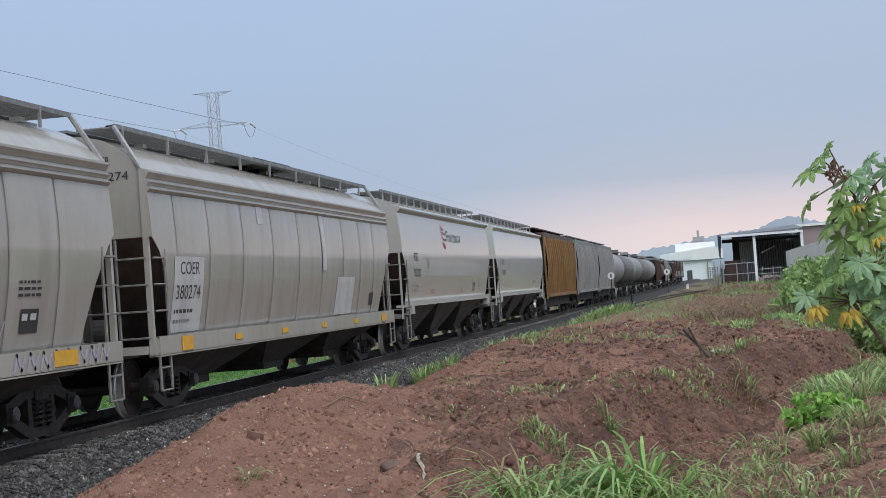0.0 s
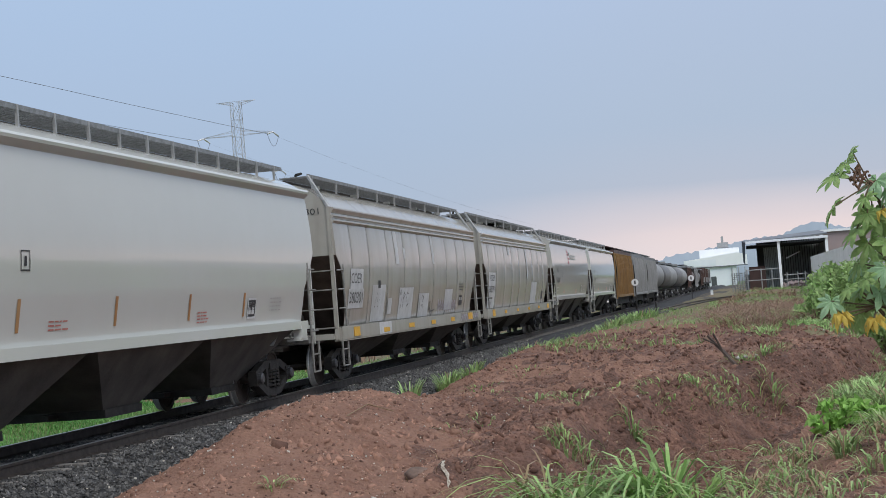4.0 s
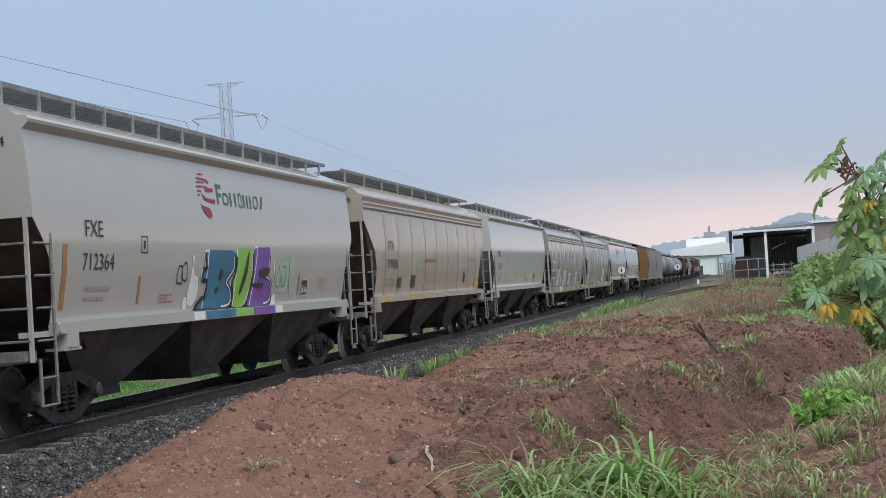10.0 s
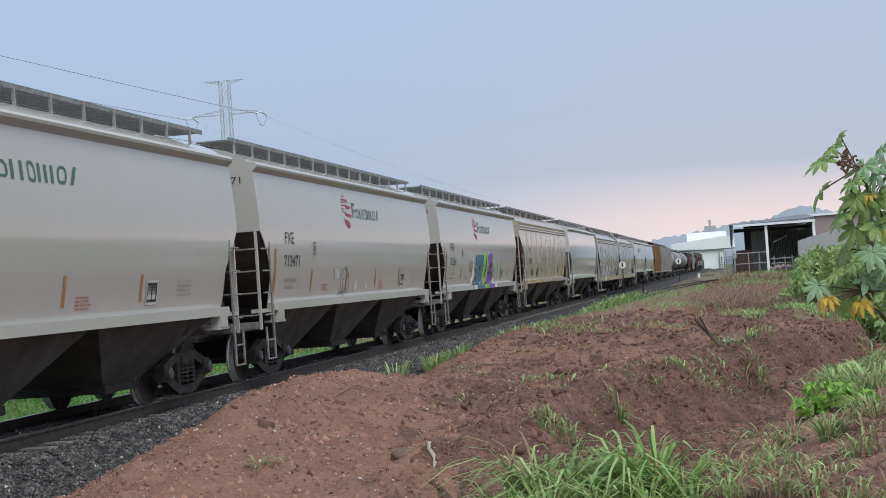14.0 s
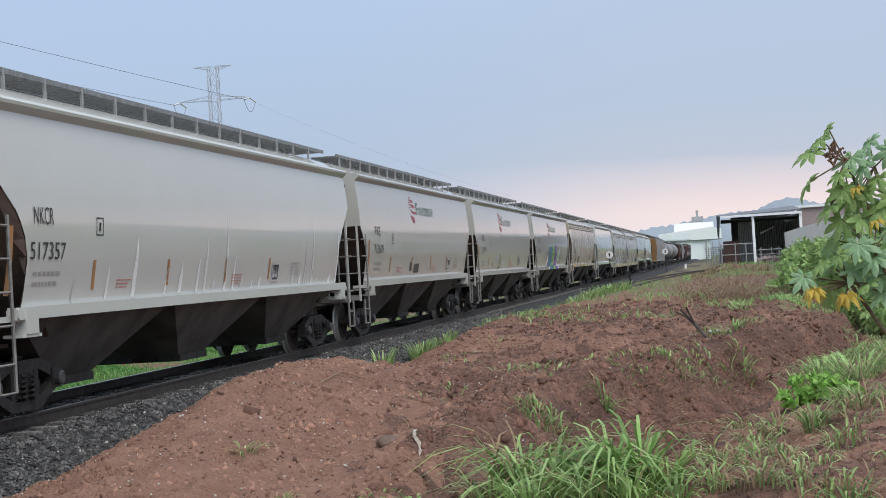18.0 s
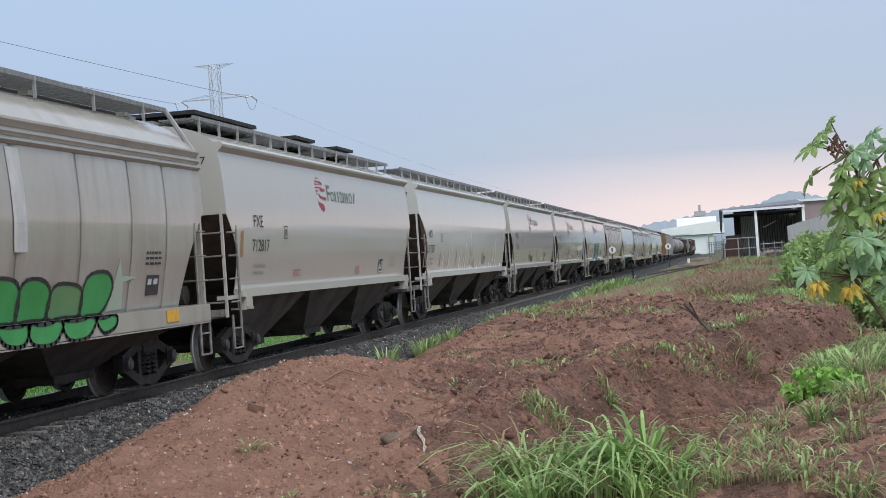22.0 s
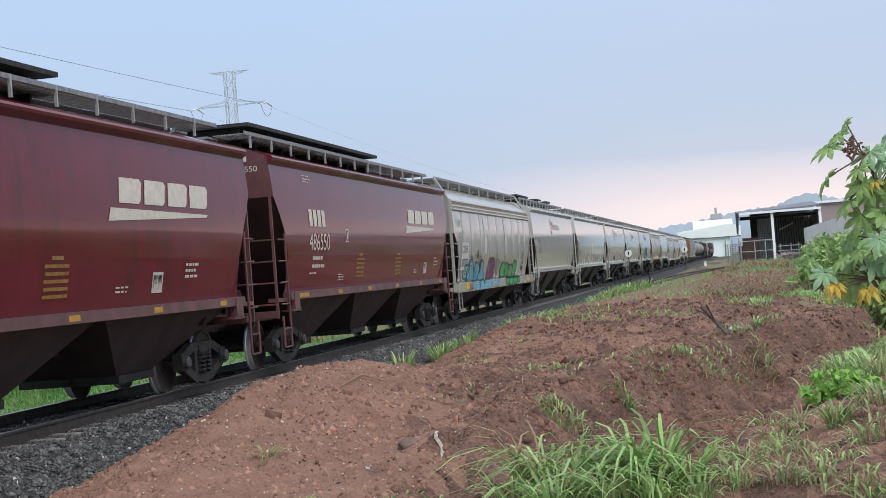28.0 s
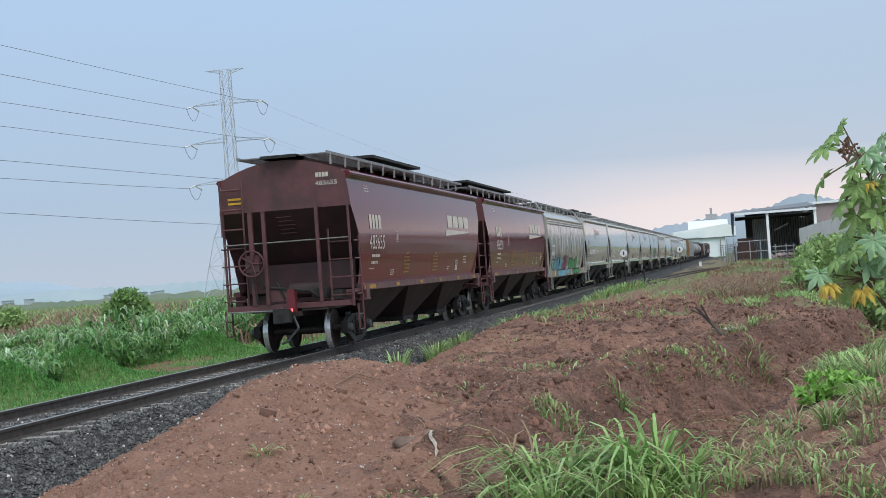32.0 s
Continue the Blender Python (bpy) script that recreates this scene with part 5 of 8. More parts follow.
    on_sill(c, [(0.7, 1.5, 1.31, 1.40), (3.7, 4.2, 1.31, 1.40), (5.6, 6.1, 1.31, 1.40), (8.5, 9.0, 1.31, 1.40)], 1.561, YELLOW)
    end_marks(c, "ATW", "319086", BLACK, 3.92, 0.62, -0.9)
    c = hopper(15.6, P_WHITE, "smooth", U_GREY, P_PALE, "light grey three-bay hopper car with orange strips and no emblem")
    coupled(c, 91.41)
    car_marks(c, "713125")
    end_marks(c, "FXE", "713125", BLACK)
    # two more weathered ribbed cars
    c = hopper(16.6, P_WORN, "deep", UNDER_DARK, RUSTY_SHADED, "weathered grey ribbed hopper car patched with white paint and tags", 1.9, None, tuple(y + 0.25 for y in seam))
    coupled(c, 108.74)
    patch_marks(c, "380301", 1.1)
    paint_on(c, "paint_patch", [rect(3.1, 1.26, 4.35, 2.1), rect(4.7, 1.4, 5.1, 1.78), rect(5.85, 1.25, 7.4, 2.02), rect(8.15, 1.25, 9.4, 1.86), rect(11.6, 1.36, 12.7, 1.94), rect(5.4, 2.6, 5.75, 3.4, -0.05), rect(9.8, 2.65, 10.05, 3.42, -0.05), rect(6.3, 2.75, 6.5, 3.0)], PATCH, "white overpainted patch")
    scrawl = ([(6.0, 1.86), (5.92, 1.9), (6.0, 1.96), (6.1, 1.9), (6.02, 1.8), (6.12, 1.72), (6.06, 1.5)], [(6.3, 1.5), (6.34, 1.9), (6.5, 1.84), (6.36, 1.74)], [(6.9, 1.86), (6.74, 1.9), (6.64, 1.7), (6.74, 1.56), (6.92, 1.62)],
              [(8.25, 1.78), (8.28, 1.5)], [(8.42, 1.8), (8.38, 1.46)], [(8.55, 1.46), (8.58, 1.8), (8.75, 1.76), (8.62, 1.64), (8.8, 1.46)], [(9.62, 1.62), (9.5, 1.6), (9.5, 1.42), (9.66, 1.44), (9.64, 1.62), (9.7, 1.32)], [(9.8, 1.36), (10.3, 1.4)], [(3.4, 1.6), (3.6, 1.9), (3.7, 1.6), (3.9, 1.85)])
    paint_on(c, "spray_tag", [q for p in scrawl for q in stroke(p, 0.035, False)], U_GREY)
    paint_on(c, "lilac_strokes", [q for k in range(9) for q in stroke([(10.7 + 0.3 * k, 1.3), (10.78 + 0.3 * k, 1.66), (10.9 + 0.3 * k, 1.38), (11.0 + 0.3 * k, 1.6)], 0.04, False)], LILAC)
    part("paint_patch", boxes((1.586, 1.592, 3.2, 4.4, 0.96, 1.23)), PATCH, c)
    part("spray_scrawl", decal_bm([q for k in range(8) for q in stroke([(13.3 + 0.36 * k, 1.0), (13.4 + 0.36 * k, 1.2), (13.5 + 0.36 * k, 1.02), (13.6 + 0.36 * k, 1.16)], 0.05, False)], 0.012, True), LILAC, c, "lilac scrawl on the sill")["kind"] = "stuff"
    on_sill(c, [(0.9, 1.4, 1.0, 1.2), (3.6, 4.15, 1.0, 1.1), (6.25, 6.85, 1.02, 1.13), (9.0, 9.5, 1.02, 1.13), (11.7, 12.2, 1.02, 1.13), (14.4, 15.1, 1.0, 1.2)], 1.594, YELLOW)
    end_marks(c, "COER", "380301", BLACK)
    c = hopper(16.3, P_WORN, "deep", UNDER_DARK, RUSTY_SHADED, "weathered grey ribbed hopper car with a white number patch", 1.9, [(7.5, 10.0, -0.05)], seam)
    coupled(c, 126.77)
    paint_on(c, "number_patch", [rect(0.9, 1.26, 2.25, 2.45)], PATCH, "white number patch")
    lettering("COER", 1.16, 2.17, 0.2, 0.88, BLACK, c)
    lettering("380274", 1.02, 1.78, 0.22, 1.1, BLACK, c)
    paint_on(c, "weight_table", bar_lines(1.0, 1.62, 0.9, 2, 0.06, 0.16), BLACK)
    paint_on(c, "paint_patch", [rect(10.95, 1.27, 12.5, 2.1, 0.1), rect(5.3, 3.1, 5.65, 3.46), rect(9.75, 2.25, 10.05, 3.45, -0.1)], PATCH)
    paint_on(c, "chalk_panel", [rect(14.2, 1.42, 14.6, 1.72)], BLACK)
    on_sill(c, [(0.9, 1.4, 0.98, 1.2), (3.5, 3.9, 1.04, 1.14), (6.3, 6.7, 1.04, 1.14), (9.2, 9.6, 1.04, 1.14), (12.0, 12.4, 1.04, 1.14), (14.8, 15.3, 1.0, 1.18)], 1.594, YELLOW)
    end_marks(c, "COER", "380274", BLACK)
    c = hopper(15.4, P_PALE, "smooth", U_GREY, RUSTY_SHADED, "pale grey three-bay hopper car with a small red emblem")
    coupled(c, 144.69)
    round_emblem(c)
    car_marks(c, "712202", dash=False)
    c = hopper(15.3, P_WHITE, "smooth", U_GREY, RUSTY_SHADED, "clean light grey three-bay hopper car")
    coupled(c, 161.65)
    car_marks(c, "713041", dash=False)


def patch_marks(c, number, y):
    paint_on(c, "number_patch", [rect(y, 2.02, y + 1.1, 2.46), rect(y - 0.1, 1.6, y + 1.2, 2.02)], PATCH, "white number patch")
    lettering("COER", y + 0.06, 2.14, 0.22, 0.9, BLACK, c)
    lettering(number, y - 0.02, 1.71, 0.24, 1.12, BLACK, c)
    paint_on(c, "chalk_panel", [rect(13.8, 1.45, 14.3, 1.75), rect(3.6, 1.97, 3.85, 2.2)], BLACK)
    paint_on(c, "chalk_note", [rect(13.85, 1.52, 14.0, 1.7), rect(14.08, 1.52, 14.24, 1.7)], PATCH)
    paint_on(c, "data_table", bar_lines(13.7, 2.1, 0.6, 3, 0.035, 0.08), BLACK)


def tail(c):
    """What hangs on the very last end: hand brake, posts, tail device."""
    bm = bmesh.new()
    R = 0.29
    for i in range(20):
        a, b = 2 * math.pi * i / 20, 2 * math.pi * (i + 1) / 20
        bar(bm, (-0.78 + R * math.cos(a), -0.26, 2.05 + R * math.sin(a)), (-0.78 + R * math.cos(b), -0.26, 2.05 + R * math.sin(b)), 0.022, 6)
        if i % 4 == 0:
            bar(bm, (-0.78, -0.22, 2.05), (-0.78 + R * math.cos(a), -0.26, 2.05 + R * math.sin(a)), 0.016, 5)
    part("brake_wheel", bm, P_GRIME, c, "spoked hand-brake wheel")
    for x0, x1, z1 in ((-0.84, -0.74, 3.2), (-0.52, -0.44, 3.2), (0.73, 0.80, 3.3)):
        part("brake_post", boxes((x0, x1, -0.16, -0.08, 1.1, z1)), P_GRIME, c)
    part("stencil_lines", boxes(*[(-0.25 + 0.04 * (k % 2), 0.1 + 0.03 * (k % 3), 0.10 + 0.08 * k, 0.11 + 0.08 * k, 3.06 - 0.09 * k, 3.075 - 0.09 * k) for k in range(5)]), P_GRIME, c, "faint stencilled lines")["kind"] = "stuff"
    part("end_rail", bars(((-1.47, -0.1, 2.5), (1.47, -0.1, 2.5)), r=0.016), RUNG, c)
    part("ladder", bars(*[((-1.45, -0.12, z), (-0.95, -0.12, z)) for z in (2.85, 3.3, 3.75)], ((-0.95, -0.12, 2.7), (-0.95, -0.12, 3.95)), ((-1.47, -0.12, 2.7), (-1.47, -0.12, 3.95)), r=0.022), P_GRIME, c)
    dev = part("tail_device", boxes((0.08, 0.27, -0.58, -0.42, 0.90, 1.22), (0.10, 0.25, -0.56, -0.44, 1.22, 1.42)), RED_BOX, c, "red end-of-train marker box")
    part("marker_lamp", boxes((0.14, 0.21, -0.59, -0.575, 0.93, 0.99)), RED_LAMP, dev, "small lit red lamp")
    part("air_hose", bars(((0.18, -0.5, 0.85), (0.30, -0.52, 0.55)), ((0.30, -0.52, 0.55), (0.05, -0.52, 0.28)), ((0.05, -0.52, 0.28), (-0.12, -0.5, 0.22)), r=0.028), CAP, c)
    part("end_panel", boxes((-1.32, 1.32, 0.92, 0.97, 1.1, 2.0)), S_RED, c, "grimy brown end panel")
    part("brake_cylinder", boxes((-0.55, 0.1, -0.05, 0.35, 1.16, 1.42)), P_GRIME, c)
    part("brake_lever", bars(((-0.6, -0.05, 1.5), (0.5, -0.1, 1.36)), ((0.5, -0.1, 1.36), (0.75, 0.0, 1.15)), ((-0.3, -0.05, 1.6), (-0.1, -0.05, 1.2)), r=0.03), IRON, c)
    part("brake_chain", bars(((-0.78, -0.2, 1.8), (-0.74, -0.16, 1.15)), r=0.018), IRON, c)
    part("brake_gearbox", boxes((-0.95, -0.62, -0.2, -0.02, 1.86, 2.24)), P_GRIME, c)
    part("uncoupling_lever", bars(((-1.4, -0.3, 0.98), (-0.2, -0.36, 0.96)), ((-0.2, -0.36, 0.96), (-0.05, -0.5, 1.02)), ((-1.4, -0.3, 0.98), (-1.45, -0.32, 0.8)), r=0.015), RUNG, c)
    part("end_valve", boxes((0.5, 0.85, 0.0, 0.3, 1.18, 1.4), (0.95, 1.2, 0.05, 0.3, 1.15, 1.34)), IRON, c)
    part("caution_plate", boxes(*[(-1.32, -0.98, -0.015, -0.005, z, z + 0.05) for z in (3.42, 3.52)]), YELLOW, c)
    part("hatch_lid", boxes((-0.42, 0.42, -0.25, 0.5, 4.38, 4.45)), IRON, c)


RED_BOX = surface("red_marker_paint", (0.16, 0.02, 0.03), (0.11, 0.02, 0.025), 6, 0.4, bump=0)
RED_LAMP = bpy.data.materials.new("red_lamp")
RED_LAMP.use_nodes = True
_p = RED_LAMP.node_tree.nodes["Principled BSDF"]
_p.inputs["Base Color"].default_value = (0.8, 0.05, 0.05, 1)
_p.inputs["Emission Color"].default_value, _p.inputs["Emission Strength"].default_value = (1, 0.1, 0.12, 1), 3.0

build_cars()


def ribbed_car(n, paint, label, y16):
    car = tagged(new("hopper_car"), label, "freight car", "cars of the train")
    for s in (1, -1):
        part("side_panel", side_panel(n, 1.1, 4.0, ((1.0, 0.7), (2.3, 0.1), (5, 0.05)), s), paint, car)
    part("roof", boxes((-1.47, 1.47, 0, n, 4.0, 4.22), (-1.0, 1.0, 0.2, n - 0.2, 4.45, 4.5)), P_BROWN if paint is P_OCHRE else GRATE, car)
    part("body_core", boxes((-1.40, 1.40, 0.1, n - 0.1, 2.2, 4.0), (-1.2, 1.2, 1.6, n - 1.6, 0.5, 2.2)), UNDER_DARK, car)
    for k in range(15):
        y = 0.75 + (n - 1.5) * k / 14
        part("side_post", side_strip(y - 0.05, y + 0.05, 1.15, 3.95, 1, 0.09), paint, car)
    part("side_sill", boxes((1.4, 1.56, 0.6, n - 0.6, 1.0, 1.16)), paint, car)
    for k in range(3):
        m = 2.6 + (n - 5.2) * k / 2
        part("discharge_bay", boxes((-0.7, 0.7, m - 0.8, m + 0.8, 0.4, 1.1)), UNDER_DARK, car)
    for f in (0, 1):
        y = n if f else 0
        part("corner_post", boxes((1.42, 1.50, y - 0.04, y + 0.04, 0.9, 4.0)), paint, car)
    bogie(car, 1.7)
    bogie(car, n - 1.7)
    coupled(car, y16)


def tank_car(n, paint, label, y16, dome=True):
    car = tagged(new("tank_car"), label, "freight car", "cars of the train")
    bm = bmesh.new()
    rows = []
    for y, k in ((0.1, 0.0), (0.15, 0.6), (0.5, 0.92), (1.0, 1.0), (n - 1.0, 1.0), (n - 0.5, 0.92), (n - 0.15, 0.6), (n - 0.1, 0.0)):
        rows.append([bm.verts.new((1.5 * k * math.cos(2 * math.pi * i / 24), y, 2.62 + 1.42 * k * math.sin(2 * math.pi * i / 24))) for i in range(24)])
    for a, b in zip(rows, rows[1:]):
        for i in range(24):
            j = (i + 1) % 24
            bm.faces.new((a[i], a[j], b[j], b[i])).smooth = True
    bmesh.ops.recalc_face_normals(bm, faces=bm.faces[:])
    part("tank", bm, paint, car)
    part("centre_sill", boxes((-0.3, 0.3, -0.4, n + 0.4, 0.8, 1.15), (-1.45, 1.45, 0, 1.2, 1.0, 1.15), (-1.45, 1.45, n - 1.2, n, 1.0, 1.15)), IRON, car)
    part("running_board", boxes((-0.6, 0.6, n / 2 - 2.5, n / 2 + 2.5, 4.2, 4.25)), GRATE, car)
    part("dome", boxes((-0.4, 0.4, n / 2 - 0.5, n / 2 + 0.5, 3.95, 4.5)), paint, car)
    bogie(car, 1.7)
    bogie(car, n - 1.7)
    coupled(car, y16)


def locomotive(y16, paint, label):
    n = 21.0
    car = tagged(new("locomotive"), label, "locomotive", "cars of the train")
    part("underframe", boxes((-1.5, 1.5, 0, n, 1.2, 1.55), (-1.3, 1.3, 6, 14, 0.4, 1.2)), IRON, car)
    bm = boxes((-1.0, 1.0, 1.0, 16.5, 1.55, 4.4))
    bmesh.ops.bevel(bm, geom=bm.edges[:], offset=0.15, segments=2)
    part("long_hood", bm, paint, car)
    part("radiator", boxes((-1.5, 1.5, 1.5, 6.0, 3.6, 4.6)), paint, car)
    part("cab", boxes((-1.55, 1.55, 16.5, 19.2, 1.55, 4.6)), paint, car)
    part("short_hood", boxes((-1.0, 1.0, 19.2, 20.8, 1.55, 3.2)), paint, car)
    part("handrail", bars(*[((1.45, y, 1.55), (1.45, y, 2.55)) for y in np.arange(0.5, 16.5, 1.6)], ((1.45, 0.5, 2.55), (1.45, 16.3, 2.55)), r=0.025), GALV, car)
    part("cab_window", boxes((1.55, 1.56, 17.0, 17.8, 3.3, 4.1), (1.55, 1.56, 18.0, 18.8, 3.3, 4.1)), IRON, car)
    bogie(car, 3.2)
    bogie(car, n - 3.2)
    coupled(car, y16)


ribbed_car(14.6, P_OCHRE, "ochre-brown hopper car with outside posts", 178.9)
ribbed_car(14.8, P_GREY, "dull grey hopper car with outside posts", 195.0)
ribbed_car(14.4, P_GREY, "dull grey hopper car with flat posted sides", 211.3)
tank_car(13.6, P_GREY, "grey round-sided freight car", 227.4)
tank_car(13.6, P_DARK, "dark grey round-sided car", 242.8)
tank_car(14.5, P_GREY, "pale grey cylindrical tank car", 258.4)
tank_car(14.5, P_DARK, "dark grey cylindrical tank car", 275.0)
tank_car(14.5, P_GREY, "grey cylindrical tank car", 291.6)
ribbed_car(15.0, P_BROWN, "dark brown boxy freight car", 308.2)
tank_car(14.5, P_BROWN, "brown cylindrical tank car", 325.4)
ribbed_car(15.0, P_GREY, "grey boxy freight car", 342.0)
tank_car(14.5, P_DARK, "dark cylindrical tank car", 359.2)
ribbed_car(15.0, P_BROWN, "dark brown boxy freight car", 376.0)
locomotive(393.4, P_BROWN, "dark red-brown diesel locomotive")
locomotive(416.0, P_BROWN, "dark red-brown diesel locomotive")
locomotive(438.4, P_DARK, "dark diesel locomotive at the head of the train")

# ---- plants ----

LEAF = leafy("weed_leaf", (0.17, 0.31, 0.09), (0.25, 0.37, 0.14), 0.8, 0.35)
BLADE = leafy("grass_blade", (0.23, 0.36, 0.12), (0.33, 0.43, 0.19), 0.5, 0.4)
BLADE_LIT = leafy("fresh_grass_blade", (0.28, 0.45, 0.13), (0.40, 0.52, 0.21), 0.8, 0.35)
BLADE_WET = leafy("wet_grass_blade", (0.25, 0.42, 0.13), (0.43, 0.57, 0.27), 0.8, 0.4)
FIELD_DRY = leafy("dry_field_grass", (0.36, 0.235, 0.175), (0.27, 0.19, 0.13), 0.3, 0.35)
MOSSY = leafy("fine_mound_grass", (0.095, 0.27, 0.065), (0.16, 0.35, 0.10), 0.5, 0.35)
LUSH = leafy("lush_leaf", (0.23, 0.44, 0.09), (0.33, 0.54, 0.15), 3, 0.3)
TURF = leafy("short_turf_blade", (0.16, 0.33, 0.09), (0.24, 0.39, 0.14), 0.5, 0.35)
FIELD_LEAF = leafy("field_weed_leaf", (0.13, 0.29, 0.10), (0.23, 0.40, 0.17), 0.8, 0.4)
OLIVE = leafy("olive_leaf", (0.16, 0.16, 0.03), (0.10, 0.15, 0.03), 5, 0.0)
WEED = leafy("broad_weed_leaf", (0.11, 0.25, 0.07), (0.18, 0.33, 0.12), 0.7, 0.45)
WEED_TIP = leafy("silvery_weed_leaf", (0.40, 0.53, 0.32), (0.52, 0.62, 0.45), 0.7, 0.4)
DRY = leafy("dry_grass", (0.42, 0.32, 0.20), (0.30, 0.20, 0.13), 0.6, 0.35)
REDDISH = leafy("reddish_dry_grass", (0.25, 0.15, 0.11), (0.33, 0.23, 0.16), 0.6, 0.3)
CASTOR = leafy("castor_leaf", (0.24, 0.39, 0.13), (0.35, 0.48, 0.19), 3, 0.0)
CASTOR_PALE = leafy("pale_castor_leaf", (0.36, 0.53, 0.33), (0.28, 0.46, 0.24), 3, 0.0)
CASTOR_YEL = leafy("yellowed_leaf", (0.74, 0.56, 0.12), (0.58, 0.45, 0.11), 4, 0.0)
STEM = surface("plant_stem", (0.16, 0.13, 0.07), (0.10, 0.07, 0.045), 12, 0.8)
BUSH = leafy("bush_leaf", (0.25, 0.39, 0.14), (0.36, 0.47, 0.2), 1.0, 0.4)


def blades(name, X, Y, Z, H, W, lean, material, seed, droop=0.0):
    """Grass or long leaves: each a tapering strip that bends over; with much droop it stands up first and arches at the top."""
    arch = droop > 0.44
    g = np.random.default_rng(seed)
    n = len(X)
    a = g.random(n) * 2 * np.pi
    dx, dy = np.cos(a), np.sin(a)
    px, py = -dy, dx
    tw = g.random(n) * 0.8 - 0.4
    px, py = px * np.cos(tw), py * np.cos(tw)
    v = np.zeros((n, 9, 3))
    k = 0
    for f, w in ((0.0, 0.55), (0.4, 1.0), (0.7, 0.9), (0.88, 0.6)):
        out = lean * H * f ** (3 if arch else 2)
        up = H * (f - (0.1 * lean * f ** 3 + droop * lean * f ** 5 if arch else 0.30 * np.clip(lean, 0, 1.6) * f ** 3 + droop * np.clip(lean, 0, 1) * f ** 4))
        for s in (-1, 1):
            v[:, k, 0] = X + dx * out + s * px * W * w / 2
            v[:, k, 1] = Y + dy * out + s * py * W * w / 2
            v[:, k, 2] = Z + up
            k += 1
    v[:, 8, 0], v[:, 8, 1] = X + dx * lean * H, Y + dy * lean * H
    v[:, 8, 2] = Z + H * (1 - (0.1 * lean + droop * lean if arch else 0.42 * np.clip(lean, 0, 1.6) + droop * 1.1 * np.clip(lean, 0, 1)))
    q = np.array([(0, 1, 3, 2), (2, 3, 5, 4), (4, 5, 7, 6)])
    t = np.array([(6, 7, 8)])
    b = (np.arange(n) * 9)[:, None, None]
    faces = (q[None] + b).reshape(-1, 4).tolist() + (t[None] + b).reshape(-1, 3).tolist()
    return pydata(name, v.reshape(-1, 3), faces, material)


def scatter(n, x0, x1, y0, y1, seed, near=1.0):
    g = np.random.default_rng(seed)
    return x0 + (x1 - x0) * g.random(n), y0 + (y1 - y0) * g.random(n) ** near, g


def stuff(name, me, label, category):
    return tagged(new(name, me), label, category, kind="stuff")


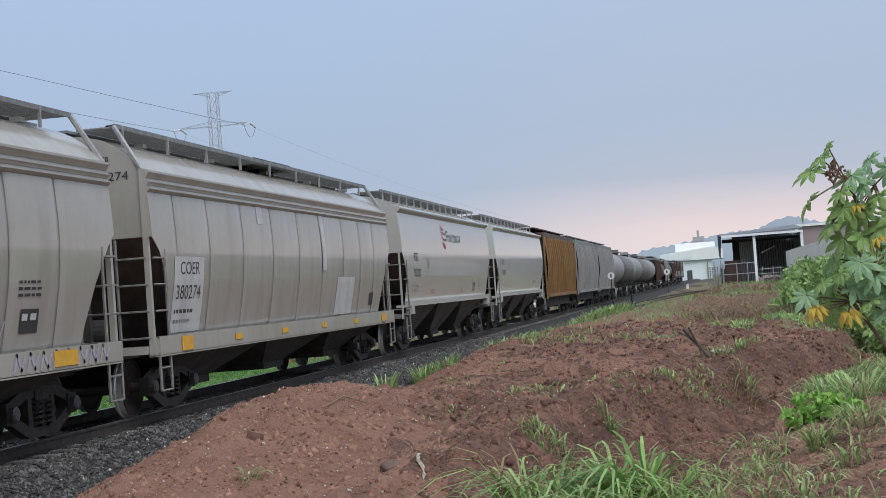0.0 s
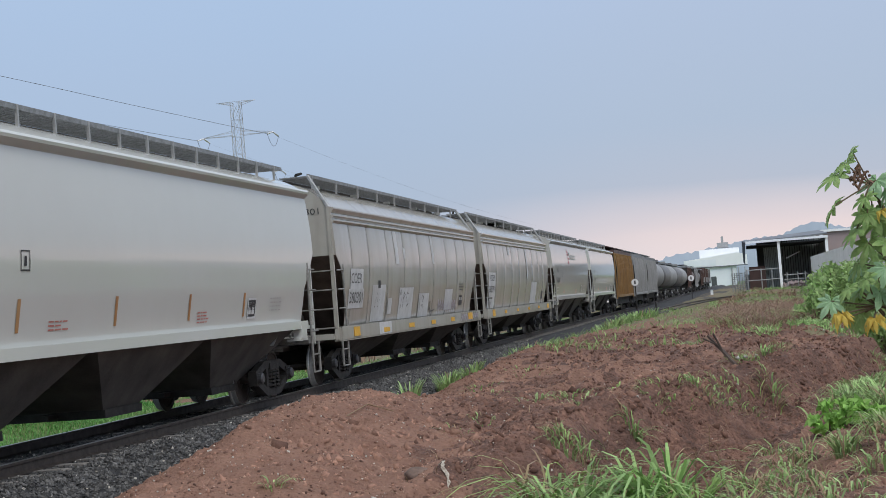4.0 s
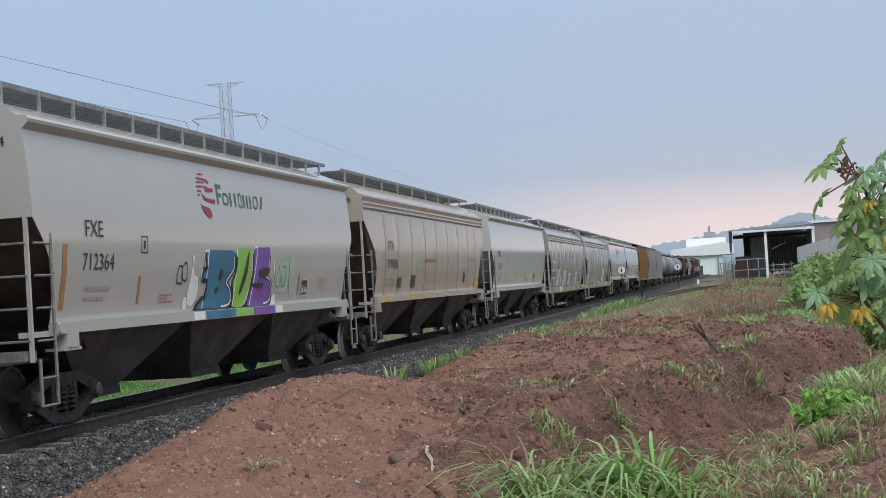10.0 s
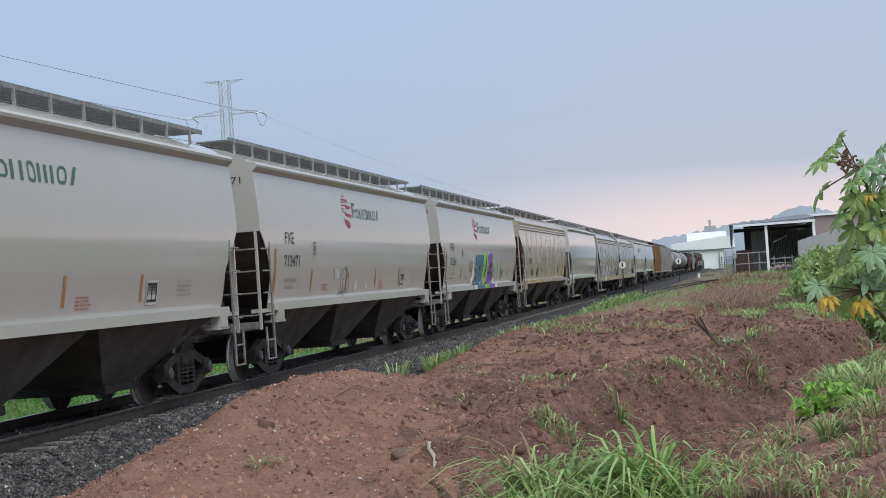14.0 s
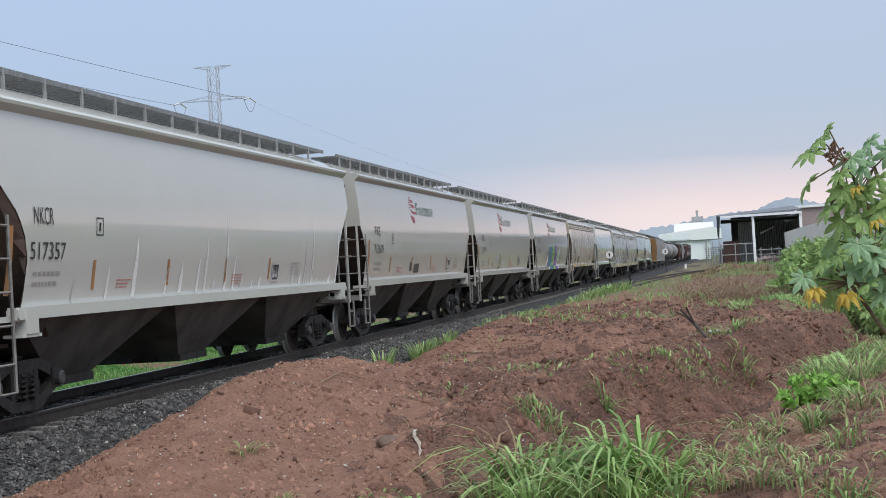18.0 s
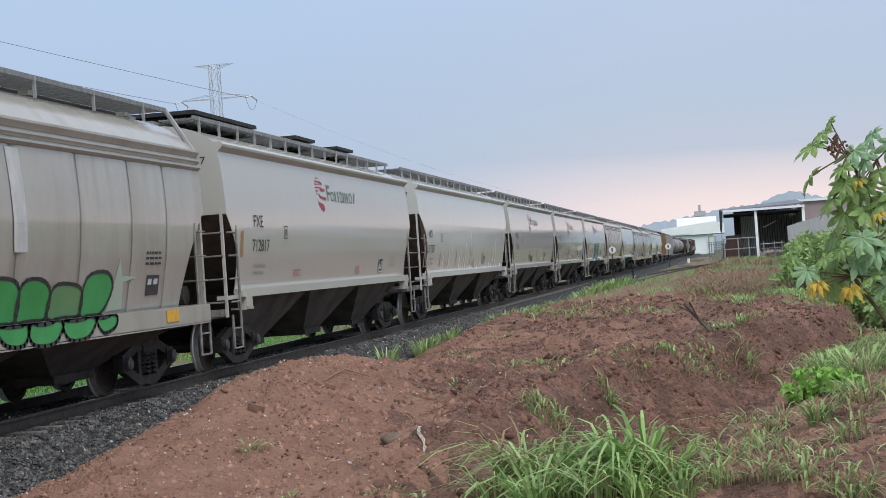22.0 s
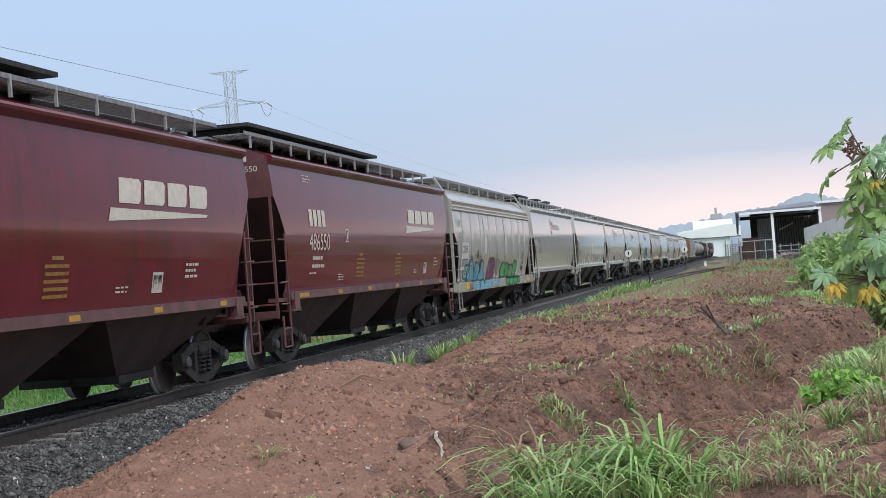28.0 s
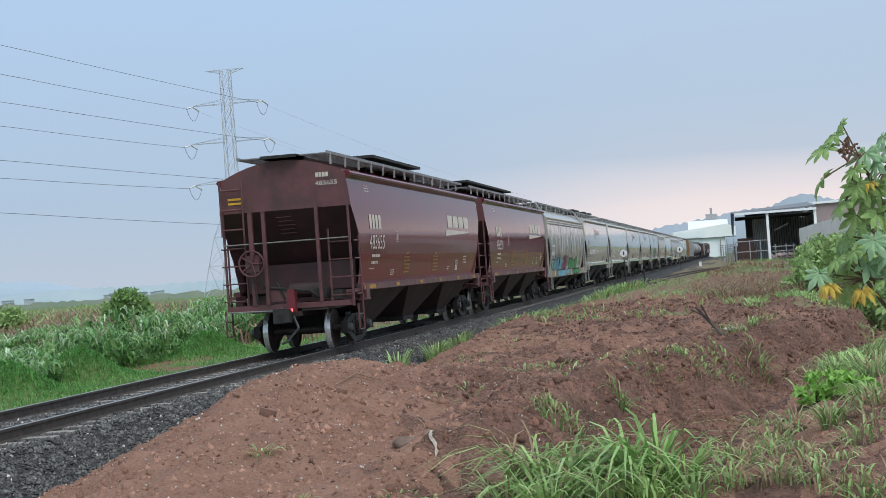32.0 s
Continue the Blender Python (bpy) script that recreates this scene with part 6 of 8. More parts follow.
def meadow():
    # short bright turf beside the far rail
    X, Y, g = scatter(34000, -18.6, -11.5, 14, 75, 1, 1.5)
    keep = (lump(X, Y, 1.7) > -0.28) & (soil_kind(X, Y) == 0) & (ground_z(X, Y) < -0.52)
    X, Y = X[keep], Y[keep]
    n = len(X)
    stuff("turf", blades("turf", X, Y, ground_z(X, Y) - 0.01, 0.06 + 0.14 * g.random(n), 0.012 + 0.012 * g.random(n), 0.3 + 0.7 * g.random(n), TURF, 2), "short bright green turf beside the track", "grass")
    # tall leafy weeds: dark foliage below, arching leaves and pale tips above
    X, Y, g = scatter(2300, -40, -15.6, 32.5, 68, 31, 1.1)
    bear = X / Y
    bare = np.min([(X - cx) ** 2 + (Y - cy) ** 2 / 2.0 - 1.3 * r * r for cx, cy, h, r in MOUNDS], axis=0)
    keep = (bare > 0) & (X < -16.7 - 0.07 * np.abs(Y - 36) + 1.0 * lump(X, Y, 2.5)) & (bear > -0.62) & (lump(X + 3, Y, 3.0) + 0.5 * lump(X, Y + 2, 1.2) > -0.12)
    X, Y, bear = X[keep], Y[keep], bear[keep]
    H = np.interp(bear, [-0.53, -0.49, -0.455, -0.42, -0.38], [0.5, 0.7, 1.3, 1.45, 1.35]) * (0.55 + 1.1 * np.clip(lump(X, Y, 2.2) + 0.35, 0, 1))
    Z = ground_z(X, Y)
    body = [(x, y, z + 0.4 * h, 0.40, 0.40, 0.42 * h) for x, y, z, h in zip(X, Y, Z, H)]
    stuff("broad_weeds", leaf_cloud("broad_weeds", body, 26000, 0.13, WEED, 32), "dense dark green broad-leaved weeds in the field", "weeds")
    for nm, m, mat, f0, lb in (("tall_weeds", 12000, FIELD_LEAF, 0.2, "tall arching green weed leaves in the field"), ("fresh_weeds", 4200, LEAF, 0.45, "fresh lighter green leaves of the field weeds"), ("pale_weeds", 1900, WEED_TIP, 0.7, "pale silvery upper leaves of the field weeds")):
        k = g.integers(0, len(X), m)
        bx, by = X[k] + 0.33 * g.normal(size=m), Y[k] + 0.33 * g.normal(size=m)
        stuff(nm, blades(nm, bx, by, Z[k] + H[k] * (f0 + (0.85 - f0) * g.random(m)), 0.32 + 0.34 * g.random(m), (0.03 if mat is WEED_TIP else 0.04) + 0.045 * g.random(m), 0.7 + 0.8 * g.random(m), mat, 33, 0.3), lb, "weeds")
    # fine grass over the mounds
    ax, ay = [], []
    for cx, cy, h, r in MOUNDS:
        k = 8000
        ax.append(cx + r * 0.9 * g.normal(size=k))
        ay.append(cy + r * 1.4 * g.normal(size=k))
    X, Y = np.concatenate(ax), np.concatenate(ay)
    keep = X < TRACK_X - 1.9
    X, Y = X[keep], Y[keep]
    n = len(X)
    stuff("mound_grass", blades("mound_grass", X, Y, ground_z(X, Y) - 0.01, 0.07 + 0.09 * g.random(n), 0.012 + 0.010 * g.random(n), 0.3 + 0.9 * g.random(n), MOSSY, 34), "fine bright green grass over low mounds", "grass")
    # dry reddish grass further out
    X, Y, g = scatter(13000, -75, -15, 52, 170, 5, 1.3)
    keep = (X > -0.62 * Y - 5) & (lump(X, Y, 7) > -0.2)
    X, Y = X[keep], Y[keep]
    n = len(X)
    stuff("dry_grass", blades("dry_grass", X, Y, ground_z(X, Y), 0.6 + 0.9 * g.random(n), 0.05 + 0.06 * g.random(n), 0.4 + 0.7 * g.random(n), FIELD_DRY, 6), "dry reddish grass across the plain", "grass")
    X, Y, g = scatter(6000, -110, -14, 80, 260, 7, 1.2)
    keep = (X > -0.62 * Y - 5) & (lump(X, Y, 11) > 0.0)
    X, Y = X[keep], Y[keep]
    n = len(X)
    stuff("field_grass", blades("field_grass", X, Y, ground_z(X, Y), 0.7 + 0.9 * g.random(n), 0.10 + 0.08 * g.random(n), 0.4 + 0.5 * g.random(n), BLADE, 8), "green rough grass far across the plain", "grass")


def verge():
    # rough grass on the near side of the ditch
    X, Y, g = scatter(30000, -2.6, 8.5, 9.5, 48, 21, 1.2)
    e = edge_x(Y)
    thick = np.interp(Y, [9, 13, 18, 30], [0.26, 0.22, 0.06, -0.15])
    keep = (X > e + 2.3 + 0.7 * lump(X, Y, 1.2)) & (lump(X, Y, 0.9) + 0.6 * lump(X, Y, 2.4) > thick)
    X, Y = X[keep], Y[keep]
    n = len(X)
    h = 0.10 + 0.28 * np.clip(lump(X, Y, 1.6) + 0.5, 0, 1) * g.random(n) + 0.10 * g.random(n)
    dry = g.random(n) < np.interp(Y, [10, 15, 20, 30], [0.6, 0.5, 0.3, 0.25])
    stuff("verge_grass", blades("verge_grass", X[~dry], Y[~dry], ground_z(X[~dry], Y[~dry]) - 0.01, h[~dry], 0.015 + 0.014 * g.random((~dry).sum()), 0.5 + 0.9 * g.random((~dry).sum()), BLADE, 22), "rough green grass on the verge beside the ditch", "grass")
    stuff("verge_straw", blades("verge_straw", X[dry], Y[dry], ground_z(X[dry], Y[dry]) - 0.01, h[dry] * 1.1, 0.010 + 0.009 * g.random(dry.sum()), 0.7 + 0.9 * g.random(dry.sum()), DRY, 23), "dead straw among the verge grass", "grass")
    # thin growth on the soil and further along the bank
    X, Y, g = scatter(15000, -8.0, 8, 34, 120, 24, 1.4)
    keep = (lump(X, Y, 2.1) + 0.6 * lump(X + 4, Y, 0.7) < -0.08) & (X > -6.2)
    X, Y = X[keep], Y[keep]
    n = len(X)
    stuff("bank_grass", blades("bank_grass", X, Y, ground_z(X, Y) - 0.01, 0.10 + 0.25 * g.random(n), 0.015 + 0.02 * g.random(n), 0.5 + 0.8 * g.random(n), BLADE, 25), "patchy grass along the far bank", "grass")
    X, Y, g = scatter(15000, -2.9, 2.6, 41, 78, 26)
    keep = (lump(X, Y, 2.6) + 0.4 * lump(X, Y, 0.8) > 0.04) & (X > -0.026 * Y)
    X, Y = X[keep], Y[keep]
    n = len(X)
    stuff("dead_brush", blades("dead_brush", X, Y, ground_z(X, Y), 0.15 + 0.75 * g.random(n) ** 2, 0.012 + 0.02 * g.random(n), 1.2 + 2.0 * g.random(n), REDDISH, 27), "flattened reddish-brown dead brush on the bank", "brush")
    X, Y, g = scatter(9000, -1.2, 5.0, 33, 43, 36)
    keep = (X > 0.2 + 0.2 * (Y - 35)) & (lump(X, Y, 1.4) + 0.7 * lump(X, Y, 0.5) > 0.05)
    X, Y = X[keep], Y[keep]
    n = len(X)
    stuff("low_grass", blades("low_grass", X, Y, ground_z(X, Y) - 0.01, 0.10 + 0.22 * g.random(n), 0.014 + 0.016 * g.random(n), 0.6 + 1.0 * g.random(n), BLADE_WET, 37), "low fresh green grass before the dead brush", "grass")
    X, Y, g = scatter(16000, -3.5, 6.0, 44, 150, 38)
    keep = (lump(X, Y, 4.0) + 0.5 * lump(X, Y, 1.3) > -0.05) & (X > -0.024 * Y)
    X, Y = X[keep], Y[keep]
    n = len(X)
    stuff("waste_grass", blades("waste_grass", X, Y, ground_z(X, Y) - 0.01, 0.10 + 0.30 * g.random(n), 0.03 + 0.03 * g.random(n), 0.6 + 1.0 * g.random(n), BLADE, 39), "patchy green grass on the waste ground", "grass")
    X, Y, g = scatter(7000, -3.5, 4.0, 70, 145, 40)
    keep = (lump(X, Y, 6.0) > 0.06) & (X > -0.018 * Y)
    X, Y = X[keep], Y[keep]
    n = len(X)
    stuff("brown_scrub", blades("brown_scrub", X, Y, ground_z(X, Y) - 0.01, 0.2 + 0.5 * g.random(n), 0.04 + 0.03 * g.random(n), 0.6 + 1.0 * g.random(n), REDDISH, 41), "brown dead scrub before the shed", "brush")
    # straw lying on the ditch wall
    X, Y, g = scatter(500, -4.0, 3.0, 11, 34, 28)
    e = edge_x(Y)
    keep = (X > e - 1.2) & (X < e + 2.6)
    X, Y = X[keep], Y[keep]
    n = len(X)
    stuff("roots", blades("roots", X, Y, ground_z(X, Y), 0.08 + 0.16 * g.random(n), 0.006 + 0.005 * g.random(n), 1.0 + 1.0 * g.random(n), DRY, 29), "loose roots and straw in the cut soil", "roots")


def clump(x, y, r, n, h0, h1, w, lean, material, label, seed, dry=0.12, droop=0.0):
    """One tuft: blades that spread from its foot."""
    g = np.random.default_rng(seed)
    t = tagged(new("grass_clump"), label, "grass", "grass clumps on the bank")
    z = float(ground_z(x, y))
    t.location = (x, y, z)
    a, d = g.random(n) * 6.28, r * np.sqrt(g.random(n))
    X, Y = d * np.cos(a), d * np.sin(a)
    Z = ground_z(X + x, Y + y) - z - 0.02
    H = h0 + (h1 - h0) * g.random(n)
    k = int(n * (1 - dry))
    me = blades("blades", X[:k], Y[:k], Z[:k], H[:k], w * (0.7 + 0.6 * g.random(k)), lean * (0.55 + 0.8 * g.random(k)), material, seed, droop)
    mesh_part("foliage", me, t)["kind"] = "stuff"
    if n - k > 2:
        m = n - k
        mesh_part("dead_foliage", blades("blades", X[k:], Y[k:], Z[k:], H[k:], w * (0.5 + 0.4 * g.random(m)), lean * (0.35 + g.random(m)), DRY, seed + 1, droop), t, "straw-coloured dead blades")["kind"] = "stuff"


def clumps():
    big = "large clump of broad arching green grass at the ditch edge"
    for i, (x, y, r, n, h) in enumerate(((-1.78, 12.0, 0.14, 60, 0.82), (-1.62, 11.9, 0.16, 66, 0.78), (-1.36, 11.8, 0.18, 66, 0.74), (-1.12, 11.7, 0.16, 50, 0.6), (-0.92, 11.8, 0.15, 60, 0.74), (-0.70, 11.8, 0.17, 70, 0.82), (-0.5, 11.6, 0.14, 44, 0.52), (-1.5, 11.2, 0.25, 80, 0.56), (-1.1, 11.3, 0.22, 70, 0.5), (-0.75, 11.2, 0.22, 70, 0.56), (-1.85, 11.4, 0.16, 44, 0.5), (-0.42, 11.2, 0.14, 30, 0.36))):
        clump(x, y, r, n, h * 0.4, h * 1.1, 0.028 if y > 11.5 else 0.022, 0.95, BLADE_WET if i % 3 else BLADE_LIT, big, 100 + i, 0.32 if x < -1.7 else 0.1, 0.5)
    small = "small green tuft of grass on bare soil"
    for i, (x, y, r, n, h) in enumerate(((-2.06, 16.3, 0.2, 50, 0.36), (-1.95, 17.0, 0.2, 44, 0.34), (-1.55, 19.3, 0.13, 34, 0.42), (-3.5, 19.2, 0.2, 22, 0.16), (-4.0, 23.3, 0.35, 26, 0.16), (-3.07, 21.4, 0.3, 34, 0.2), (-2.57, 21.4, 0.3, 36, 0.22), (-4.5, 13.5, 0.10, 22, 0.2), (-2.15, 16.5, 0.2, 26, 0.2), (-2.3, 20.3, 0.3, 26, 0.16), (-5.0, 27.5, 0.4, 26, 0.18), (-4.4, 30.0, 0.5, 34, 0.16), (-3.0, 33.0, 0.6, 60, 0.2), (-5.6, 38.5, 0.5, 60, 0.2), (-2.85, 11.9, 0.18, 34, 0.12), (-2.6, 12.1, 0.15, 30, 0.12), (-3.6, 11.7, 0.07, 14, 0.14))):
        clump(x, y, r, n, h * 0.4, h, 0.020, 0.95, BLADE_WET if i % 2 else BLADE, small, 140 + i, 0.2, 0.5 if h > 0.3 else 0.15)
    pale = "pale straggling half-dry grass along the ditch lip"
    for i, (x, y, r, n, h) in enumerate(((-1.42, 21.2, 0.35, 44, 0.18), (-1.13, 21.7, 0.35, 54, 0.2), (-0.80, 22.1, 0.26, 64, 0.34), (-0.55, 22.6, 0.35, 50, 0.2), (-0.45, 23.2, 0.35, 50, 0.22), (-0.2, 23.8, 0.3, 44, 0.24), (0.28, 25.3, 0.2, 54, 0.42), (0.05, 25.0, 0.12, 14, 0.42), (0.2, 28.6, 0.5, 110, 0.4), (-0.2, 29.4, 0.4, 50, 0.26), (-1.9, 21.4, 0.3, 26, 0.16), (-1.75, 18.6, 0.25, 26, 0.18), (-3.6, 18.0, 0.25, 20, 0.14))):
        clump(x, y, r, n, h * 0.35, h, 0.014 + 0.0004 * y, 0.95, (BLADE, BLADE_LIT, BLADE_WET)[i % 3], pale, 300 + i, 0.45, 0.2)
    straw = "tangled half-dry weed tuft on the verge"
    for i, (x, y, r, n, h) in enumerate(((0.18, 16.4, 0.16, 40, 0.34), (0.24, 15.4, 0.2, 44, 0.34), (0.45, 15.6, 0.14, 30, 0.36), (0.3, 14.6, 0.18, 36, 0.28), (-0.1, 12.5, 0.2, 50, 0.2), (0.44, 13.1, 0.16, 40, 0.3), (1.0, 13.4, 0.22, 50, 0.34), (0.2, 11.3, 0.16, 40, 0.3), (0.5, 11.2, 0.2, 54, 0.3), (0.8, 11.1, 0.2, 50, 0.3), (-0.14, 11.4, 0.12, 30, 0.42), (1.2, 15.4, 0.24, 50, 0.34), (1.3, 12.2, 0.24, 50, 0.3), (1.15, 14.4, 0.2, 44, 0.28), (0.7, 12.1, 0.15, 30, 0.22))):
        clump(x, y, r, n, h * 0.35, h, 0.020, 1.0, (BLADE_WET, BLADE)[i % 2], straw, 340 + i, 0.5, 0.5)
    edge = "green weed tuft at the edge of the ballast"
    for i, (x, y, r, n, h) in enumerate(((-7.15, 31.0, 0.22, 90, 0.62), (-7.1, 35.0, 0.3, 130, 0.5), (-6.9, 37.0, 0.3, 110, 0.45), (-7.2, 47.5, 0.6, 170, 0.6), (-7.0, 50.0, 0.6, 170, 0.55), (-7.0, 60.0, 0.5, 90, 0.45), (-6.9, 76.0, 0.9, 180, 0.6), (-6.8, 82.0, 1.0, 200, 0.7), (-6.6, 90.0, 1.1, 200, 0.8), (-6.4, 96.0, 0.9, 140, 0.6), (-7.4, 29.0, 0.2, 40, 0.3), (-7.5, 26.0, 0.25, 40, 0.2), (-5.6, 112.0, 0.8, 60, 0.4))):
        clump(x, y, r, n, h * 0.35, h * 1.15, 0.013 + 0.0005 * y, 0.5, BLADE_WET, edge, 180 + i, 0.1)
    lush = "bright leafy weed clump on the verge"
    for i, (x, y, r, n, h) in enumerate(((0.80, 14.9, 0.13, 60, 0.4), (1.3, 21.4, 0.4, 150, 0.42), (1.55, 22.8, 0.4, 150, 0.46), (1.8, 24.4, 0.4, 150, 0.5), (2.2, 26.4, 0.5, 180, 0.55), (2.6, 28.6, 0.5, 180, 0.6), (1.55, 18.6, 0.3, 110, 0.42), (1.7, 20.2, 0.35, 130, 0.5), (1.35, 16.4, 0.25, 70, 0.3))):
        clump(x, y, r, n, h * 0.45, h, 0.022, 0.8, BLADE_WET if i % 2 else BLADE, lush, 220 + i, 0.12, 0.2)


verge()
clumps()


def round_stone(r):
    bm = bmesh.new()
    bmesh.ops.create_icosphere(bm, subdivisions=3, radius=r)
    for v in bm.verts:
        k = 1 + 0.25 * noise.noise(v.co * 7) + 0.1 * noise.noise(v.co * 19)
        v.co = Vector((v.co.x * 1.15 * k, v.co.y * k, v.co.z * 0.62 * k))
    for f in bm.faces:
        f.smooth = True
    return shared("stone", bm, surface("dark_stone", (0.19, 0.125, 0.098), (0.11, 0.075, 0.06), 8, 0.85, bump=0.5))


# crumb colours paint contrast: dark ones for shaded gaps, pale ones for highlights
DARK_CRUMB = surface("gap_shade_crumb", (0.17, 0.096, 0.073), (0.11, 0.062, 0.049), 9, 0.9, bump=0.3, vary=0.4, spec=0.2)
DARK_CLOD = surface("damp_clod", (0.20, 0.108, 0.078), (0.105, 0.058, 0.045), 5, 0.9, bump=0.6, fine=40, vary=0.4, spec=0.2)
PALE_CRUMB = surface("highlight_crumb", (0.44, 0.29, 0.22), (0.36, 0.22, 0.165), 9, 0.95, bump=0.3, vary=0.3, spec=0.1)


def soil_litter():
    g = np.random.default_rng(61)
    n = 70000
    Y = 9 + 38 * g.random(n) ** 1.5
    X = -7.6 + 11.0 * g.random(n)
    keep = (X > toe_x(Y)) & (X < edge_x(Y) + 5.0)
    X, Y = X[keep], Y[keep]
    n = len(X)
    size = 0.006 + 0.04 * g.random(n) ** 9 + 0.0004 * Y
    big = 3200
    bx, by = -7.3 + 8.5 * g.random(big), 9.5 + 22 * g.random(big) ** 1.4
    keep = (bx > toe_x(by) + 0.2) & (bx < edge_x(by) + 2.0) & (lump(bx, by, 1.1) > 0.02)
    bx, by = bx[keep], by[keep]
    bs = 0.02 + 0.05 * g.random(len(bx)) ** 3
    # broken lumps on the ditch side
    dy = 13.5 + 20 * g.random(6500)
    dx = edge_x(dy) - 2.4 + 4.4 * g.random(6500)
    keep = lump(dx, dy, 0.6) > -0.08
    dx, dy = dx[keep], dy[keep]
    ds = 0.015 + 0.075 * g.random(len(dx)) ** 4
    X, Y, size = np.concatenate([X, bx, dx]), np.concatenate([Y, by, dy]), np.concatenate([size, bs, ds])
    wet = soil_kind(X, Y) == 2
    for nm, on, mat, sd, lb in (("soil_clods", ~wet, CLOD, 62, "loose reddish-brown clods on the soil bank"), ("damp_clods", wet, DARK_CLOD, 64, "dark damp clods in the ditch and trough")):
        stuff(nm, rocks(nm, X[on], Y[on], ground_z(X[on], Y[on]) - 0.3 * size[on], size[on], mat, sd, True), lb, "soil")
    # dark and pale crumbs stand in for crevice shade and bright specks
    for nm, m, k, mat, lb in (("dark_crumbs", 16000, 0.012, DARK_CRUMB, "dark crumbs that also mark shaded gaps on the soil bank"), ("dry_crumbs", 12000, 0.008, PALE_CRUMB, "pale crumbs that serve as highlight specks on the soil bank")):
        Y = 9.5 + 24 * g.random(m) ** 1.3
        X = -7.4 + 9.5 * g.random(m)
        keep = (X > toe_x(Y) + 0.1) & (X < edge_x(Y) + 4.0) & (lump(X, Y, 0.7) + 0.7 * lump(X, Y, 0.2) > -0.12)
        X, Y = X[keep], Y[keep]
        sz = k * (0.5 + 1.6 * g.random(len(X)) ** 3)
        stuff(nm, rocks(nm, X, Y, ground_z(X, Y) + 0.1 * sz, sz, mat, 65, True), lb, "soil")
    # pale pebbles, with many extra to act as highlight specks
    n = 3200
    Y = 10 + 30 * g.random(n) ** 1.4
    X = -7.4 + 9.5 * g.random(n)
    keep = X < edge_x(Y) + 1.0
    X, Y = X[keep], Y[keep]
    stuff("pale_pebbles", rocks("pale_pebbles", X, Y, ground_z(X, Y) + 0.008, 0.005 + 0.012 * g.random(len(X)) ** 3, PEBBLE, 63), "pale pebbles scattered over the soil", "pebbles")
    st = tagged(new("stone", round_stone(0.13)), "dark rounded stone half sunk in soil", "stone")
    st.location = (-3.23, 14.12, float(ground_z(-3.23, 14.12)) + 0.005)
    white = surface("weathered_plastic", (0.5, 0.48, 0.46), (0.32, 0.29, 0.27), 15, 0.5)
    for x, y, s, lb in ((-0.06, 28.6, 0.08, "small crumpled white plastic scrap on soil"), (-3.42, 13.15, 0.06, "dirty crumpled paper scrap on soil"), (0.5, 22.0, 0.08, "pale crumpled scrap in the ditch")):
        o = tagged(new("litter", rocks("litter", s * g.normal(0, 0.9, 14), s * g.normal(0, 0.9, 14), 0.025 * g.random(14), s * (0.15 + 0.4 * g.random(14)), white, 12, True)), lb, "litter")
        o.location = (x, y, float(ground_z(x, y)) + 0.02)
    rag = bmesh.new()
    p = Vector((-3.06, 14.25, 0))
    for k in range(9):
        q = p + Vector((0.030 + 0.03 * math.sin(1.9 * k), -0.085, 0))
        for a in (-0.012, 0.004, 0.016):
            bar(rag, (p.x + a, p.y, float(ground_z(p.x, p.y)) + 0.02), (q.x + a * math.cos(k * 1.7), q.y, float(ground_z(q.x, q.y)) + 0.02), 0.007, 5)
        p = q
    o = part("dead_root", rag, surface("bleached_root", (0.5, 0.45, 0.38), (0.3, 0.25, 0.2), 20, 0.8), None)
    tagged(o, "bleached stringy dead root lying on soil", "root", kind="stuff")
    for pts, r, lb in ((((-4.72, 17.1, 0.03), (-4.72, 18.1, 0.05), (-4.45, 18.3, 0.04)), 0.008, "thin dry straw-coloured twig lying on soil"),):
        bm = bmesh.new()
        for a, b in zip(pts, pts[1:]):
            bar(bm, (a[0], a[1], float(ground_z(a[0], a[1])) + a[2]), (b[0], b[1], float(ground_z(b[0], b[1])) + b[2]), r, 5)
        tagged(part("twig", bm, DRY, None), lb, "twig")
    bm = bmesh.new()
    z = float(ground_z(-0.22, 26.6))
    base = Vector((-0.22, 26.6, z - 0.05))
    for dx, dz, r in ((-0.50, 0.62, 0.026), (-0.27, 0.36, 0.032)):
        bar(bm, base, base + Vector((dx, 0.1, dz)), r, 5)
    bar(bm, base + Vector((-0.26, 0.05, 0.34)), base + Vector((-0.40, 0.0, 0.66)), 0.018, 5)
    bar(bm, base + Vector((-0.36, 0.05, 0.46)), base + Vector((-0.58, 0.0, 0.58)), 0.015, 5)
    tagged(part("dead_branch", bm, surface("dead_wood", (0.10, 0.075, 0.06), (0.06, 0.045, 0.04), 12, 0.9), None), "dark forked dead branch stuck in the soil", "branch")


soil_litter()


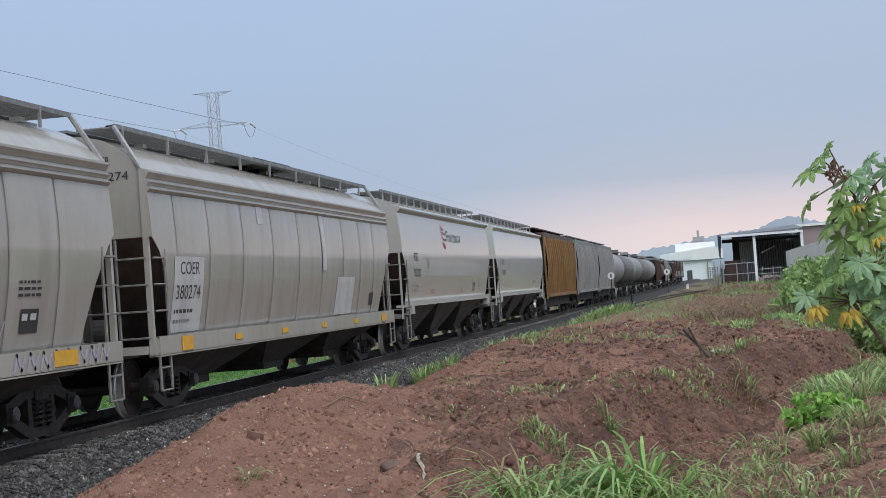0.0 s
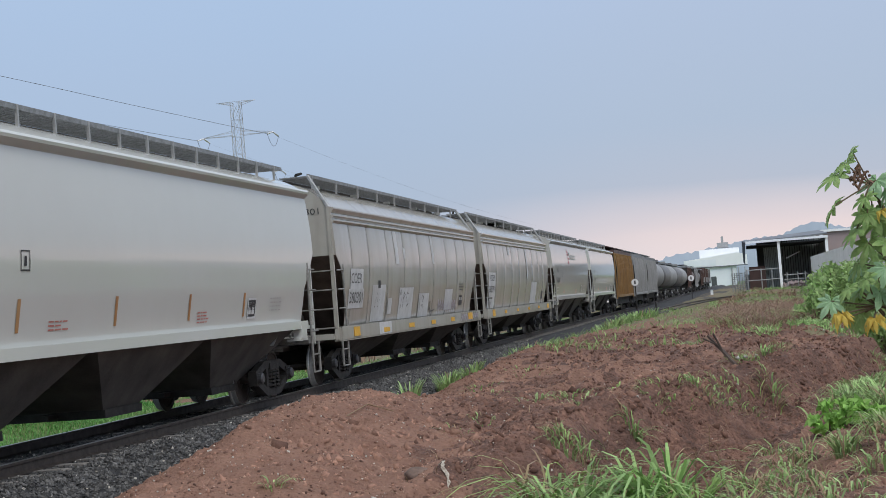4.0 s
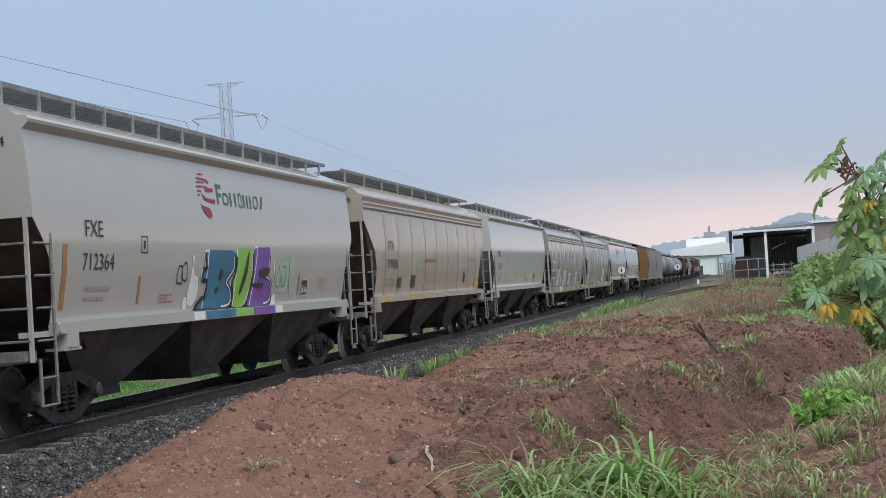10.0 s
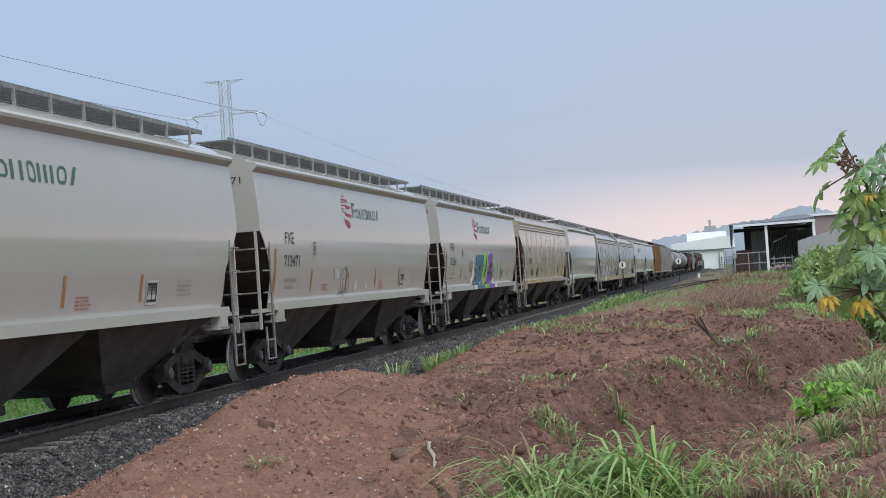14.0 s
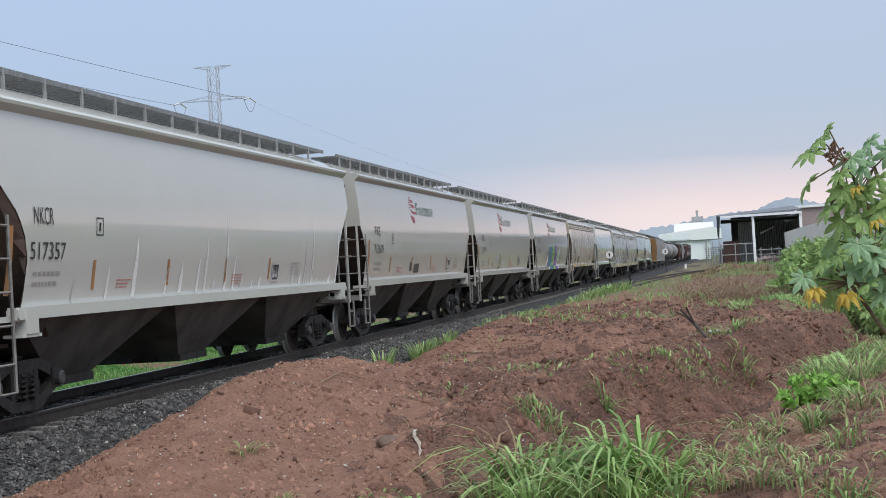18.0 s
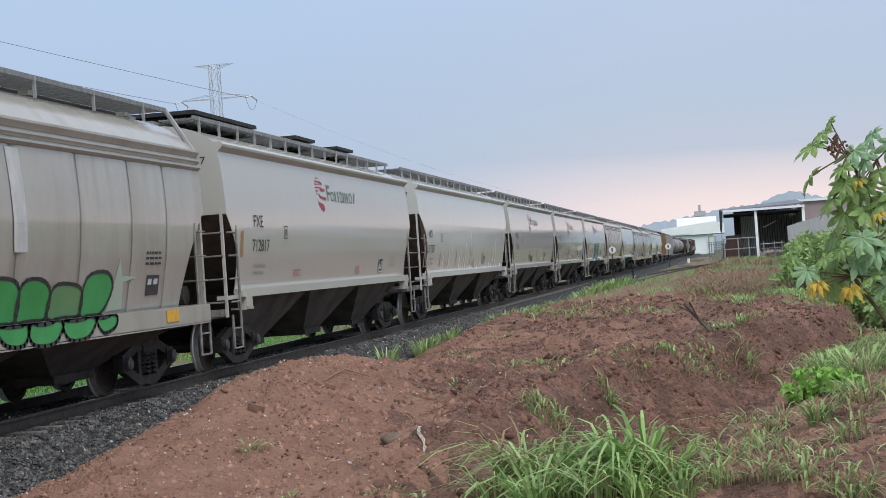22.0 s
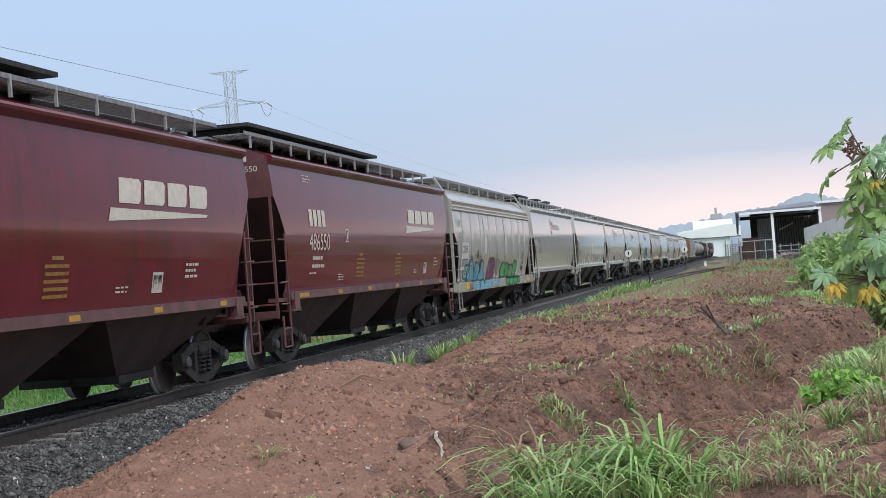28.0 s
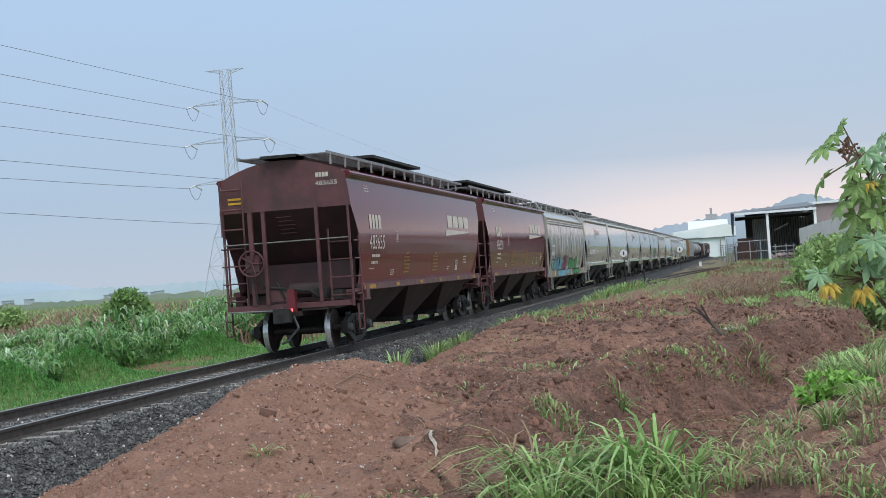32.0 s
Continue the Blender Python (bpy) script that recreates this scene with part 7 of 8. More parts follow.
def leaf_cloud(name, centres, n, size, material, seed):
    """Many small folded leaves spread through ellipsoids (x, y, z, rx, ry, rz)."""
    g = np.random.default_rng(seed)
    c = np.array(centres)
    i = g.integers(0, len(c), n)
    d = g.normal(size=(n, 3))
    d /= np.linalg.norm(d, axis=1)[:, None]
    r = g.random(n)[:, None] ** 0.45
    P = c[i, :3] + d * r * c[i, 3:]
    a = g.normal(size=(n, 3))
    a /= np.linalg.norm(a, axis=1)[:, None]
    b = np.cross(a, g.normal(size=(n, 3)))
    b /= np.linalg.norm(b, axis=1)[:, None]
    s = size * (0.6 + 0.8 * g.random(n))[:, None]
    v = np.stack([P - a * s, P + b * s * 0.45 - a * s * 0.1, P + a * s, P - b * s * 0.45 - a * s * 0.1], 1)
    f = np.arange(n * 4).reshape(-1, 4)
    return pydata(name, v.reshape(-1, 3), f, material)


def bush(x, y, blobs, n, size, material, label, seed, name="bush", cat="bush"):
    z = float(ground_z(x, y))
    t = tagged(new(name), label, cat)
    t.location = (x, y, z)
    for bx, by, bz, *_ in blobs:
        bm = bmesh.new()
        bar(bm, (0.1 * bx, 0.1 * by, -0.05), (bx * 0.6, by * 0.6, bz * 0.6), 0.035 if bz > 0.6 else 0.008, 5)
        bar(bm, (bx * 0.6, by * 0.6, bz * 0.6), (bx, by, bz * 1.05), 0.02 if bz > 0.6 else 0.005, 5)
        part("stem", bm, STEM, t)
    mesh_part("foliage", leaf_cloud("foliage", blobs, n, size, material, seed), t)


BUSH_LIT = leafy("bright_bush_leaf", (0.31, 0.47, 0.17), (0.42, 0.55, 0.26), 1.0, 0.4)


def bushes():
    g = random.Random(8)
    for i, (x, y, r, h) in enumerate(((2.2, 43, 0.6, 1.4), (2.5, 47, 0.8, 1.8), (1.9, 45, 0.5, 0.9), (3.0, 42, 0.8, 1.8), (3.6, 58, 1.0, 2.0), (4.4, 72, 1.2, 2.1), (5.0, 90, 1.3, 2.2), (5.2, 108, 1.5, 2.2), (3.4, 64, 0.8, 1.5), (3.8, 41, 1.1, 2.1), (3.1, 35, 0.6, 1.2), (4.6, 43, 1.3, 2.4), (3.9, 49, 1.0, 1.8), (3.3, 31, 0.6, 1.2), (5.2, 47, 1.5, 2.4), (4.0, 36, 0.9, 1.8), (2.6, 46, 0.6, 0.9))):
        bl = [(r * g.uniform(-0.7, 0.7), r * g.uniform(-0.7, 0.7), h * g.uniform(0.3, 0.8), r * g.uniform(0.35, 0.6), r * 0.5, h * g.uniform(0.2, 0.33)) for _ in range(8)]
        bush(x, y, bl, 1000, 0.10, BUSH if i % 2 else BUSH_LIT, "leafy green bush beside the wall", 300 + i)
    for i, (x, y, r, h) in enumerate(((0.76, 17.4, 0.2, 0.2), (1.0, 17.5, 0.24, 0.3), (1.22, 17.2, 0.22, 0.24))):
        bl = [(r * g.uniform(-0.9, 0.9), r * g.uniform(-0.9, 0.9), h * g.uniform(0.25, 0.95), r * 0.42, r * 0.42, h * 0.26) for _ in range(10)]
        bush(x, y, bl, 210, 0.062, LUSH, "lush bright green leafy weed on the verge", 340 + i, "weed", "weed")
    # the round bush in the field and its neighbour
    bush(-33.9, 80, [(-0.6, 0, 1.3, 1.0, 1.0, 0.8), (0.6, 0, 1.2, 0.9, 0.9, 0.8), (0, 0, 1.9, 0.9, 0.9, 0.7), (0, 0.5, 0.9, 1.3, 1, 0.7)], 2600, 0.16, LEAF, "round green bush standing alone in the field", 320)
    bush(-43, 82, [(-1, 0, 1.4, 1.6, 1.2, 1.0), (0.8, 0, 1.1, 1.2, 1.0, 0.9), (-1.5, 0.5, 2.0, 1.3, 1, 0.8)], 2400, 0.18, BUSH, "dark green bush in the field", 321)
    # scrub seen below the cars
    for i, (x, y) in enumerate(((-17.8, 29.5), (-17.5, 26), (-16.4, 23.5))):
        bl = [(g.uniform(-0.5, 0.5), g.uniform(-0.5, 0.5), g.uniform(0.3, 0.8), 0.45, 0.45, 0.35) for _ in range(6)]
        bush(x, y, bl, 900, 0.07, WEED, "low leafy green scrub beside the track", 330 + i)


meadow()
bushes()


# the castor plant by the camera
def castor_leaf(seed, lobes=8):
    """A hand-shaped leaf about a unit long: toothed lobes round the stalk, each folded along its rib."""
    g = random.Random(seed)
    bm = bmesh.new()
    c = bm.verts.new((0, 0, 0))
    span = 2 * math.pi * 0.88
    sinus = []
    for k in range(lobes + 1):
        a = -span / 2 + span * k / lobes
        sinus.append(bm.verts.new((0.40 * math.cos(a), 0.40 * math.sin(a), -0.02)))
    for k in range(lobes):
        a = -span / 2 + span * (k + 0.5) / lobes
        size = (0.62 + 0.42 * math.cos(a / 2) ** 2) * g.uniform(0.9, 1.1)
        rib1 = bm.verts.new((0.5 * size * math.cos(a), 0.5 * size * math.sin(a), 0.03))
        tip = bm.verts.new((size * math.cos(a), size * math.sin(a), -0.16 * size - 0.06 * g.random()))
        sp = span / lobes / 2
        l1 = bm.verts.new((0.62 * size * math.cos(a - sp * 0.8), 0.62 * size * math.sin(a - sp * 0.8), -0.05))
        r1 = bm.verts.new((0.62 * size * math.cos(a + sp * 0.8), 0.62 * size * math.sin(a + sp * 0.8), -0.05))
        l2 = bm.verts.new((0.8 * size * math.cos(a - sp * 0.46), 0.8 * size * math.sin(a - sp * 0.46), -0.09))
        r2 = bm.verts.new((0.8 * size * math.cos(a + sp * 0.46), 0.8 * size * math.sin(a + sp * 0.46), -0.09))
        for f in ((c, sinus[k], l1, rib1), (c, rib1, r1, sinus[k + 1]), (rib1, l1, l2, tip), (rib1, tip, r2, r1)):
            bm.faces.new(f)
    return bm


def castor():
    plant = tagged(new("castor_plant"), "castor plant with hand-shaped green leaves and some yellowed ones", "plant")
    z0 = float(ground_z(1.45, 9.6))
    plant.location = (1.45, 9.6, z0)
    kinds = [shared("leaf", castor_leaf(k), m) for k, m in ((1, CASTOR), (2, CASTOR), (3, CASTOR_PALE), (4, CASTOR_PALE), (5, CASTOR_YEL))]
    tops = ((0.80, 9.5, 2.10), (0.98, 9.6, 2.05), (0.93, 9.4, 1.55), (1.15, 9.6, 1.85), (1.2, 9.5, 2.25), (0.78, 9.5, 1.35))
    rel = lambda p: Vector((p[0] - 1.45, p[1] - 9.6, p[2] - z0))
    for p in tops:
        bm = bmesh.new()
        q = rel(p)
        m = Vector((q.x * 0.45, q.y * 0.5, q.z * 0.62))
        bar(bm, (0, 0, -0.05), m, 0.019, 7)
        bar(bm, m, q, 0.012, 7)
        part("stem", bm, STEM, plant, "brownish woody stem")
    g = random.Random(17)
    spots = [(0.71, 9.5, 2.31, 0, 0.10), (0.60, 9.5, 2.17, 0, 0.15), (0.57, 9.45, 1.98, 0, 0.16), (0.66, 9.5, 2.24, 0, 0.12), (0.84, 9.5, 2.12, 2, 0.16), (0.95, 9.5, 2.21, 3, 0.13), (0.90, 9.45, 2.06, 2, 0.15),
             (0.70, 9.5, 1.83, 0, 0.17), (0.80, 9.5, 1.92, 1, 0.15), (0.90, 9.5, 1.9, 1, 0.15), (0.76, 9.5, 1.74, 1, 0.15), (0.88, 9.5, 1.74, 0, 0.16), (0.98, 9.5, 1.98, 0, 0.16), (1.0, 9.5, 1.8, 1, 0.15),
             (0.84, 9.4, 1.58, 2, 0.15), (0.93, 9.4, 1.50, 2, 0.16), (0.72, 9.4, 1.52, 1, 0.12), (0.62, 9.5, 1.47, 1, 0.11), (0.80, 9.5, 1.44, 3, 0.14), (0.95, 9.5, 1.38, 2, 0.15), (0.88, 9.4, 1.34, 0, 0.12),
             (0.51, 9.5, 1.40, 3, 0.12), (1.05, 9.5, 1.6, 1, 0.16), (1.05, 9.5, 1.45, 2, 0.15), (0.70, 9.6, 1.62, 0, 0.12), (0.66, 9.6, 1.35, 1, 0.10), (0.98, 9.5, 1.28, 3, 0.13), (0.76, 9.45, 2.02, 1, 0.11), (1.08, 9.5, 2.15, 2, 0.15),
             (0.56, 9.4, 1.32, 4, 0.10), (0.75, 9.4, 1.28, 4, 0.10), (0.58, 9.42, 1.29, 4, 0.06), (0.73, 9.42, 1.24, 4, 0.07), (0.85, 9.45, 1.93, 4, 0.07), (0.96, 9.45, 1.72, 4, 0.08), (0.93, 9.45, 1.6, 4, 0.05)]
    for k in range(20):
        spots.append((g.uniform(0.66, 1.15), g.uniform(9.35, 9.75), g.uniform(1.28, 1.95), g.choice((0, 1, 1, 2, 3)), g.uniform(0.10, 0.165)))
    for x, y, z, kind, s in spots:
        p = rel((x, y, z))
        o = mesh_part("leaf", kinds[kind], plant, "yellowed drooping leaf" if kind == 4 else "")
        droop = 62 if kind == 4 else g.uniform(30, 75)
        turn = g.uniform(120, 240) if x < 0.75 else g.uniform(150, 330)
        o.matrix_local = Matrix.Translation(p) @ Euler((radians(g.uniform(-25, 25)), radians(25 if kind == 4 else droop), radians(turn))).to_matrix().to_4x4() @ Matrix.Diagonal((s, s, s * (3.8 if kind == 4 else 1), 1))
        near = min(tops, key=lambda t: (t[0] - x) ** 2 + (t[2] - z) ** 2)
        bm = bmesh.new()
        bar(bm, rel(near), p, 0.005, 5)
        part("leaf_stalk", bm, STEM, plant)
    bm = bmesh.new()
    for _ in range(30):
        c = rel((0.74 + g.uniform(-0.05, 0.07), 9.5, 2.14 + g.uniform(-0.05, 0.06)))
        bar(bm, c, c + Vector((g.uniform(-0.03, 0.03), 0, g.uniform(-0.03, 0.04))), 0.009, 5)
    part("flower_spike", bm, REDDISH, plant, "reddish-brown seed spike")


castor()


def small_plants():
    """A seedling with broad olive leaves and a few dry seed stalks among the grass."""
    g = random.Random(71)
    leaf = shared("leaf", castor_leaf(9, 5), OLIVE)
    p = tagged(new("castor_seedling"), "young castor seedling with olive-brown leaves among grass", "plant")
    z = float(ground_z(-1.5, 12.2))
    p.location = (-1.5, 12.2, z)
    for dx, h, s, turn in ((-0.16, 0.26, 0.15, 150), (0.06, 0.36, 0.18, 200), (0.24, 0.22, 0.17, 300), (-0.02, 0.2, 0.14, 240)):
        part("leaf_stalk", bars(((0, 0, -0.03), (dx, 0, h)), r=0.006), STEM, p)
        o = mesh_part("leaf", leaf, p)
        o.matrix_local = Matrix.Translation((dx, 0, h)) @ Euler((radians(g.uniform(-20, 20)), radians(35), radians(turn))).to_matrix().to_4x4() @ Matrix.Diagonal((s, s, s, 1))
    for x, y, h in ((-0.40, 11.9, 0.66), (-0.50, 11.8, 0.5), (-0.28, 11.7, 0.52), (-0.98, 12.0, 0.5), (-1.05, 11.9, 0.42), (-0.16, 11.6, 0.4)):
        t = tagged(new("seed_stalk"), "thin dry brownish seed stalk among grass", "grass", "seed stalks")
        z = float(ground_z(x, y))
        t.location = (x, y, z)
        lean = g.uniform(-0.05, 0.05)
        part("stalk", bars(((0, 0, -0.02), (lean, 0, h)), r=0.0035, sides=4), DRY, t)
        bm = bmesh.new()
        for k in range(22):
            a = Vector((lean * (0.7 + 0.3 * k / 22), 0, h * (0.72 + 0.28 * k / 22)))
            bar(bm, a, a + Vector((g.uniform(-0.05, 0.05), g.uniform(-0.02, 0.02), g.uniform(0.0, 0.04))), 0.002, 3)
        part("seed_head", bm, REDDISH, t)["kind"] = "stuff"


small_plants()

# ---- pylon and its lines ----

# galvanised grey, paled and blued to include distance haze
LATTICE = surface("galvanised_lattice", (0.58, 0.60, 0.63), (0.44, 0.46, 0.5), 1, 0.5, 0.5, 0)
CABLE = surface("cable", (0.17, 0.17, 0.19), (0.12, 0.12, 0.14), 1, 0.6, 0.3, 0)
INSUL = surface("glass_insulator", (0.7, 0.72, 0.74), (0.6, 0.6, 0.62), 5, 0.3, 0, 0)


def strand(pts, r):
    """One continuous thin wire through the points."""
    bm = bmesh.new()
    rings = [[bm.verts.new(p + Vector((dx, 0, dz))) for dx, dz in ((r, 0), (0, r), (-r, 0), (0, -r))] for p in pts]
    for a, b in zip(rings, rings[1:]):
        for k in range(4):
            bm.faces.new((a[k], a[k - 1], b[k - 1], b[k]))
    bm.normal_update()
    return bm


def pylon():
    cx, cy, base = -85.0, 250.0, -0.7
    t = tagged(new("transmission_tower"), "tall steel lattice transmission tower with three cross-arms", "pylon")
    t.location = (cx, cy, base)
    lev = [(0, 5.0), (6, 3.95), (11, 3.0), (16, 1.3), (19, 0.95), (22, 0.9), (25, 0.87), (28, 0.84), (31, 0.82), (34, 0.8), (37, 0.8), (40.2, 0.8)]
    cor = ((-1, -1), (1, -1), (1, 1), (-1, 1))
    for sx, sy in cor:
        part("leg", bars(*[((sx * a[1], sy * a[1], a[0]), (sx * b[1], sy * b[1], b[0])) for a, b in zip(lev, lev[1:])], r=0.07, sides=4), LATTICE, t)
    for i in range(4):
        (ax, ay), (bx, by) = cor[i], cor[(i + 1) % 4]
        bm = bmesh.new()
        for (z0, w0), (z1, w1) in zip(lev, lev[1:]):
            bar(bm, (ax * w0, ay * w0, z0), (bx * w1, by * w1, z1), 0.035, 4)
            bar(bm, (bx * w0, by * w0, z0), (ax * w1, ay * w1, z1), 0.035, 4)
            bar(bm, (ax * w1, ay * w1, z1), (bx * w1, by * w1, z1), 0.035, 4)
        part("bracing", bm, LATTICE, t)
    for z, l in ((40.2, 3.6), (34.3, 6.4), (27.6, 7.2), (20.4, 6.9)):
        for s in (-1, 1):
            bm = bmesh.new()
            for sy in (-1, 1):
                bar(bm, (s * 0.8, sy * 0.8, z), (s * l, 0, z + 0.05), 0.06, 4)
                bar(bm, (s * 0.8, sy * 0.8, z + 0.75 if z < 39 else z - 0.5), (s * l, 0, z + 0.1), 0.045, 4)
            part("cross_arm", bm, LATTICE, t)
            if z < 39:
                for dy in (-1, 1):
                    part("insulator", bars(((s * l, 0, z), (s * l + 0.25 * dy, dy * 2.4, z - 0.55)), r=0.13, sides=8), INSUL, t, "pale insulator string")
                bm = bmesh.new()
                pts = [Vector((s * l + 0.25 * k / 4, 2.4 * k / 4, z - 0.6 - 1.9 * (1 - (k / 4) ** 2))) for k in range(-4, 5)]
                for a, b in zip(pts, pts[1:]):
                    bar(bm, a, b, 0.035, 4)
                part("jumper", bm, CABLE, t)
    # lines to the near side, which pass out of view, and away to the far side
    ends = ((6.4, 34.3, -96.2, 36.9), (-6.4, 34.3, -96.8, 33.0), (7.2, 27.6, -97.1, 29.2), (-7.2, 27.6, -97.4, 25.9), (6.9, 20.4, -97.7, 21.2), (-6.9, 20.4, -97.9, 18.75), (0.5, 13.5, -98.3, 14.0))
    for dx, z, x1, z1 in ends:
        a = Vector((cx + dx, cy - 2.4, z + base - 0.6))
        m = Vector((x1, 190.0, z1))
        b = m + (m - a) * 2.6
        pts = []
        for k in range(25):
            f = k / 24
            p = a.lerp(b, f)
            p.z -= 4.0 * f * (0.278 - f) * -1 * 3.0 if f > 0.278 else 6.0 * f * (0.278 - f)
            pts.append(p)
        tagged(part("power_line", strand(pts, 0.032), CABLE, None), "thin dark overhead power line below the clouds", "cable", "power lines")
    for dx, z in ((6.4, 34.3), (7.2, 27.6), (-6.4, 34.3)):
        a, b = Vector((cx + dx, cy + 2.4, z + base - 0.6)), Vector((cx + dx + 22, cy + 170, z - 13))
        pts = [a.lerp(b, k / 16) - Vector((0, 0, 5 * (k / 16) * (1 - k / 16))) for k in range(17)]
        tagged(part("power_line", strand(pts, 0.011), CABLE, None), "thin dark overhead power line below the clouds", "cable", "power lines")


pylon()

# ---- works buildings at the end of the line ----

CONCRETE = surface("weathered_concrete", (0.82, 0.79, 0.74), (0.74, 0.71, 0.66), 0.5, 0.9, bump=0, stain=(0.64, 0.61, 0.56))
WHITEWALL = surface("white_sheet_wall", (0.88, 0.89, 0.90), (0.84, 0.85, 0.86), 0.3, 0.6, bump=0)
GREYWALL = surface("pale_sheet_wall", (0.84, 0.87, 0.90), (0.79, 0.82, 0.86), 0.3, 0.6, bump=0)
# dull dark tone that paints interior shade in the shed and the doorway
DARKSHEET = surface("dark_shade_sheet", (0.12, 0.125, 0.13), (0.085, 0.09, 0.095), 0.6, 0.95, 0, 0, spec=0)
SHEET = surface("corrugated_sheet", (0.52, 0.55, 0.55), (0.38, 0.41, 0.41), 0.6, 0.8, 0, 0)
ROOFSHEET = surface("roof_sheet", (0.20, 0.21, 0.23), (0.14, 0.15, 0.165), 0.5, 0.6, 0.2, 0.1)
PINK = surface("mauve_render", (0.38, 0.30, 0.30), (0.33, 0.26, 0.26), 0.4, 0.9, bump=0.1)
BROWNWALL = surface("brown_boards", (0.09, 0.05, 0.045), (0.06, 0.04, 0.035), 1, 0.9, bump=0.2)


def shed():
    t = tagged(new("open_shed"), "open-fronted steel shed with a dark roof on white posts", "shed")
    y0, y1, g = 150.0, 166.0, 0.35
    bm = bmesh.new()
    q = [(0.35, y0 - 0.6, 5.05), (8.2, y0 - 0.6, 5.30), (8.2, y1, 6.1), (0.0, y1, 5.6)]
    v = [bm.verts.new(p) for p in q] + [bm.verts.new((a, b, c + 0.14)) for a, b, c in q]
    for f in ((3, 2, 1, 0), (4, 5, 6, 7), (0, 1, 5, 4), (1, 2, 6, 5), (2, 3, 7, 6), (3, 0, 4, 7)):
        bm.faces.new([v[i] for i in f])
    part("roof", bm, ROOFSHEET, t)
    bm = bmesh.new()
    v = [bm.verts.new(p) for p in ((0.35, y0 - 0.6, 5.1), (0.15, y0 - 0.2, 2.95), (0.0, y1, 3.4), (0.0, y1, 5.6))]
    bm.faces.new(v)
    part("side_cladding", bm, DARKSHEET, t)
    part("fascia", boxes((0.35, 8.2, y0 - 0.7, y0 - 0.6, 4.98, 5.2)), GREYWALL, t)
    for x in (3.5, 8.05):
        part("post", boxes((x - 0.13, x + 0.13, y0 - 0.5, y0 - 0.2, g - 0.3, 5.0)), WHITEWALL, t)
    for k in range(9):
        part("wall_sheet", boxes((2.1 + 0.17 * k, 2.24 + 0.17 * k, y0 + 6 + 0.04 * (k % 2), y0 + 6.05 + 0.04 * (k % 2), g - 0.2, 4.6)), SHEET, t)
    for k in range(17):
        part("wall_sheet", boxes((4.0 + 0.26 * k, 4.2 + 0.26 * k, y1 - 0.4 + 0.08 * (k % 2), y1 - 0.3 + 0.08 * (k % 2), g - 0.2, 5.6)), SHEET, t)
    # inner ceiling and closing walls, added to keep the shed's inside dark
    part("ceiling", boxes((0.4, 8.1, y0 - 0.4, y1 - 0.5, 4.75, 4.8)), DARKSHEET, t)
    part("side_wall", boxes((8.1, 8.2, y0 - 0.4, y1, 0.2, 5.2)), SHEET, t)
    part("back_wall", boxes((0.0, 4.0, y1 - 0.3, y1 - 0.2, g - 0.2, 2.0), (1.5, 8.2, y1 - 0.3, y1 - 0.2, 2.0, 5.6), (4.0, 8.2, y1 - 0.3, y1 - 0.2, g - 0.2, 2.0)), DARKSHEET, t)
    part("beam", bars(((4.2, y0 + 2, 3.3), (5.6, y0 + 5, 3.9)), r=0.07), WHITEWALL, t)
    b = tagged(new("stored_crate"), "dark brown wooden container in the shed", "container")
    part("box", boxes((0.5, 2.1, y0 + 1, y0 + 4, g - 0.2, 2.7)), BROWNWALL, b)
    f = tagged(new("pipe_fence"), "grey tubular fence in front of the shed", "fence")
    for x in (0.25, 1.6, 2.6, 4.0, 5.0, 5.7):
        part("fence_post", bars(((x, y0 - 3, g - 0.3), (x, y0 - 3, 2.45 if x < 3 else 1.9)), r=0.06), GALV, f)
    for z in (1.35, 2.35):
        part("rail", bars(((0.2, y0 - 3, z), (3.3, y0 - 3, z)), r=0.045), GALV, f)
    for z in (1.2, 1.65):
        part("rail", bars(((3.7, y0 - 3, z), (6.0, y0 - 3, z)), r=0.045), GALV, f)
    p = tagged(new("rubble_heap", rocks("rubble_heap", 3.6 + 2.2 * np.random.default_rng(4).random(60), np.full(60, y0 - 2.2), g + 0.5 * np.random.default_rng(5).random(60), np.full(60, 0.25), PINK, 6)), "heap of reddish rubble and scrap by the shed", "rubble")
    w = tagged(new("concrete_wall"), "long weathered grey concrete boundary wall", "wall")
    bm = bmesh.new()
    a, b = (6.3, 147.0), (5.9, 74.0)
    pts = [(6.35, 148.0, 3.2), (6.15, 120.0, 3.15), (6.1, 96.0, 3.1), (6.15, 76.0, 3.1), (7.4, 56.0, 3.0)]
    for (xa, ya, za), (xb, yb, zb) in zip(pts, pts[1:]):
        bm = bmesh.new()
        v = [bm.verts.new(p) for p in ((xa, ya, -0.5), (xb, yb, -0.5), (xb, yb, zb), (xa, ya, za), (xa + 0.25, ya, -0.5), (xb + 0.25, yb, -0.5), (xb + 0.25, yb, zb), (xa + 0.25, ya, za))]
        for q in ((0, 1, 2, 3), (7, 6, 5, 4), (3, 2, 6, 7), (0, 4, 5, 1), (0, 3, 7, 4), (1, 5, 6, 2)):
            bm.faces.new([v[i] for i in q])
        part("wall_panel", bm, CONCRETE, w)
    m = tagged(new("mauve_building"), "plain mauve rendered building with a white roof edge", "building")
    part("wall", boxes((8.6, 24, 168, 180, 0.5, 6.0)), PINK, m)
    part("roof_edge", boxes((8.4, 24.2, 167.7, 168, 6.0, 6.25), (8.4, 8.7, 167.7, 168, 3.0, 6.0)), WHITEWALL, m)
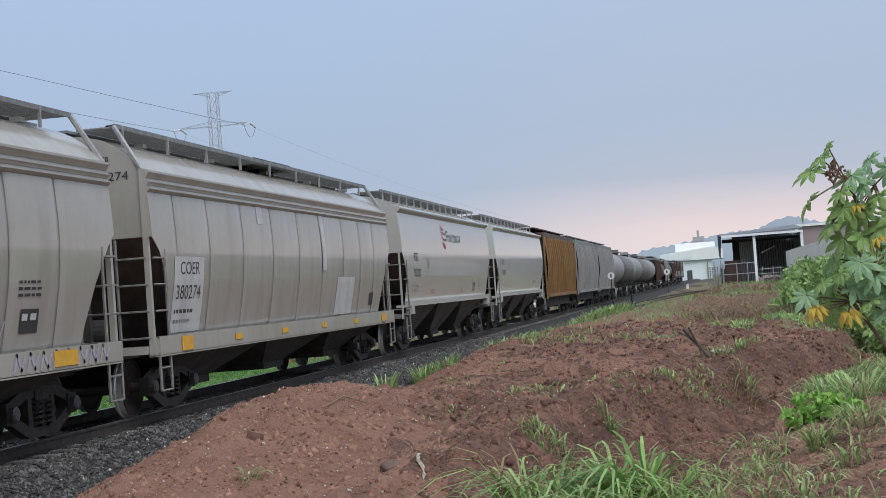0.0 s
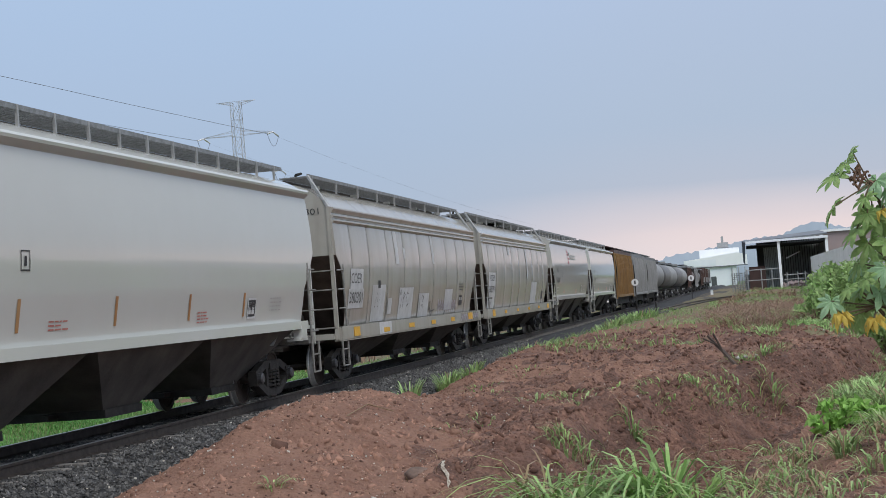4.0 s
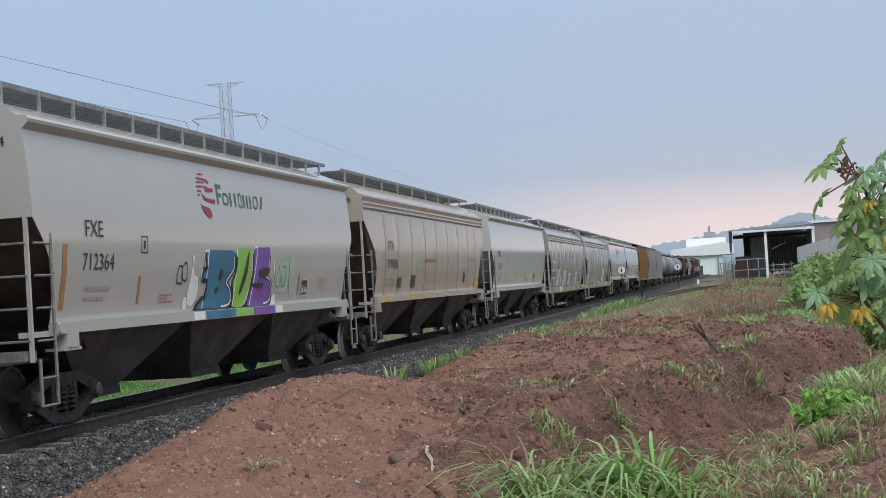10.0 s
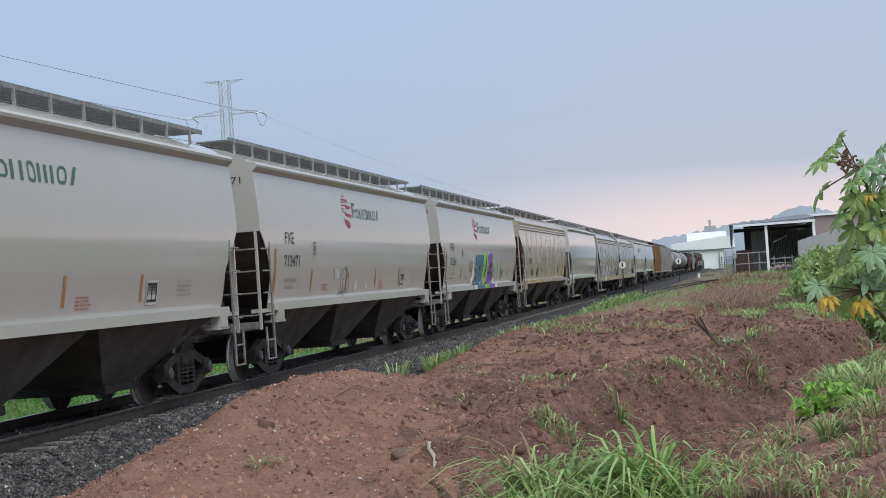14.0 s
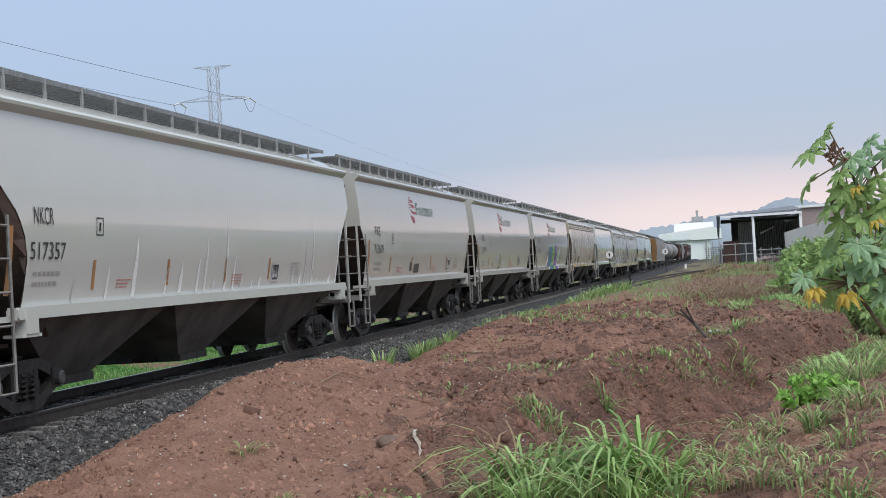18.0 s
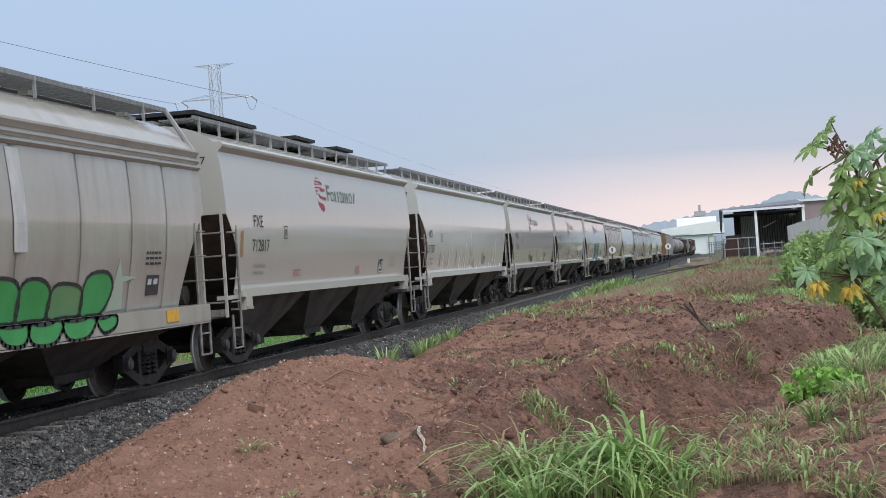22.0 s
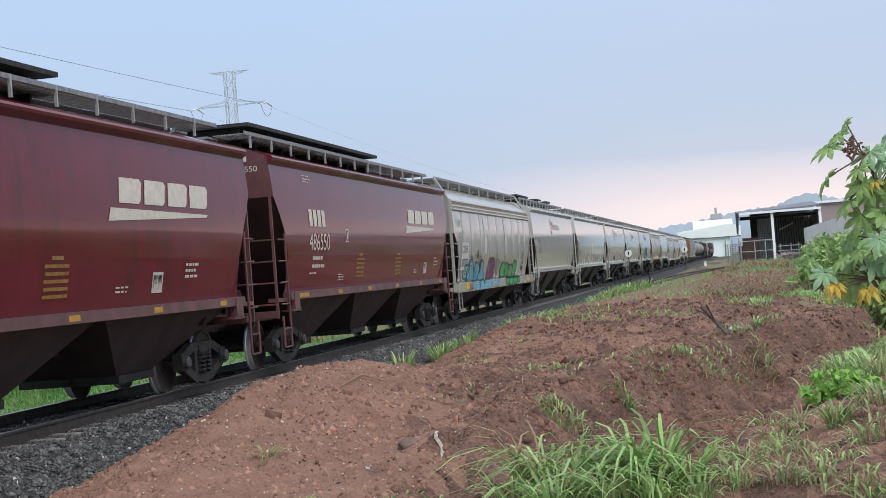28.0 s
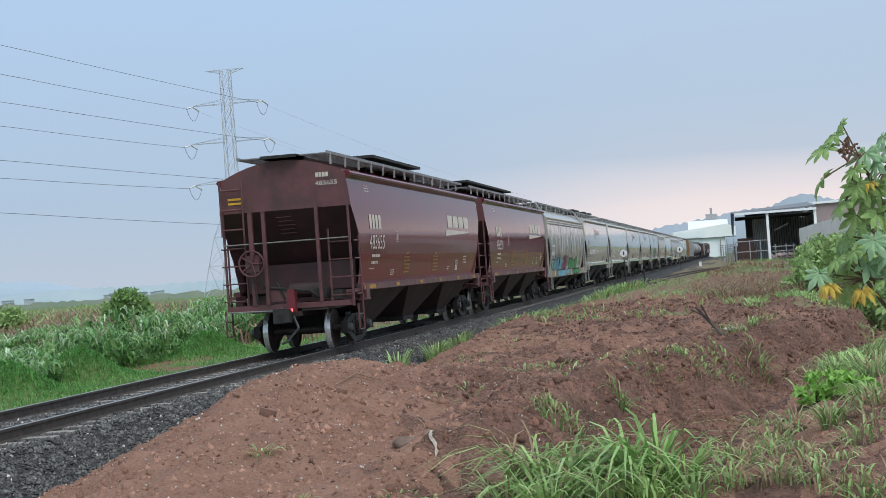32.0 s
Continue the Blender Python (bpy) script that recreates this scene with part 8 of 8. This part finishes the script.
    part("roof_sheet", boxes((5.5, 8.4, 176, 186, 5.9, 6.1)), WHITEWALL, m)
    s = tagged(new("security_lamp"), "white lamp housing on the boundary wall", "lamp")
    s.location = (6.9, 80.0, 0)
    part("bracket", boxes((-0.05, 0.05, 0, 0.3, 2.4, 3.1)), IRON, s)
    bm = boxes((-0.2, 0.2, -0.2, 0.3, 2.3, 2.75))
    bmesh.ops.bevel(bm, geom=bm.edges[:], offset=0.06, segments=2)
    part("housing", bm, WHITEWALL, s)


def works():
    t = tagged(new("factory"), "large white sheet-clad factory halls with a flat roof", "factory")
    Y, k = 640.0, 2.4615
    up = lambda z: 0.3 + (z - 1.578) * k
    part("upper_hall", boxes((-7.5 * k, -0.6 * k, Y + 20, Y + 70, up(5.0), up(7.75))), WHITEWALL, t)
    bm = bmesh.new()
    q = ((-10.0 * k, 4.75), (0.7 * k, 4.5), (0.7 * k, 6.3), (-1.0 * k, 6.75), (-10.0 * k, 5.9))
    a = [bm.verts.new((x, Y, up(z))) for x, z in q]
    b = [bm.verts.new((x, Y + 22, up(z))) for x, z in q]
    bm.faces.new(a)
    for i in range(5):
        j = (i + 1) % 5
        bm.faces.new((a[j], a[i], b[i], b[j]))
    bmesh.ops.recalc_face_normals(bm, faces=bm.faces[:])
    part("canopy", bm, WHITEWALL, t)
    part("lower_hall", boxes((-9.5 * k, -1.3 * k, Y + 0.6, Y + 50, -0.8, up(4.6))), GREYWALL, t)
    part("canopy_edge", boxes((-9.0 * k, 0.7 * k, Y - 0.25, Y - 0.03, up(4.45), up(4.62))), ROOFSHEET, t)
    for x in (-2.0, -0.9, 0.2):
        part("canopy_post", bars(((x * k, Y, -0.8), (x * k, Y, up(4.2))), r=0.24), GALV, t)
    part("roof_unit", boxes((-4.4 * k, -2.4 * k, Y + 30, Y + 40, up(8.0), up(8.9)), (-3.6 * k, -3.2 * k, Y + 30, Y + 33, up(8.9), up(10.0))), GALV, t)
    part("doorway", boxes((-5.6 * k, -4.7 * k, Y + 0.5, Y + 0.58, -0.8, up(2.9))), DARKSHEET, t)
    part("wall_panel", boxes((-10.0 * k, -4.6 * k, Y - 0.12, Y - 0.04, up(4.8), up(5.85))), GREYWALL, t)
    h = tagged(new("equipment_cabinet"), "small white equipment cabinet beside the line", "cabinet")
    part("wall", boxes((-5.1, -4.75, 225, 226, -0.7, 0.35)), WHITEWALL, h)
    part("roof", boxes((-5.15, -4.7, 224.9, 226.1, 0.35, 0.42)), ROOFSHEET, h)
    f = tagged(new("mesh_fence"), "grey mesh fence across the yard entrance", "fence")
    for i in range(7):
        x = -1.2 + 0.25 * i
        part("fence_post", bars(((x, 150 - 1.5 * i, 0.4), (x, 150 - 1.5 * i, 2.2)), r=0.05), GALV, f)
    for z in np.arange(0.7, 2.2, 0.18):
        part("wire", bars(((-1.2, 150, z), (0.3, 141, z)), r=0.03, sides=4), GALV, f)


shed()
works()


def signs():
    white = surface("sign_white", (0.82, 0.82, 0.82), (0.75, 0.75, 0.75), 8, 0.5, bump=0)
    for x, y, z in ((-7.3, 102.0, 1.92), (-7.2, 208.0, 2.25)):
        s = tagged(new("track_sign"), "round white trackside sign with a dark bar on a post", "sign", "trackside signs")
        s.location = (x, y, 0)
        part("post", bars(((0, 0.05, -0.8), (0, 0.05, z + 0.1)), r=0.04), IRON, s)
        r = 0.24 if y < 150 else 0.42
        bm = bmesh.new()
        a = [bm.verts.new((r * math.cos(2 * math.pi * i / 20), 0.0, z + r * math.sin(2 * math.pi * i / 20))) for i in range(20)]
        b = [bm.verts.new((v.co.x, 0.03, v.co.z)) for v in a]
        bm.faces.new(a)
        bm.faces.new(b[::-1])
        for i in range(20):
            j = (i + 1) % 20
            bm.faces.new((a[j], a[i], b[i], b[j]))
        part("disc", bm, white, s)
        part("mark", boxes((-0.2 * r, 0.2 * r, -0.006, -0.002, z - 0.5 * r, z + 0.5 * r)), IRON, s)
    p = tagged(new("marker_post"), "short dark marker post beside the line", "post")
    part("post", bars(((-6.6, 112, -0.5), (-6.6, 112, 0.4)), r=0.07), IRON, p)


signs()

# ---- distance ----

# air haze is painted: these base colours carry its pale blue-grey tint
HAZE_HILL = surface("hazed_hill_woods", (0.30, 0.35, 0.41), (0.34, 0.39, 0.45), 0.01, 1.0, bump=0, fine=0.05, spec=0)
HAZE_FAR = surface("hazed_far_hills", (0.37, 0.45, 0.54), (0.41, 0.49, 0.57), 0.003, 1.0, bump=0, fine=0.02, spec=0)
HAZE_TREES = surface("hazed_field_trees", (0.30, 0.37, 0.41), (0.36, 0.43, 0.46), 0.02, 1.0, bump=0, fine=0.1, spec=0)
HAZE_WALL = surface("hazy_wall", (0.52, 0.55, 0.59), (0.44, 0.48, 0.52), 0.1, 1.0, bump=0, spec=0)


def ridge(name, pts, depth, material, label):
    bm = bmesh.new()
    a = [bm.verts.new((x, y, z)) for x, y, z in pts]
    lo = [bm.verts.new((x, y - 8, -5)) for x, y, z in pts]
    bk = [bm.verts.new((x, y + depth, -5)) for x, y, z in pts]
    for i in range(len(pts) - 1):
        bm.faces.new((lo[i], lo[i + 1], a[i + 1], a[i]))
        bm.faces.new((a[i], a[i + 1], bk[i + 1], bk[i]))
    for f in bm.faces:
        f.smooth = True
    o = part(name, bm, material, None)
    tagged(o, label, "hill", kind="structure")


def distance():
    def prof(x0, x1, y, n, knots, jag, seed):
        g = np.random.default_rng(seed)
        xs = np.linspace(x0, x1, n)
        z = np.interp(xs, [k[0] for k in knots], [k[1] for k in knots]) + jag * (g.random(n) - 0.5)
        return [(float(x), y, float(max(h, -4))) for x, h in zip(xs, z)]
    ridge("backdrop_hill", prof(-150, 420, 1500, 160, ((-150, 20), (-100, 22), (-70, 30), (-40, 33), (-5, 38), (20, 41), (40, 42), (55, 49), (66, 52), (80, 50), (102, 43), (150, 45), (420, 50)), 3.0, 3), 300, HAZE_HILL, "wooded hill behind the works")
    ridge("backdrop_hill_far", prof(-3200, -900, 3200, 40, ((-3200, 60), (-2000, 52), (-1640, 48), (-1560, 46), (-1480, 22), (-1300, 14), (-900, 10)), 2.0, 4), 300, HAZE_FAR, "far hills with a blue haze tint beyond the plain")
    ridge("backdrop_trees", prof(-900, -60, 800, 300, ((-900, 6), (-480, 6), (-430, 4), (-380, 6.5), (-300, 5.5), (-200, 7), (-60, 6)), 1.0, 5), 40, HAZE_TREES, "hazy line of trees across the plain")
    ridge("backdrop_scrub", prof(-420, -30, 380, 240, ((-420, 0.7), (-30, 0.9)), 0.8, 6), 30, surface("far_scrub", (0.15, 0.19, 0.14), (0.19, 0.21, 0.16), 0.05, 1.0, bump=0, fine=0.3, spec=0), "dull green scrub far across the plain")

    # a far town on the plain
    g = random.Random(31)
    for k in range(18):
        x, y = -300 - 150 * g.random(), 770 + 20 * g.random()
        w, h = g.uniform(2, 4.5), g.uniform(1.4, 3.0)
        o = tagged(new("far_house"), "small pale house in a hazy far town", "house", "houses of the far town")
        o.location = (x, y - 20, -0.6)
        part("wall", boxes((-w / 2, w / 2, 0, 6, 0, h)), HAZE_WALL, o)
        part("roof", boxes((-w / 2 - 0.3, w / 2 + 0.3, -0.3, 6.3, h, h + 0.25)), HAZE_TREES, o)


distance()



# ---- what moves ----


def along(y16, t):
    """The train runs on and slows down a little."""
    u = t - 16
    return y16 + 6.40643 * u - 0.0109461 * u * u + 0.0000626 * u ** 3


def motions():
    for car, y in TRAIN:
        walk(car, [(t, pose(TRACK_X, along(y, t), 0)) for t in range(0, 33, 2)])
    first = {}
    for w, dy in WHEELS:
        if dy not in first:
            walk(w, [(k / 10, pose(0, dy, 0.457, -math.degrees((along(0, k / 10) - along(0, 0)) / 0.457))) for k in range(321)])
            first[dy] = w.animation_data
        else:
            w.rotation_mode = "QUATERNION"
            keys = w.animation_data_create()
            keys.action = first[dy].action
            keys.action_slot = first[dy].action_slot


motions()
